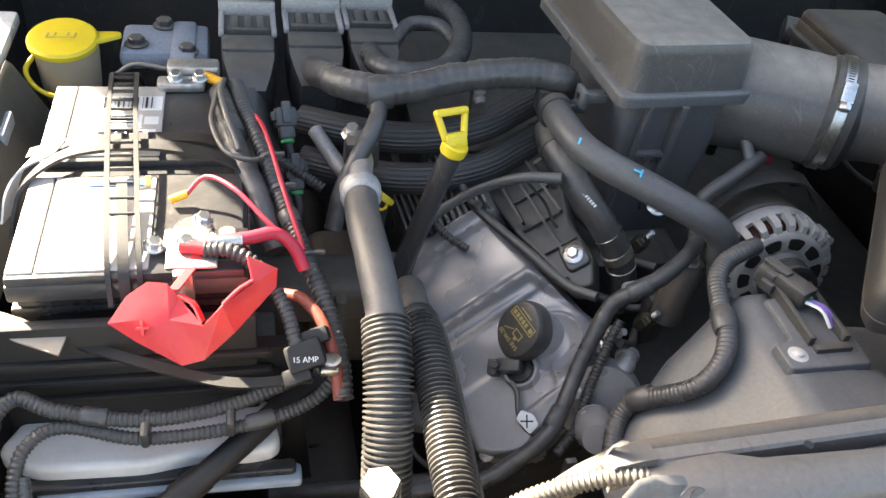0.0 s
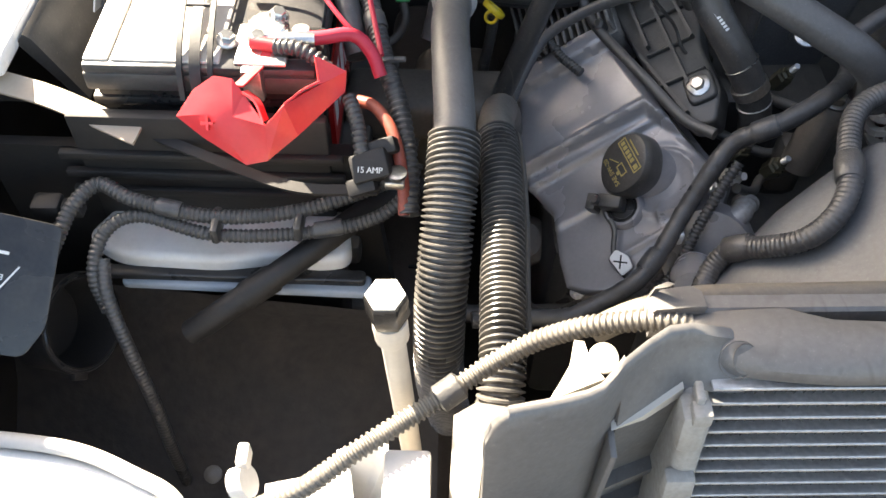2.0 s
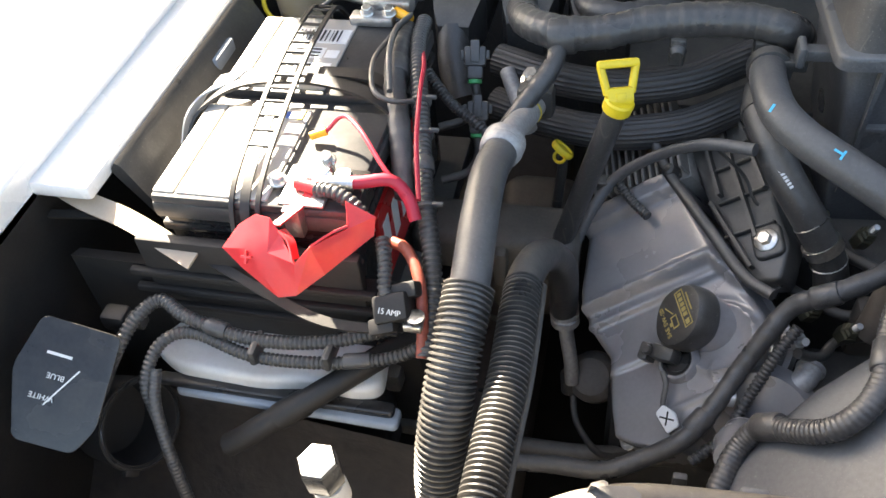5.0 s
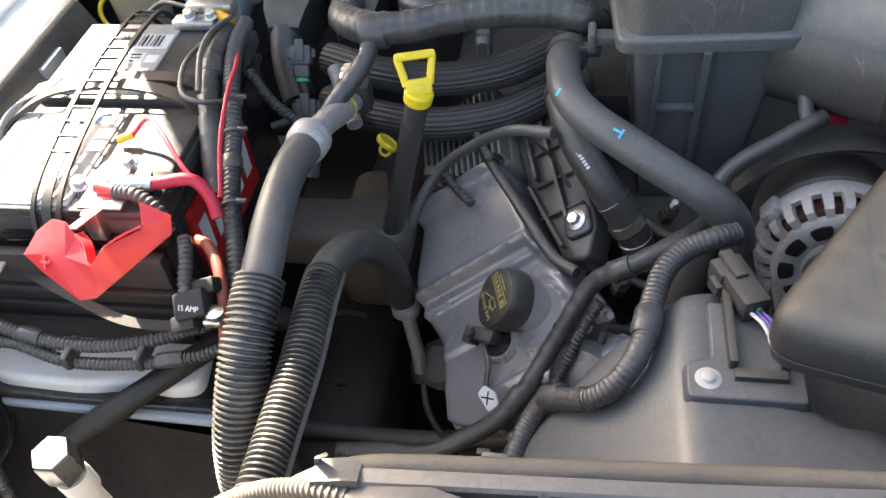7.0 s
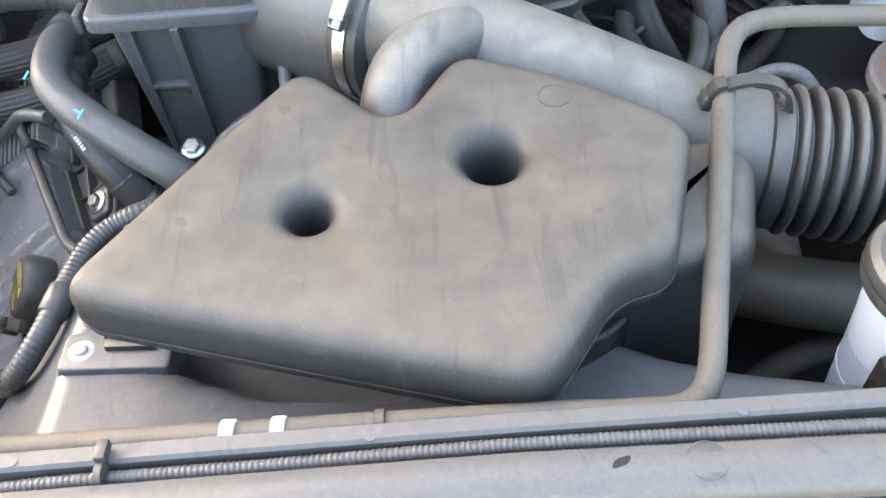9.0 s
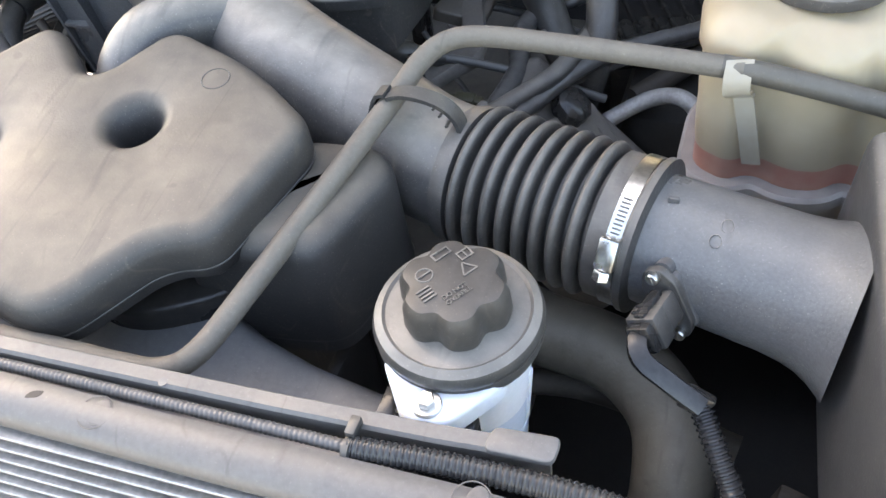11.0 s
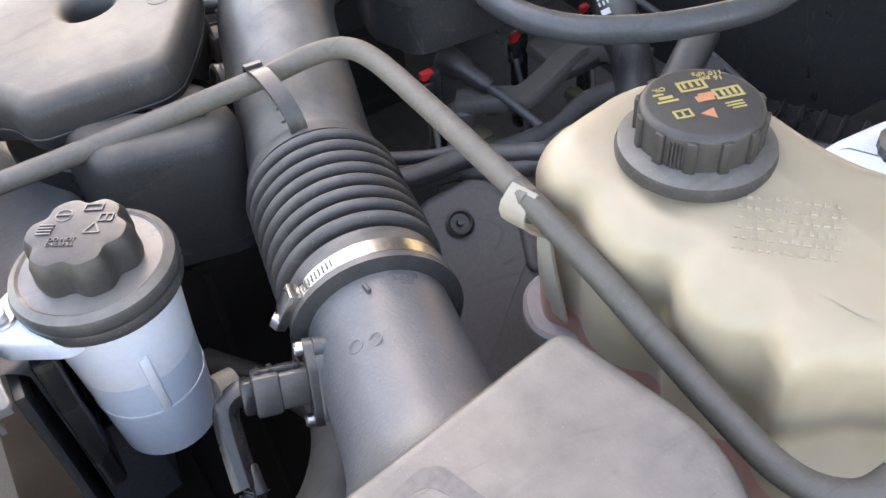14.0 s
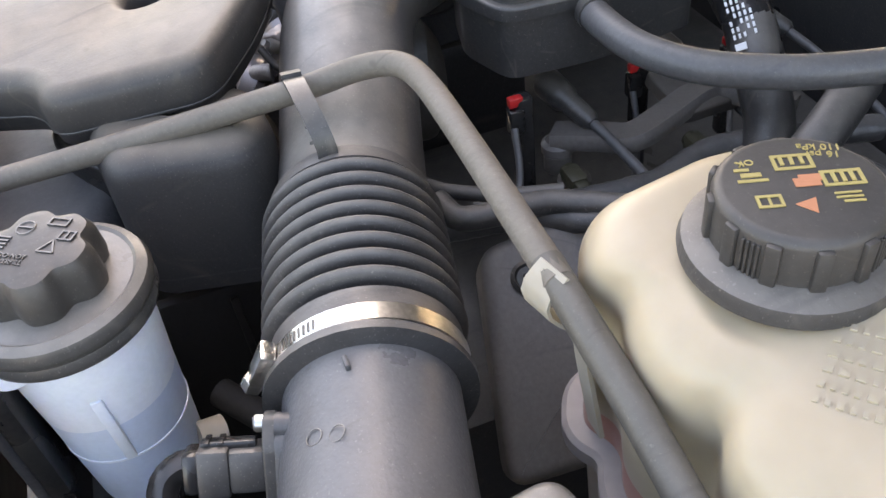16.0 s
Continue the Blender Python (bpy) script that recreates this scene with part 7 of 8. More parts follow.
# ---- alternator ----
alt = thing("alternator", (0.57, 0.66, 0.85), "silver alternator with vented end and copper windings", "alternator")
AC, AD = Vector((0.593, 0.642, 0.888)), Vector((-0.06, -1, 0.14)).normalized()
am = frame_of(AC, AD)
part("rear_housing", moved(lathe([(0.05, -0.11), (0.064, -0.1), (0.067, -0.092), (0.067, -0.05), (0.064, -0.046)], 48), am), RUST, alt, "dark rear housing")
part("winding", moved(lathe([(0.062, -0.052), (0.0645, -0.048), (0.0645, -0.034), (0.062, -0.03)], 48), am), BRASS, alt, "dark copper windings")
part("inner_core", moved(lathe([(0.06, -0.03), (0.059, -0.012), (0.046, -0.004), (0.0, -0.006)], 40), am), BRASS, alt)
part("front_rim", moved(lathe([(0.066, -0.041), (0.0692, -0.039), (0.0698, -0.036), (0.0698, -0.0235), (0.0685, -0.0215), (0.063, -0.022), (0.062, -0.041)], 64), am), ALTCAST, alt)
part("front_ring", moved(lathe([(0.03, -0.008), (0.03, 0.003), (0.042, 0.005), (0.053, 0.004), (0.0562, 0.0015), (0.0566, -0.003), (0.052, -0.008)], 64), am), ALTCAST, alt)
for i in range(24):
    bar = loft([[(0.0625, 0.0046, -0.025), (0.0698, 0.0046, -0.025), (0.0698, -0.0046, -0.025), (0.0625, -0.0046, -0.025)],
                [(0.062, 0.0043, -0.01), (0.0692, 0.0043, -0.0075), (0.0692, -0.0043, -0.0075), (0.062, -0.0043, -0.01)],
                [(0.0585, 0.004, -0.006), (0.0645, 0.0037, -0.0012), (0.0645, -0.0037, -0.0012), (0.0585, -0.004, -0.006)],
                [(0.053, 0.0038, -0.006), (0.0555, 0.0036, 0.0012), (0.0555, -0.0036, 0.0012), (0.053, -0.0038, -0.006)]])
    part("vent_bar", moved(bar, am @ pose(0, 0, 0, 0, 0, 15 * i)), ALTCAST, alt)
for i in range(10):
    part("face_window", moved(slab(rounded([(0.0365, -0.0075), (0.049, -0.0105), (0.051, 0.0), (0.049, 0.0105), (0.0365, 0.0075)], 0.0035, 3), 0.0, 0.0058, 0.0004), am @ pose(0, 0, 0, 0, 0, 36 * i + 8)), SHADE_BLACK, alt, "dark window in the face")
part("hub", moved(lathe([(0.034, -0.006), (0.03, 0.004), (0.018, 0.008), (0.017, 0.014), (0.0, 0.014)], 36), am), ALTCAST, alt)
part("pulley", moved(lathe([(0.02, 0.012), (0.031, 0.013), (0.031, 0.016), (0.0285, 0.018), (0.0305, 0.02), (0.0285, 0.022), (0.0305, 0.024), (0.0285, 0.026), (0.0305, 0.028), (0.031, 0.034), (0.026, 0.035), (0.02, 0.03), (0.0, 0.03)], 40), am), BLACK, alt)
for i in range(3):
    a = 0.5 + 2.09 * i
    ear = am @ pose(0, 0, 0, 0, 0, math.degrees(a))
    part("mounting_ear", moved(merged(box(0.058, 0.076, -0.011, 0.011, -0.042, -0.02, 0.004), lathe([(0.007, 0), (0.007, 0.005), (0.005, 0.006)], 6, (0.071, 0, -0.02))), ear), ALTCAST, alt)
solo("alternator_bracket", ribbon([(0.5, 0.7, 0.93), (0.53, 0.708, 0.956), (0.56, 0.715, 0.968), (0.607, 0.722, 0.97), (0.645, 0.722, 0.96), (0.668, 0.715, 0.93)], 0.011, 0.004, (0, 1, 0.2)), BLACK, "black steel strap over the alternator", "bracket")
solo("idler_bracket", merged(lathe([(0.017, 0), (0.018, 0.004), (0.018, 0.07), (0.015, 0.076)], 20, (0.455, 0.622, 0.845), (0.15, 0.15, 1)), box(0.462, 0.5, 0.64, 0.665, 0.86, 0.905, 0.008), box(0.44, 0.47, 0.635, 0.66, 0.79, 0.86, 0.008)), RUST, "cast bracket beside the alternator", "bracket")
solo("idler_bolt", hexbolt((0.467, 0.634, 0.923), (0.1, -0.1, 1), 0.009, 0.009, 0.012), STEEL, "zinc bolt on a cast bracket", "bolt")
solo("water_pump", merged(lathe([(0.045, 0), (0.05, 0.01), (0.045, 0.03), (0.02, 0.034)], 28, (0.37, 0.57, 0.78), (-0.3, -0.8, 0.5)), lathe([(0.02, 0), (0.022, 0.03), (0.016, 0.05)], 20, (0.345, 0.52, 0.8), (-0.3, -0.8, 0.5))), CAST, "grey cast pump body behind the loom", "pump")

# ---- power steering reservoir ----
PS = Vector((1.014, 0.407, 0))
ps = thing("steering_reservoir", (PS.x, PS.y, 0.92), "milky white fluid reservoir with a black lid", "reservoir")
part("body", lathe([(0.0407, 1.0), (0.0415, 1.01), (0.0455, 1.062)], 40, PS), MILK, ps)
part("filled_lower_body", lathe([(0.03, 0.91), (0.036, 0.916), (0.0407, 1.0)], 40, PS), FLUID, ps, "bluish fluid showing through")
part("level_window", moved(box(-0.0035, 0.0035, -0.002, 0.0018, -0.03, 0.03, 0.0014), frame_of(PS + Vector((0.0402, 0.001, 0.997)), (0.077, 0, 1), (0, -1, 0))), MILK, ps)
part("seam", merged(lathe([(0.038, 0.9665), (0.0396, 0.967), (0.0396, 0.9685), (0.038, 0.969)], 40, PS)), MILK, ps)
part("lid", lathe([(0.047, 1.058), (0.0515, 1.06), (0.0525, 1.064), (0.051, 1.068), (0.0525, 1.07), (0.053, 1.074), (0.051, 1.079), (0.046, 1.082), (0.044, 1.0805), (0.03, 1.082), (0.02, 1.083)], 48, PS), LID, ps, "dusty black round lid")
knob = part("cap", lathe([(0.025, 1.08), (0.0315, 1.082), (0.0325, 1.088), (0.0315, 1.101), (0.0285, 1.1065), (0.024, 1.1075)], 72, PS, (0, 0, 1), lambda a: 1 + 0.09 * math.cos(6 * a + 0.4) - 0.025 * math.cos(12 * a + 0.8)), TANKCAP, ps, "six-lobed dusty black cap")
km = frame_of(PS + Vector((0, 0, 1.1076)), (0, 0, 1)) @ pose(0, 0, 0, 0, 0, 56)
def ring_mark(x, y, r):
    return sweep([km @ Vector((x + r * math.cos(a), y + r * math.sin(a), 0)) for a in [2 * math.pi * i / 20 for i in range(21)]], 0.0006, 6)


part("wheel_icon", merged(ring_mark(-0.011, 0.013, 0.005), patchwork(km, [(-0.0155, -0.0065, 0.0126, 0.0136)], 0.0008)), LID, knob)
part("box_icon", patchwork(km, [(0.0, 0.012, 0.0165, 0.0175), (0.0, 0.012, 0.0215, 0.0225), (0.0, 0.001, 0.0165, 0.0225), (0.011, 0.012, 0.0165, 0.0225)], 0.0008), LID, knob)
part("book_icon", patchwork(km, [(0.012, 0.021, 0.0065, 0.0075), (0.012, 0.021, 0.0125, 0.0135), (0.012, 0.013, 0.0065, 0.0135), (0.016, 0.017, 0.0065, 0.0135), (0.02, 0.021, 0.0065, 0.0135)], 0.0008), LID, knob)
part("level_icon", patchwork(km, [(-0.023, -0.014, 0.004 - 0.0026 * k, 0.0052 - 0.0026 * k) for k in range(4)], 0.0008), LID, knob)
part("warning_icon", merged(patchwork(km @ pose(0.011, -0.003, 0), [(-0.005, 0.005, -0.0005, 0.0005)], 0.0008), patchwork(km @ pose(0.0085, 0.0013, 0, 0, 0, 60), [(-0.005, 0.005, -0.0005, 0.0005)], 0.0008), patchwork(km @ pose(0.0135, 0.0013, 0, 0, 0, 120), [(-0.005, 0.005, -0.0005, 0.0005)], 0.0008)), LID, knob)
words("raised_letters", "DO NOT", 0.0042, LID, knob, km @ pose(-0.005, -0.0085, 0), 0.0008)
words("raised_letters", "OVERFILL", 0.0042, LID, knob, km @ pose(-0.005, -0.0128, 0), 0.0008)
part("mounting_tab", slab(rounded([(0.975, 0.372), (1.002, 0.335), (1.028, 0.335), (1.055, 0.375), (1.04, 0.4), (0.99, 0.4)], 0.01), 1.05, 1.066, 0.004), MILK, ps)
part("tab_bolt", hexbolt((1.0145, 0.346, 1.068), (0, 0, 1), 0.0055, 0.006, 0.009), STEEL, ps)
part("side_nipple", tube([PS + Vector((0.016, 0.034, 0.935)), PS + Vector((0.012, 0.05, 0.93))], 0.0115, 18), BRACKET_CREAM, ps)
rbk = thing("reservoir_bracket", (1.01, 0.355, 0.9), "black bracket carrying the reservoir", "bracket")
part("upright", box(0.988, 1.04, 0.348, 0.362, 0.9, 1.043, 0.004), GLOSS, rbk)
part("side_plate", box(0.972, 0.986, 0.35, 0.38, 0.9, 1.03, 0.004), GLOSS, rbk)
dressed("radiator_hose", tube([(0.925, 0.6, 0.86), (0.97, 0.56, 0.885), (1.03, 0.533, 0.897), (1.085, 0.521, 0.9), (1.12, 0.503, 0.897), (1.145, 0.475, 0.888), (1.154, 0.435, 0.868), (1.152, 0.4, 0.825), (1.145, 0.365, 0.73)], 0.031, 28), BROWNHOSE, "wide dusty grey radiator hose", "hose", [("hose_clip", ring_at((1.151, 0.39, 0.8), (-0.1, -0.35, -1), 0.031, 0.012, 0.0016, 28), STEEL)], "rubber")

# ---- long hose over the front ----
lhz = thing("overflow_hose", (0.6, 0.35, 1.0), "long dusty grey brown overflow hose", "hose")
part("hose_run", tube([(0.19, 0.3, 1.022), (0.198, 0.302, 1.028), (0.213, 0.305, 1.036), (0.238, 0.3075, 1.046), (0.27, 0.3085, 1.05), (0.32, 0.311, 1.05), (0.39, 0.316, 1.0485), (0.46, 0.3195, 1.048), (0.53, 0.319, 1.054), (0.6, 0.3175, 1.0605), (0.75, 0.325, 1.058), (0.808, 0.327, 1.056), (0.838, 0.331, 1.055), (0.855, 0.35, 1.055), (0.868, 0.4, 1.062), (0.8915, 0.5, 1.078), (0.909, 0.575, 1.091), (0.919, 0.612, 1.1), (0.935, 0.633, 1.105), (0.965, 0.641, 1.106), (1.02, 0.643, 1.104), (1.1, 0.643, 1.1015), (1.15, 0.643, 1.0995)], 0.0083, 14, 0.005), TAN, lhz)
part("hose_end", tube([(1.135, 0.643, 1.1005), (1.17, 0.6435, 1.096), (1.22, 0.645, 1.086), (1.3, 0.645, 1.07), (1.35, 0.648, 1.062), (1.375, 0.665, 1.06), (1.38, 0.69, 1.062), (1.377, 0.73, 1.065)], 0.00845, 14, 0.005), BROWNHOSE, lhz, "dark brown end of the hose")
for x, y in ((0.58, 0.3163), (0.608, 0.3175)):
    part("clip", lathe([(0.0086, -0.004), (0.0093, -0.0035), (0.0093, 0.0035), (0.0086, 0.004)], 14, (x, y, 1.0615), (1, 0, 0)), LABEL, lhz, "small white band")
part("clip", lathe([(0.0086, -0.003), (0.0095, -0.0025), (0.0095, 0.0025), (0.0086, 0.003)], 14, (0.664, 0.3205, 1.061), (1, 0, 0)), BLACK, lhz, "small black band")
clipb = thing("hose_clip", (0.915, 0.57, 1.09), "black plastic hose clip on the duct", "clip")
part("clip_arm", ribbon([(0.908, 0.569, 1.098), (0.92, 0.569, 1.102), (0.937, 0.57, 1.1), (0.951, 0.572, 1.092), (0.959, 0.574, 1.079), (0.962, 0.574, 1.064)], 0.0065, 0.0035, (0.1, 1, 0)), BLACK, clipb)
part("clip_jaw", ribbon([(0.907, 0.569, 1.101), (0.901, 0.569, 1.1), (0.897, 0.569, 1.094), (0.896, 0.569, 1.086)], 0.0065, 0.003, (0.1, 1, 0)), BLACK, clipb)
part("clip_catch", moved(box(-0.004, 0.004, -0.008, 0.008, -0.006, 0.006, 0.002), frame_of((0.8955, 0.57, 1.085), (0.3, 0.1, 1))), BLACK, clipb)
for k in range(4):
    part("arm_rib", moved(box(-0.0055, 0.0055, -0.001, 0.001, -0.003, 0.0, 0.0004, 1), frame_of((0.944 + 0.0045 * k, 0.571, 1.0935 - 0.0045 * k - 0.0016 * k * k), (0.6 + 0.1 * k, 0, 0.8 - 0.15 * k), (0, 1, 0))), BLACK, clipb)
sc = thing("spring_hose_clamp", (1.379, 0.715, 1.06), "white metal spring clamp on the tank spout", "hose clamp")
for k in range(3):
    part("coil", ring_at((1.3795, 0.709 + 0.0075 * k, 1.0628), (-0.1, 1, 0.08), 0.0088, 0.0035, 0.0018, 18), LABEL, sc)
part("tail", ribbon([(1.372, 0.711, 1.072), (1.366, 0.709, 1.082), (1.368, 0.713, 1.091), (1.378, 0.716, 1.088), (1.384, 0.717, 1.076)], 0.003, 0.002, (0.3, 1, 0)), LABEL, sc)
pr = frame_of((1.3745, 0.692, 1.0705), (-0.6, -0.3, 0.75), (0.1, 1, 0))
part_print = part("hose_print", patchwork(pr, [(-0.006, -0.004, -0.002, 0.002), (-0.003, -0.001, -0.002, 0.002), (0.0, 0.002, -0.002, 0.002)], 0.0006), CHALK, lhz, "white printed marks")

# ---- coolant tank ----
ct = thing("coolant_tank", (1.25, 0.73, 0.94), "cream translucent coolant tank with red fluid low inside", "coolant tank")
TO = rounded([(1.118, 0.668), (1.15, 0.652), (1.17, 0.665), (1.194, 0.652), (1.222, 0.655), (1.24, 0.6725), (1.258, 0.658), (1.286, 0.66), (1.304, 0.677), (1.33, 0.662), (1.4, 0.68), (1.43, 0.72), (1.42, 0.79), (1.34, 0.83), (1.24, 0.8), (1.15, 0.79), (1.118, 0.75)],
             [0.02, 0.014, 0.012, 0.016, 0.014, 0.014, 0.014, 0.014, 0.014, 0.03, 0.04, 0.04, 0.05, 0.06, 0.05, 0.03, 0.03], 6)
TS = rounded([(1.118, 0.668), (1.15, 0.652), (1.17, 0.658), (1.194, 0.652), (1.222, 0.655), (1.24, 0.665), (1.258, 0.658), (1.286, 0.66), (1.304, 0.669), (1.33, 0.662), (1.4, 0.68), (1.43, 0.72), (1.42, 0.79), (1.34, 0.83), (1.24, 0.8), (1.15, 0.79), (1.118, 0.75)],
             [0.02, 0.014, 0.012, 0.016, 0.014, 0.014, 0.014, 0.014, 0.014, 0.03, 0.04, 0.04, 0.05, 0.06, 0.05, 0.03, 0.03], 6)
rings = []
def tank_point(q, z):
    """The spout sits in a recess of the upper shell."""
    push = 0.06 * min(1.0, max(0.0, (q.x - 1.325) / 0.035)) * min(1.0, max(0.0, (z - 1.03) / 0.016))
    return (q.x, q.y + push * min(1.0, max(0.0, (0.79 - q.y) / 0.12)), z)


for z, k in ((1.0, 0.003), (1.01, 0.002), (1.03, 0.001), (1.034, 0.001), (1.04, 0.001), (1.046, 0.001), (1.06, 0.0), (1.088, 0.0)):
    rings.append([tank_point(q, z) for q in inset(TO, k)])
centre = Vector((1.27, 0.745))
for k in range(1, 22):
    a = math.pi / 2 * min(1.0, k / 12)
    ring = []
    for q, smooth in zip(TO, TS):
        q = q.lerp(smooth, math.sin(a))
        v = centre - q
        p = q + v * min(0.8, 0.034 / max(0.034, v.length)) * (1 - math.cos(a))
        if k > 12:
            p = p.lerp(centre, 0.1 * (k - 12))
        skew = -0.16 * max(0.0, p.y - 0.66) * (1 - 0.1 * max(0, k - 12))
        top = 0.031 - 0.05 * (p.x - 1.2) + 0.16 * min(0.075, max(0.0, p.y - 0.67))
        x, y, z = tank_point(Vector((p.x + skew * (1 - 0.6 * ease(p.y, 0.69, 0.76)), p.y)), 1.088 + top * math.sin(a))
        if k > 12:
            dip = min(1.0, max(0.0, 1.0 - abs(p.x - 1.222 + 0.3 * (p.y - 0.68)) / 0.016)) * max(0.0, 1 - abs(p.y - 0.69) / 0.03)
            z -= 0.003 * dip
        ring.append((x, y, z))
    rings.append(ring)
part("upper_shell", loft(rings), CREAM, ct, angle=70)
TOP = np.array([q for ring in rings[-11:] for q in ring])


def tank_top(x, y):
    """Height of the shell's top under a point."""
    near = TOP[np.argsort((TOP[:, 0] - x) ** 2 + (TOP[:, 1] - y) ** 2)[:24]]
    fit = np.linalg.lstsq(np.c_[np.ones(len(near)), near[:, 0] - x, near[:, 1] - y], near[:, 2], rcond=None)[0]
    return float(fit[0])


part("fluid_band", loft([[(q.x, q.y, z) for q in inset(TO, 0.0035)] for z in (0.978, 1.001)]), COOLANT, ct, "red coolant showing through")
part("weld_flange", loft([[(q.x, q.y, z) for q in inset(TO, k)] for z, k in ((0.966, 0.0), (0.966, -0.009), (0.976, -0.009), (0.979, -0.006), (0.979, 0.003))]), CREAM_LOW, ct, "grey translucent weld flange")
part("lower_shell", loft([[(q.x, q.y, z) for q in inset(TO, k)] for z, k in ((0.86, 0.02), (0.88, 0.008), (0.968, 0.004))]), CREAM_LOW, ct)
TC = Vector((1.195, 0.727, 0.004))
part("neck", lathe([(0.04, 1.09), (0.036, 1.115), (0.034, 1.13)], 36, TC), CREAM, ct)
tm = frame_of((1.268, 0.722, 1.1243), (0.05, -0.16, 1)) @ pose(0, 0, 0, 0, 0, 38)
rects = []
rng = random.Random(4)
for r in range(6):
    x = -0.026
    while x < 0.026:
        w_ = rng.uniform(0.0016, 0.004)
        rects.append((x, x + w_, -0.02 + 0.007 * r, -0.0172 + 0.007 * r))
        x += w_ + 0.0022
letters = []
for x0, x1, y0, y1 in rects:
    plan = [tm @ Vector((x, y, 0)) for x, y in ((x0, y0), (x1, y0), (x1, y1), (x0, y1))]
    letters.append(loft([[(q.x, q.y, tank_top(q.x, q.y) + e) for q in plan] for e in (-0.001, 0.0011)]))
tagged(part("moulded_text", merged(*letters), CREAM, ct), kind="stuff")
part("hose_hook", ribbon([(1.152, 0.652, 1.07), (1.15, 0.64, 1.078), (1.148, 0.632, 1.087), (1.147, 0.632, 1.096), (1.147, 0.637, 1.103), (1.147, 0.642, 1.108)], 0.0095, 0.0018, (0.95, 0.25, 0)), BRACKET_CREAM, ct, "cream moulded hose hook")
part("hose_hook", ribbon([(1.152, 0.652, 1.074), (1.158, 0.651, 1.05), (1.168, 0.654, 1.003)], 0.007, 0.0025, (1, 0, 0.1)), BRACKET_CREAM, ct)
part("spout", tube([(1.377, 0.72, 1.065), (1.377, 0.76, 1.066)], 0.007, 12), CREAM, ct)
tc = part("cap", lathe([(0.0345, 1.128), (0.0345, 1.151), (0.0335, 1.1538), (0.0315, 1.1553), (0.03, 1.1555)], 64, TC), TANKCAP, ct, "black ribbed cap with yellow and orange print")
for k in range(12):
    part("grip_rib", moved(box(0.033, 0.0366, -0.0032, 0.0032, 1.131, 1.1525, 0.0012), pose(TC.x, TC.y, TC.z, 0, 0, 30 * k + 8)), TANKCAP, tc)
    if k % 3 == 0:
        for q in range(4):
            part("fine_rib", moved(box(0.034, 0.0358, -0.0006, 0.0006, 1.133, 1.15, 0.0003, 1), pose(TC.x, TC.y, TC.z, 0, 0, 30 * k + 18 + 3.6 * q)), TANKCAP, tc)
part("skirt", lathe([(0.042, 1.12), (0.0455, 1.121), (0.046, 1.124), (0.0445, 1.129), (0.036, 1.133)], 48, TC), RUBBER, tc)
pm3 = frame_of(TC + Vector((0, 0, 1.1557)), (0, 0, 1)) @ pose(0, 0, 0, 0, 0, 70)
words("print", "110 kPa", 0.0055, INK, tc, pm3 @ pose(0.013, 0.0235, 0, 0, 0, 172))
words("print", "16 psi", 0.0055, INK, tc, pm3 @ pose(0.0135, 0.0185, 0, 0, 0, 172))
words("print", "OK", 0.005, INK, tc, pm3 @ pose(-0.0185, 0.0165, 0, 0, 0, 190))
part("yellow_print", patchwork(pm3, [(-0.008, 0.008, 0.01, 0.0115), (-0.008, 0.008, 0.018, 0.0195), (-0.008, -0.0065, 0.01, 0.0195), (0.0065, 0.008, 0.01, 0.0195), (-0.005, -0.0035, 0.013, 0.019), (-0.001, 0.0005, 0.013, 0.019), (0.003, 0.0045, 0.013, 0.019),
                                     (0.008, 0.024, -0.002, -0.0005), (0.008, 0.024, 0.006, 0.0075), (0.008, 0.0095, -0.002, 0.0075), (0.0225, 0.024, -0.002, 0.0075), (0.012, 0.0135, 0.0, 0.006), (0.0155, 0.017, 0.0, 0.006), (0.019, 0.0205, 0.0, 0.006),
                                     (-0.024, -0.012, 0.004, 0.0055), (-0.022, -0.014, 0.007, 0.0095), (-0.024, -0.018, 0.011, 0.0125), (-0.02, -0.01, -0.012, -0.0108), (-0.02, -0.01, -0.006, -0.0048), (-0.02, -0.0188, -0.012, -0.005), (-0.0112, -0.01, -0.012, -0.005), (-0.0155, -0.0145, -0.012, -0.005),
                                     (0.01, 0.02, -0.007, -0.006), (0.01, 0.02, -0.0095, -0.0085), (0.012, 0.02, -0.012, -0.011)]), INK, tc)
part("orange_print", merged(lathe([(0.0052, 0), (0.0052, 0.0004)], 3, pm3 @ Vector((-0.001, -0.012, 0))), patchwork(pm3, [(-0.003, 0.007, -0.001, 0.004), (-0.0005, 0.009, 0.002, 0.006)])), ORANGE_INK, tc)

# ---- behind the tank: brake reservoir, booster, engine top ----
br = thing("brake_reservoir", (1.26, 0.93, 0.9), "white brake fluid reservoir with a black cap", "reservoir")
part("body", slab(rounded([(1.17, 0.87), (1.33, 0.88), (1.36, 0.98), (1.18, 0.97)], 0.03, 5), 0.92, 1.045, 0.02, 4), MILK, br)
part("cap", lathe([(0.027, 1.03), (0.028, 1.034), (0.028, 1.052), (0.025, 1.056), (0.02, 1.056)], 60, (1.225, 0.925, 0), (0, 0, 1), lambda a: 1 + 0.02 * math.cos(20 * a)), BLACK, br)
boost = thing("brake_booster", (1.3, 1.26, 0.8), "large round black brake booster with a rolled rim", "brake booster")
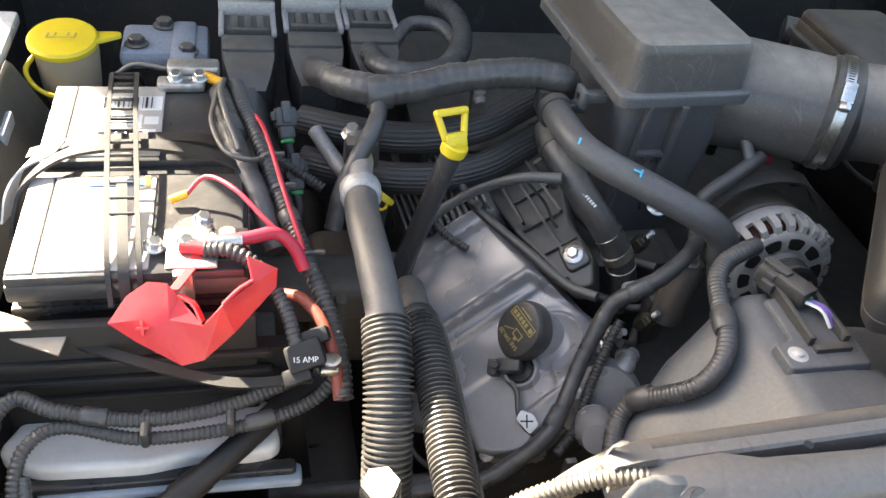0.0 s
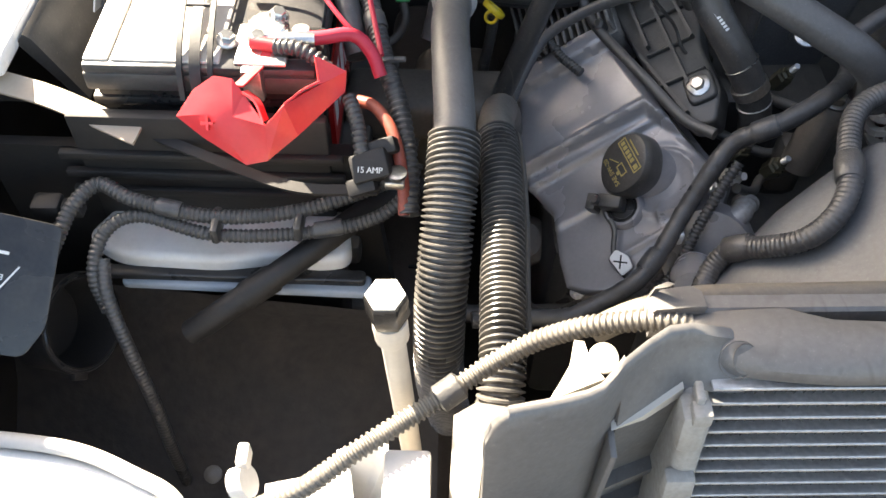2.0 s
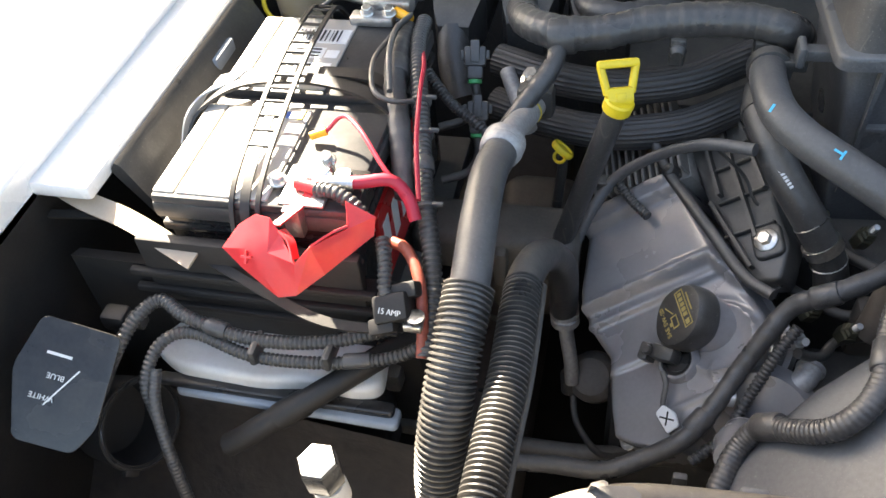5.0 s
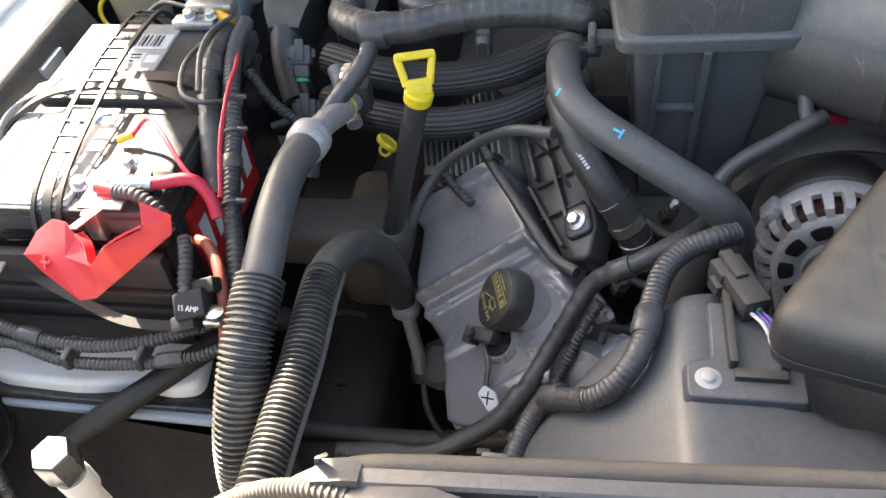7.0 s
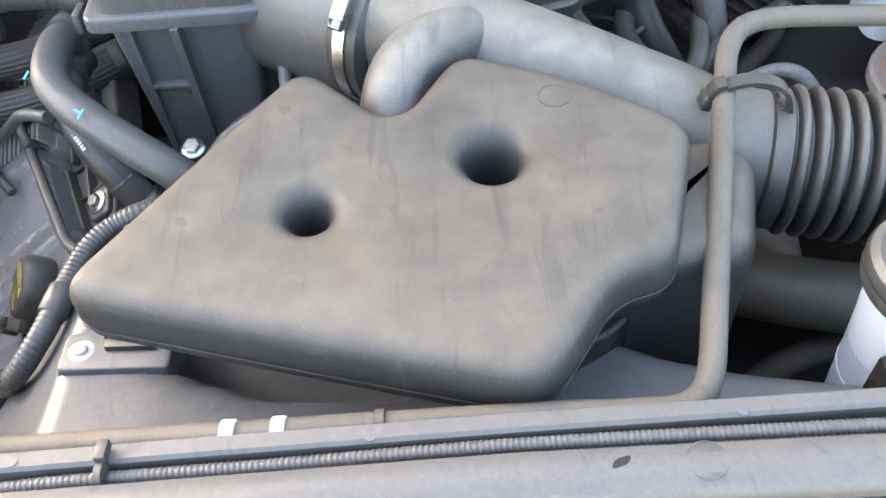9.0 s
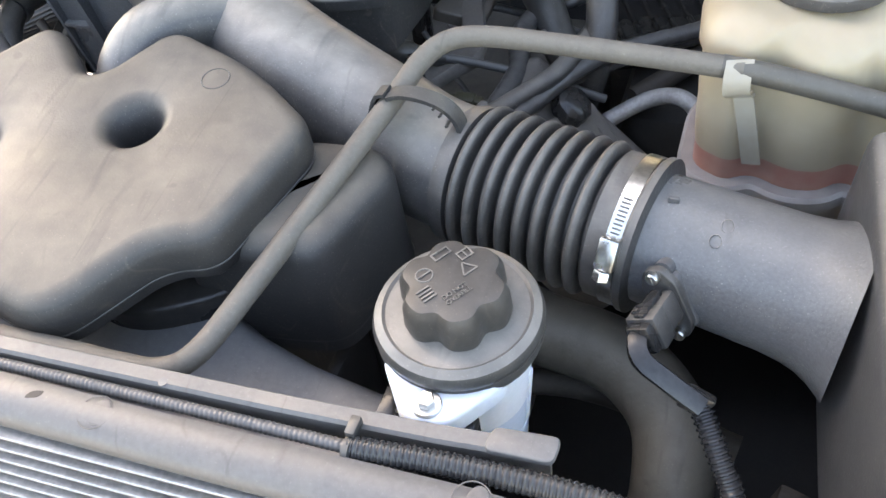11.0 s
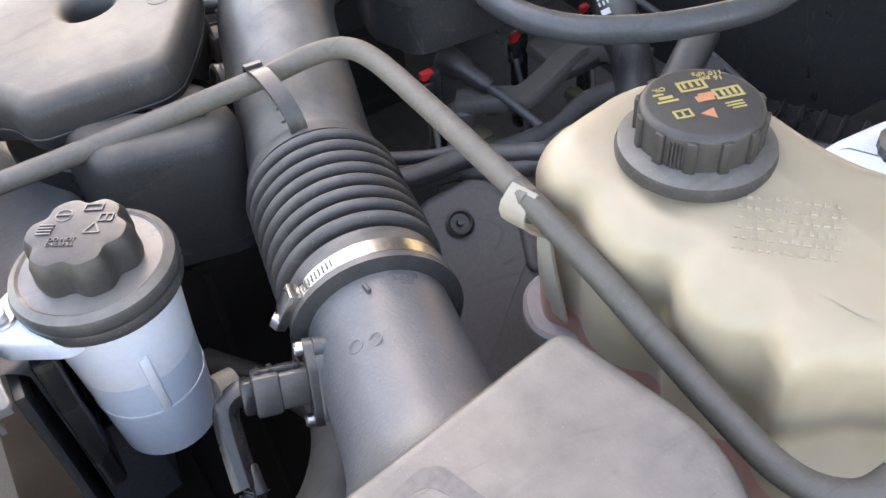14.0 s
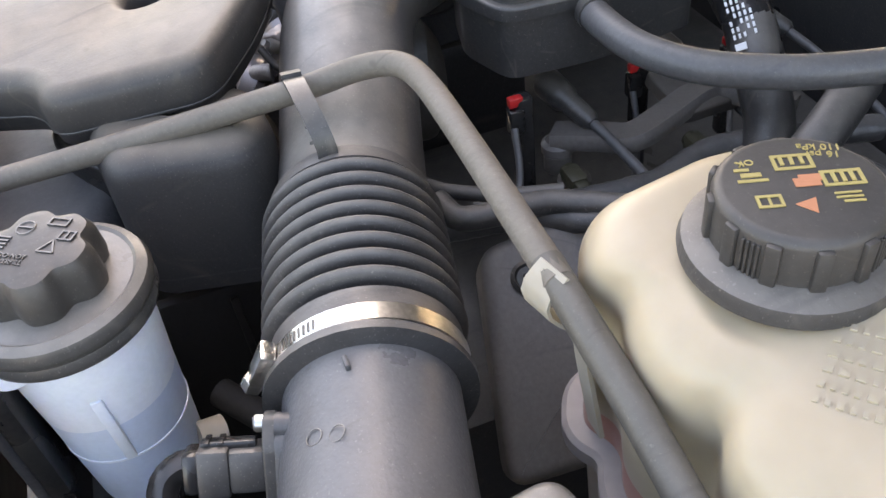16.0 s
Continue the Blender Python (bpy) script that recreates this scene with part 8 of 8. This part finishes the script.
part("drum", lathe([(0.14, 0), (0.15, 0.02), (0.15, 0.05), (0.13, 0.08), (0.07, 0.1), (0.04, 0.11)], 48, (1.3, 1.26, 0.95), (-0.1, -1, 0.1)), HOSE_GREY, boost)
part("rolled_rim", lathe([(0.148, 0.0), (0.157, 0.004), (0.159, 0.012), (0.156, 0.02), (0.149, 0.022)], 56, (1.3, 1.26, 0.95), (-0.1, -1, 0.1)), BLUEGREY, boost, "blue grey rim")
tb = thing("throttle_box", (0.76, 0.8, 0.95), "black plastic box with a rimmed lid above the engine", "engine cover")
TB = [Vector(p) for p in rounded([(0.7, 0.748), (0.768, 0.733), (0.825, 0.752), (0.832, 0.83), (0.82, 0.93), (0.7, 0.93)], 0.014, 4)]
part("box_shell", slab(TB, 0.995, 1.075, 0.004, 2), BLACK, tb)
part("box_rim", slab(inset(TB, -0.007), 1.05, 1.062, 0.003, 3), BLACK, tb)
part("box_lid", slab(inset(TB, 0.002), 1.06, 1.088, 0.008, 4), BLACK, tb)
dressed("vacuum_hose", tube([(0.835, 0.82, 1.05), (0.86, 0.815, 1.05), (0.912, 0.82, 1.05), (0.955, 0.843, 1.05), (0.99, 0.888, 1.05), (1.012, 0.94, 1.05), (1.022, 0.99, 1.05), (1.01, 1.04, 1.045), (0.97, 1.08, 1.04)], 0.0125, 16), HOSE_GREY, "curved grey black vacuum hose", "hose", [("spring_clamp", ring_at((0.848, 0.8165, 1.05), (1, -0.1, 0), 0.0125, 0.01, 0.0018), BLACK)], "rubber")
hz = thing("labelled_hose", (0.92, 0.93, 0.85), "black hose with white print on its label", "hose")
part("rubber", tube([(0.98, 0.9, 0.85), (0.945, 0.925, 0.9), (0.92, 0.945, 0.945), (0.895, 0.945, 0.985), (0.86, 0.955, 1.01), (0.8, 0.97, 1.02), (0.74, 1.0, 1.02)], 0.021, 20), RUBBER, hz)
part("label", sweep(spline([(0.898, 0.945, 0.982), (0.862, 0.954, 1.009), (0.82, 0.965, 1.018)], 0.006)[0], 0.0216, 20), GLOSS, hz, "black label with white print")
lm = frame_of((0.868, 0.938, 1.024), (0.35, -0.55, 0.75), (0.8, -0.2, -0.5))
tagged(part("label_print", patchwork(lm, [(-0.032 + 0.0062 * i, -0.028 + 0.0062 * i, -0.0085 + 0.0042 * j, -0.0065 + 0.0042 * j) for i in range(9) for j in range(5) if (i * 3 + j * 2) % 5] + [(0.026, 0.032, -0.009, 0.0)], 0.0012), CHALK, hz), kind="stuff")
for i in range(3):
    c0 = Vector((0.843, 0.749, 0.985)) + Vector((-0.057, 0.145, -0.042)) * i
    c = thing("injector_plug", (c0.x, c0.y, 0.88), "black injector plug with a red lock tab", "connector", "injector plugs")
    x, y, z = c0
    part("plug_body", merged(box(x - 0.01, x + 0.006, y - 0.002, y + 0.014, z - 0.12, z + 0.004, 0.004), box(x - 0.005, x + 0.009, y - 0.009, y + 0.005, z - 0.03, z - 0.004, 0.003)), GLOSS, c)
    part("lock_tab", box(x - 0.003, x + 0.005, y - 0.008, y + 0.005, z - 0.003, z + 0.006, 0.002), LABEL_RED, c, "red lock tab")
    part("lead", tube([(x + 0.008, y - 0.006, z - 0.02), (x + 0.03, y - 0.012, z - 0.05), (x + 0.06, y - 0.03, z - 0.075), (x + 0.085, y - 0.05, z - 0.085)], 0.0032, 8), HOSE_GREY, c)
    w2 = thing("spark_plug_lead", (x + 0.05, y + 0.05, 0.9), "black spark plug lead with a thick boot", "ignition lead", "ignition leads")
    b0 = Vector((0.785, 0.8, 0.958)) + Vector((-0.05, 0.14, -0.02)) * i
    bdir = Vector((0.92, 0.25, -0.2)).normalized()
    part("boot", lathe([(0.012, 0), (0.0145, 0.005), (0.0135, 0.03), (0.01, 0.036), (0.0095, 0.062), (0.006, 0.068)], 18, b0, bdir), BLACK, w2)
    part("lead", tube([b0 + bdir * 0.06, b0 + bdir * 0.1 + Vector((0, 0, -0.002)), b0 + bdir * 0.16 + Vector((0.01, 0.0, -0.012)), b0 + bdir * 0.22 + Vector((0.02, 0.0, -0.03))], 0.0048, 10), HOSE_GREY, w2)
fr = thing("fuel_rail", (0.84, 0.87, 0.9), "dark cast fuel rail over the engine", "fuel rail")
rp, _ = spline([(0.826, 0.79, 0.925), (0.85, 0.82, 0.93), (0.868, 0.845, 0.932), (0.858, 0.885, 0.935), (0.843, 0.93, 0.937), (0.852, 0.955, 0.937), (0.9, 0.985, 0.935)], 0.005)
part("rail", sweep(rp, 0.0135, 20, lambda a: 1 / max(abs(math.cos(a)), abs(math.sin(a)) * 1.6)), CASTBROWN, fr)
part("rail_end", lathe([(0.011, 0), (0.013, 0.004), (0.013, 0.02), (0.015, 0.022), (0.015, 0.03), (0.011, 0.034)], 18, (0.83, 0.792, 0.89), (0, 0, 1)), CASTBROWN, fr)
part("injector", lathe([(0.012, 0), (0.012, 0.03), (0.015, 0.032), (0.015, 0.042), (0.011, 0.046)], 18, (0.868, 0.79, 0.865), (0, 0, 1)), RUST, fr)
part("plate", moved(slab(rounded([(-0.03, -0.04), (0.03, -0.03), (0.03, 0.04), (-0.02, 0.05)], 0.01), -0.01, 0.004, 0.003), frame_of((0.835, 0.93, 0.94), (0.3, 0, 1))), RUST, fr)
vc2 = thing("rear_valve_cover", (1.0, 0.75, 0.7), "grey cast valve cover with raised letters", "valve cover")
VB = frame_of((0.99, 0.735, 0.878), (0.6, -0.1, 0.8), (0.8, 0, -0.6))
part("cover", moved(slab(rounded([(-0.075, -0.06), (0.11, -0.1), (0.12, 0.1), (-0.08, 0.13)], 0.02, 5), -0.05, 0.0, 0.012, 4), VB), CASTBROWN, vc2)
part("raised_pad", moved(slab(rounded([(-0.045, 0.03), (0.031, 0.006), (0.052, 0.08), (0.0, 0.108)], 0.01, 5), -0.003, 0.009, 0.005, 4), VB), CASTBROWN, vc2)
words("raised_letters", "POW", 0.022, CASTBROWN, vc2, VB @ pose(0.022, 0.052, 0.0095, 0, 0, 78), 0.0012)
for i in range(5):
    part("raised_bar", moved(box(-0.002, 0.002, -0.006, 0.006, 0.0, 0.0018, 0.0006, 1), VB @ pose(-0.012 + 0.009 * i, 0.025 - 0.002 * i, 0.0088, 0, 0, 70)), CASTBROWN, vc2)
part("oil_cap", moved(lathe([(0.02, 0.0), (0.022, 0.004), (0.02, 0.016), (0.014, 0.02), (0.008, 0.021), (0.0, 0.021)], 28, (-0.02, 0.075, 0.006), (0, 0, 1), lambda a: 1 + 0.04 * math.cos(8 * a)), VB), GLOSS, vc2)
part("plug_disc", moved(lathe([(0.013, 0.0), (0.014, 0.003), (0.011, 0.006), (0.009, 0.003), (0.004, 0.003), (0.003, 0.008), (0, 0.008)], 24, (-0.04, -0.03, 0.0)), VB), BLACK, vc2)
solo("cross_hose", tube([(0.88, 0.66, 0.94), (0.904, 0.67, 0.936), (0.912, 0.7, 0.935), (0.916, 0.738, 0.935), (0.934, 0.77, 0.935), (0.97, 0.82, 0.94), (0.99, 0.9, 0.94)], 0.0105, 12), RUBBER, "black hose across the valve cover", "hose")
solo("cross_hose", tube([(0.85, 0.66, 0.935), (0.868, 0.675, 0.935), (0.892, 0.718, 0.933), (0.91, 0.76, 0.935)], 0.0065, 10), RUBBER, "thin black hose across the valve cover", "hose")
solo("heater_hose", tube([(0.985, 0.87, 0.86), (1.0, 0.88, 0.93), (0.99, 0.93, 0.975), (0.96, 0.99, 0.995)], 0.017, 16), RUBBER, "bent black heater hose", "hose")
dressed("exhaust_side_shield", box(1.02, 1.5, 0.86, 1.25, 0.5, 0.86, 0.03), SHADE_BLACK, "dark heat shield with pipes behind the tank", "heat shield", [("pipe", tube([(1.04, 0.88, 0.87), (1.1, 0.95, 0.885), (1.13, 1.05, 0.88), (1.12, 1.15, 0.87)], 0.012, 12), SOOT), ("pipe", tube([(1.0, 0.84, 0.85), (1.06, 0.87, 0.88), (1.1, 0.86, 0.89), (1.13, 0.84, 0.86)], 0.009, 12), TUBE_GREY)], "shield")
rc = thing("ribbed_cover", (1.06, 1.04, 0.86), "black ribbed cover behind the tank", "engine cover")
part("cover_plate", moved(box(-0.09, 0.09, -0.08, 0.08, -0.02, 0.0, 0.004), pose(1.06, 1.04, 0.885, 0, 0, 25)), GLOSS, rc)
for i in range(8):
    part("rib", moved(box(-0.08 + 0.021 * i, -0.075 + 0.021 * i, -0.075, 0.075, -0.001, 0.007, 0.0015, 1), pose(1.06, 1.04, 0.885, 0, 0, 25)), GLOSS, rc)
for k, (a, b, c, d) in enumerate((((0.86, 0.7, 0.9), (0.94, 0.76, 0.925), (1.0, 0.86, 0.93), (1.1, 0.95, 0.92)), ((0.9, 0.78, 0.9), (0.97, 0.85, 0.905), (1.04, 0.9, 0.915), (1.12, 0.98, 0.9)), ((0.93, 0.96, 0.92), (1.0, 0.98, 0.94), (1.08, 1.0, 0.93), (1.15, 1.06, 0.92)))):
    solo("engine_loom", taped([a, b, c, d], 0.009 - 0.0015 * k), TAPE, "taped black loom behind the coolant tank", "cable loom")
# radiator side: plates, clip and wires beside the reservoir
rb = thing("radiator_side_bracket", (1.2, 0.36, 0.7), "dusty black side bracket of the radiator", "bracket")
part("upright", moved(box(-0.012, 0.012, -0.05, 0.05, -0.25, 0.0, 0.004), pose(1.224, 0.375, 0.93, 0, 8, -12)), SHADE_BLACK, rb)
part("flange", moved(box(-0.03, 0.0, -0.006, 0.006, -0.25, 0.0, 0.002), pose(1.224, 0.328, 0.93, 0, 8, -12)), SHADE_BLACK, rb)
part("loom_clip", ring_at((1.199, 0.362, 0.91), (0, -0.4, -1), 0.0085, 0.012, 0.003), GLOSS, rb)
solo("radiator_side_tank", box(1.1, 1.165, 0.285, 0.335, 0.5, 0.98, 0.012, 3), SHADE_BLACK, "black plastic side tank of the radiator", "radiator")
solo("lower_pipe", tube([(0.93, 0.45, 0.86), (1.0, 0.5, 0.85), (1.08, 0.52, 0.84), (1.2, 0.5, 0.83)], 0.012, 12), SOOT, "dark pipe low beside the engine", "pipe")
for x, y, z in ((0.878, 0.785, 0.915), (0.886, 0.901, 0.915)):
    solo("olive_plug", merged(box(x - 0.012, x + 0.012, y - 0.008, y + 0.008, z - 0.008, z + 0.008, 0.003), box(x + 0.01, x + 0.02, y - 0.006, y + 0.006, z - 0.006, z + 0.006, 0.002), ring_at((x - 0.012, y, z), (1, 0, 0), 0.005, 0.004, 0.003, 12)), OLIVE, "dull olive sensor plug", "connector", "olive plugs")
    solo("plug_lead", tube([(x + 0.018, y, z), (x + 0.035, y + 0.004, z + 0.004), (x + 0.05, y + 0.02, z + 0.006), (x + 0.055, y + 0.045, z + 0.004)], 0.0032, 8), RUBBER, "thin black lead of a sensor plug", "wire")
dressed("engine_loom", taped([(0.885, 0.64, 0.915), (0.9, 0.69, 0.92), (0.913, 0.755, 0.922), (0.922, 0.833, 0.922), (0.908, 0.9, 0.925), (0.924, 0.97, 0.925), (0.945, 1.04, 0.925)], 0.0115), TAPE, "taped black loom behind the bellows", "cable loom", [("tape_wrap", lathe([(0.012, -0.012), (0.0132, -0.01), (0.0132, 0.01), (0.012, 0.012)], 16, (0.913, 0.755, 0.922), (0.12, 1, 0)), TAPE)], "loom")

# added near-black wall; stands in for the shaded gap below the shroud
fse = thing("gap_dark_wall", (0.885, 0.45, 0.4), "added near-black wall filling the dark gap beside the radiator hose", "fan shroud")
part("end_wall", box(0.88, 0.892, 0.335, 0.549, 0.4, 0.93, 0.004), SHADE_BLACK, fse)
part("rear_edge", box(0.865, 0.9, 0.55, 0.562, 0.4, 0.85, 0.004), SHADE_BLACK, fse)
part("wall_rib", box(0.8925, 0.897, 0.4, 0.406, 0.45, 0.92, 0.001), SHADE_BLACK, fse)
part("wall_rib", box(0.8925, 0.897, 0.48, 0.486, 0.45, 0.92, 0.001), SHADE_BLACK, fse)
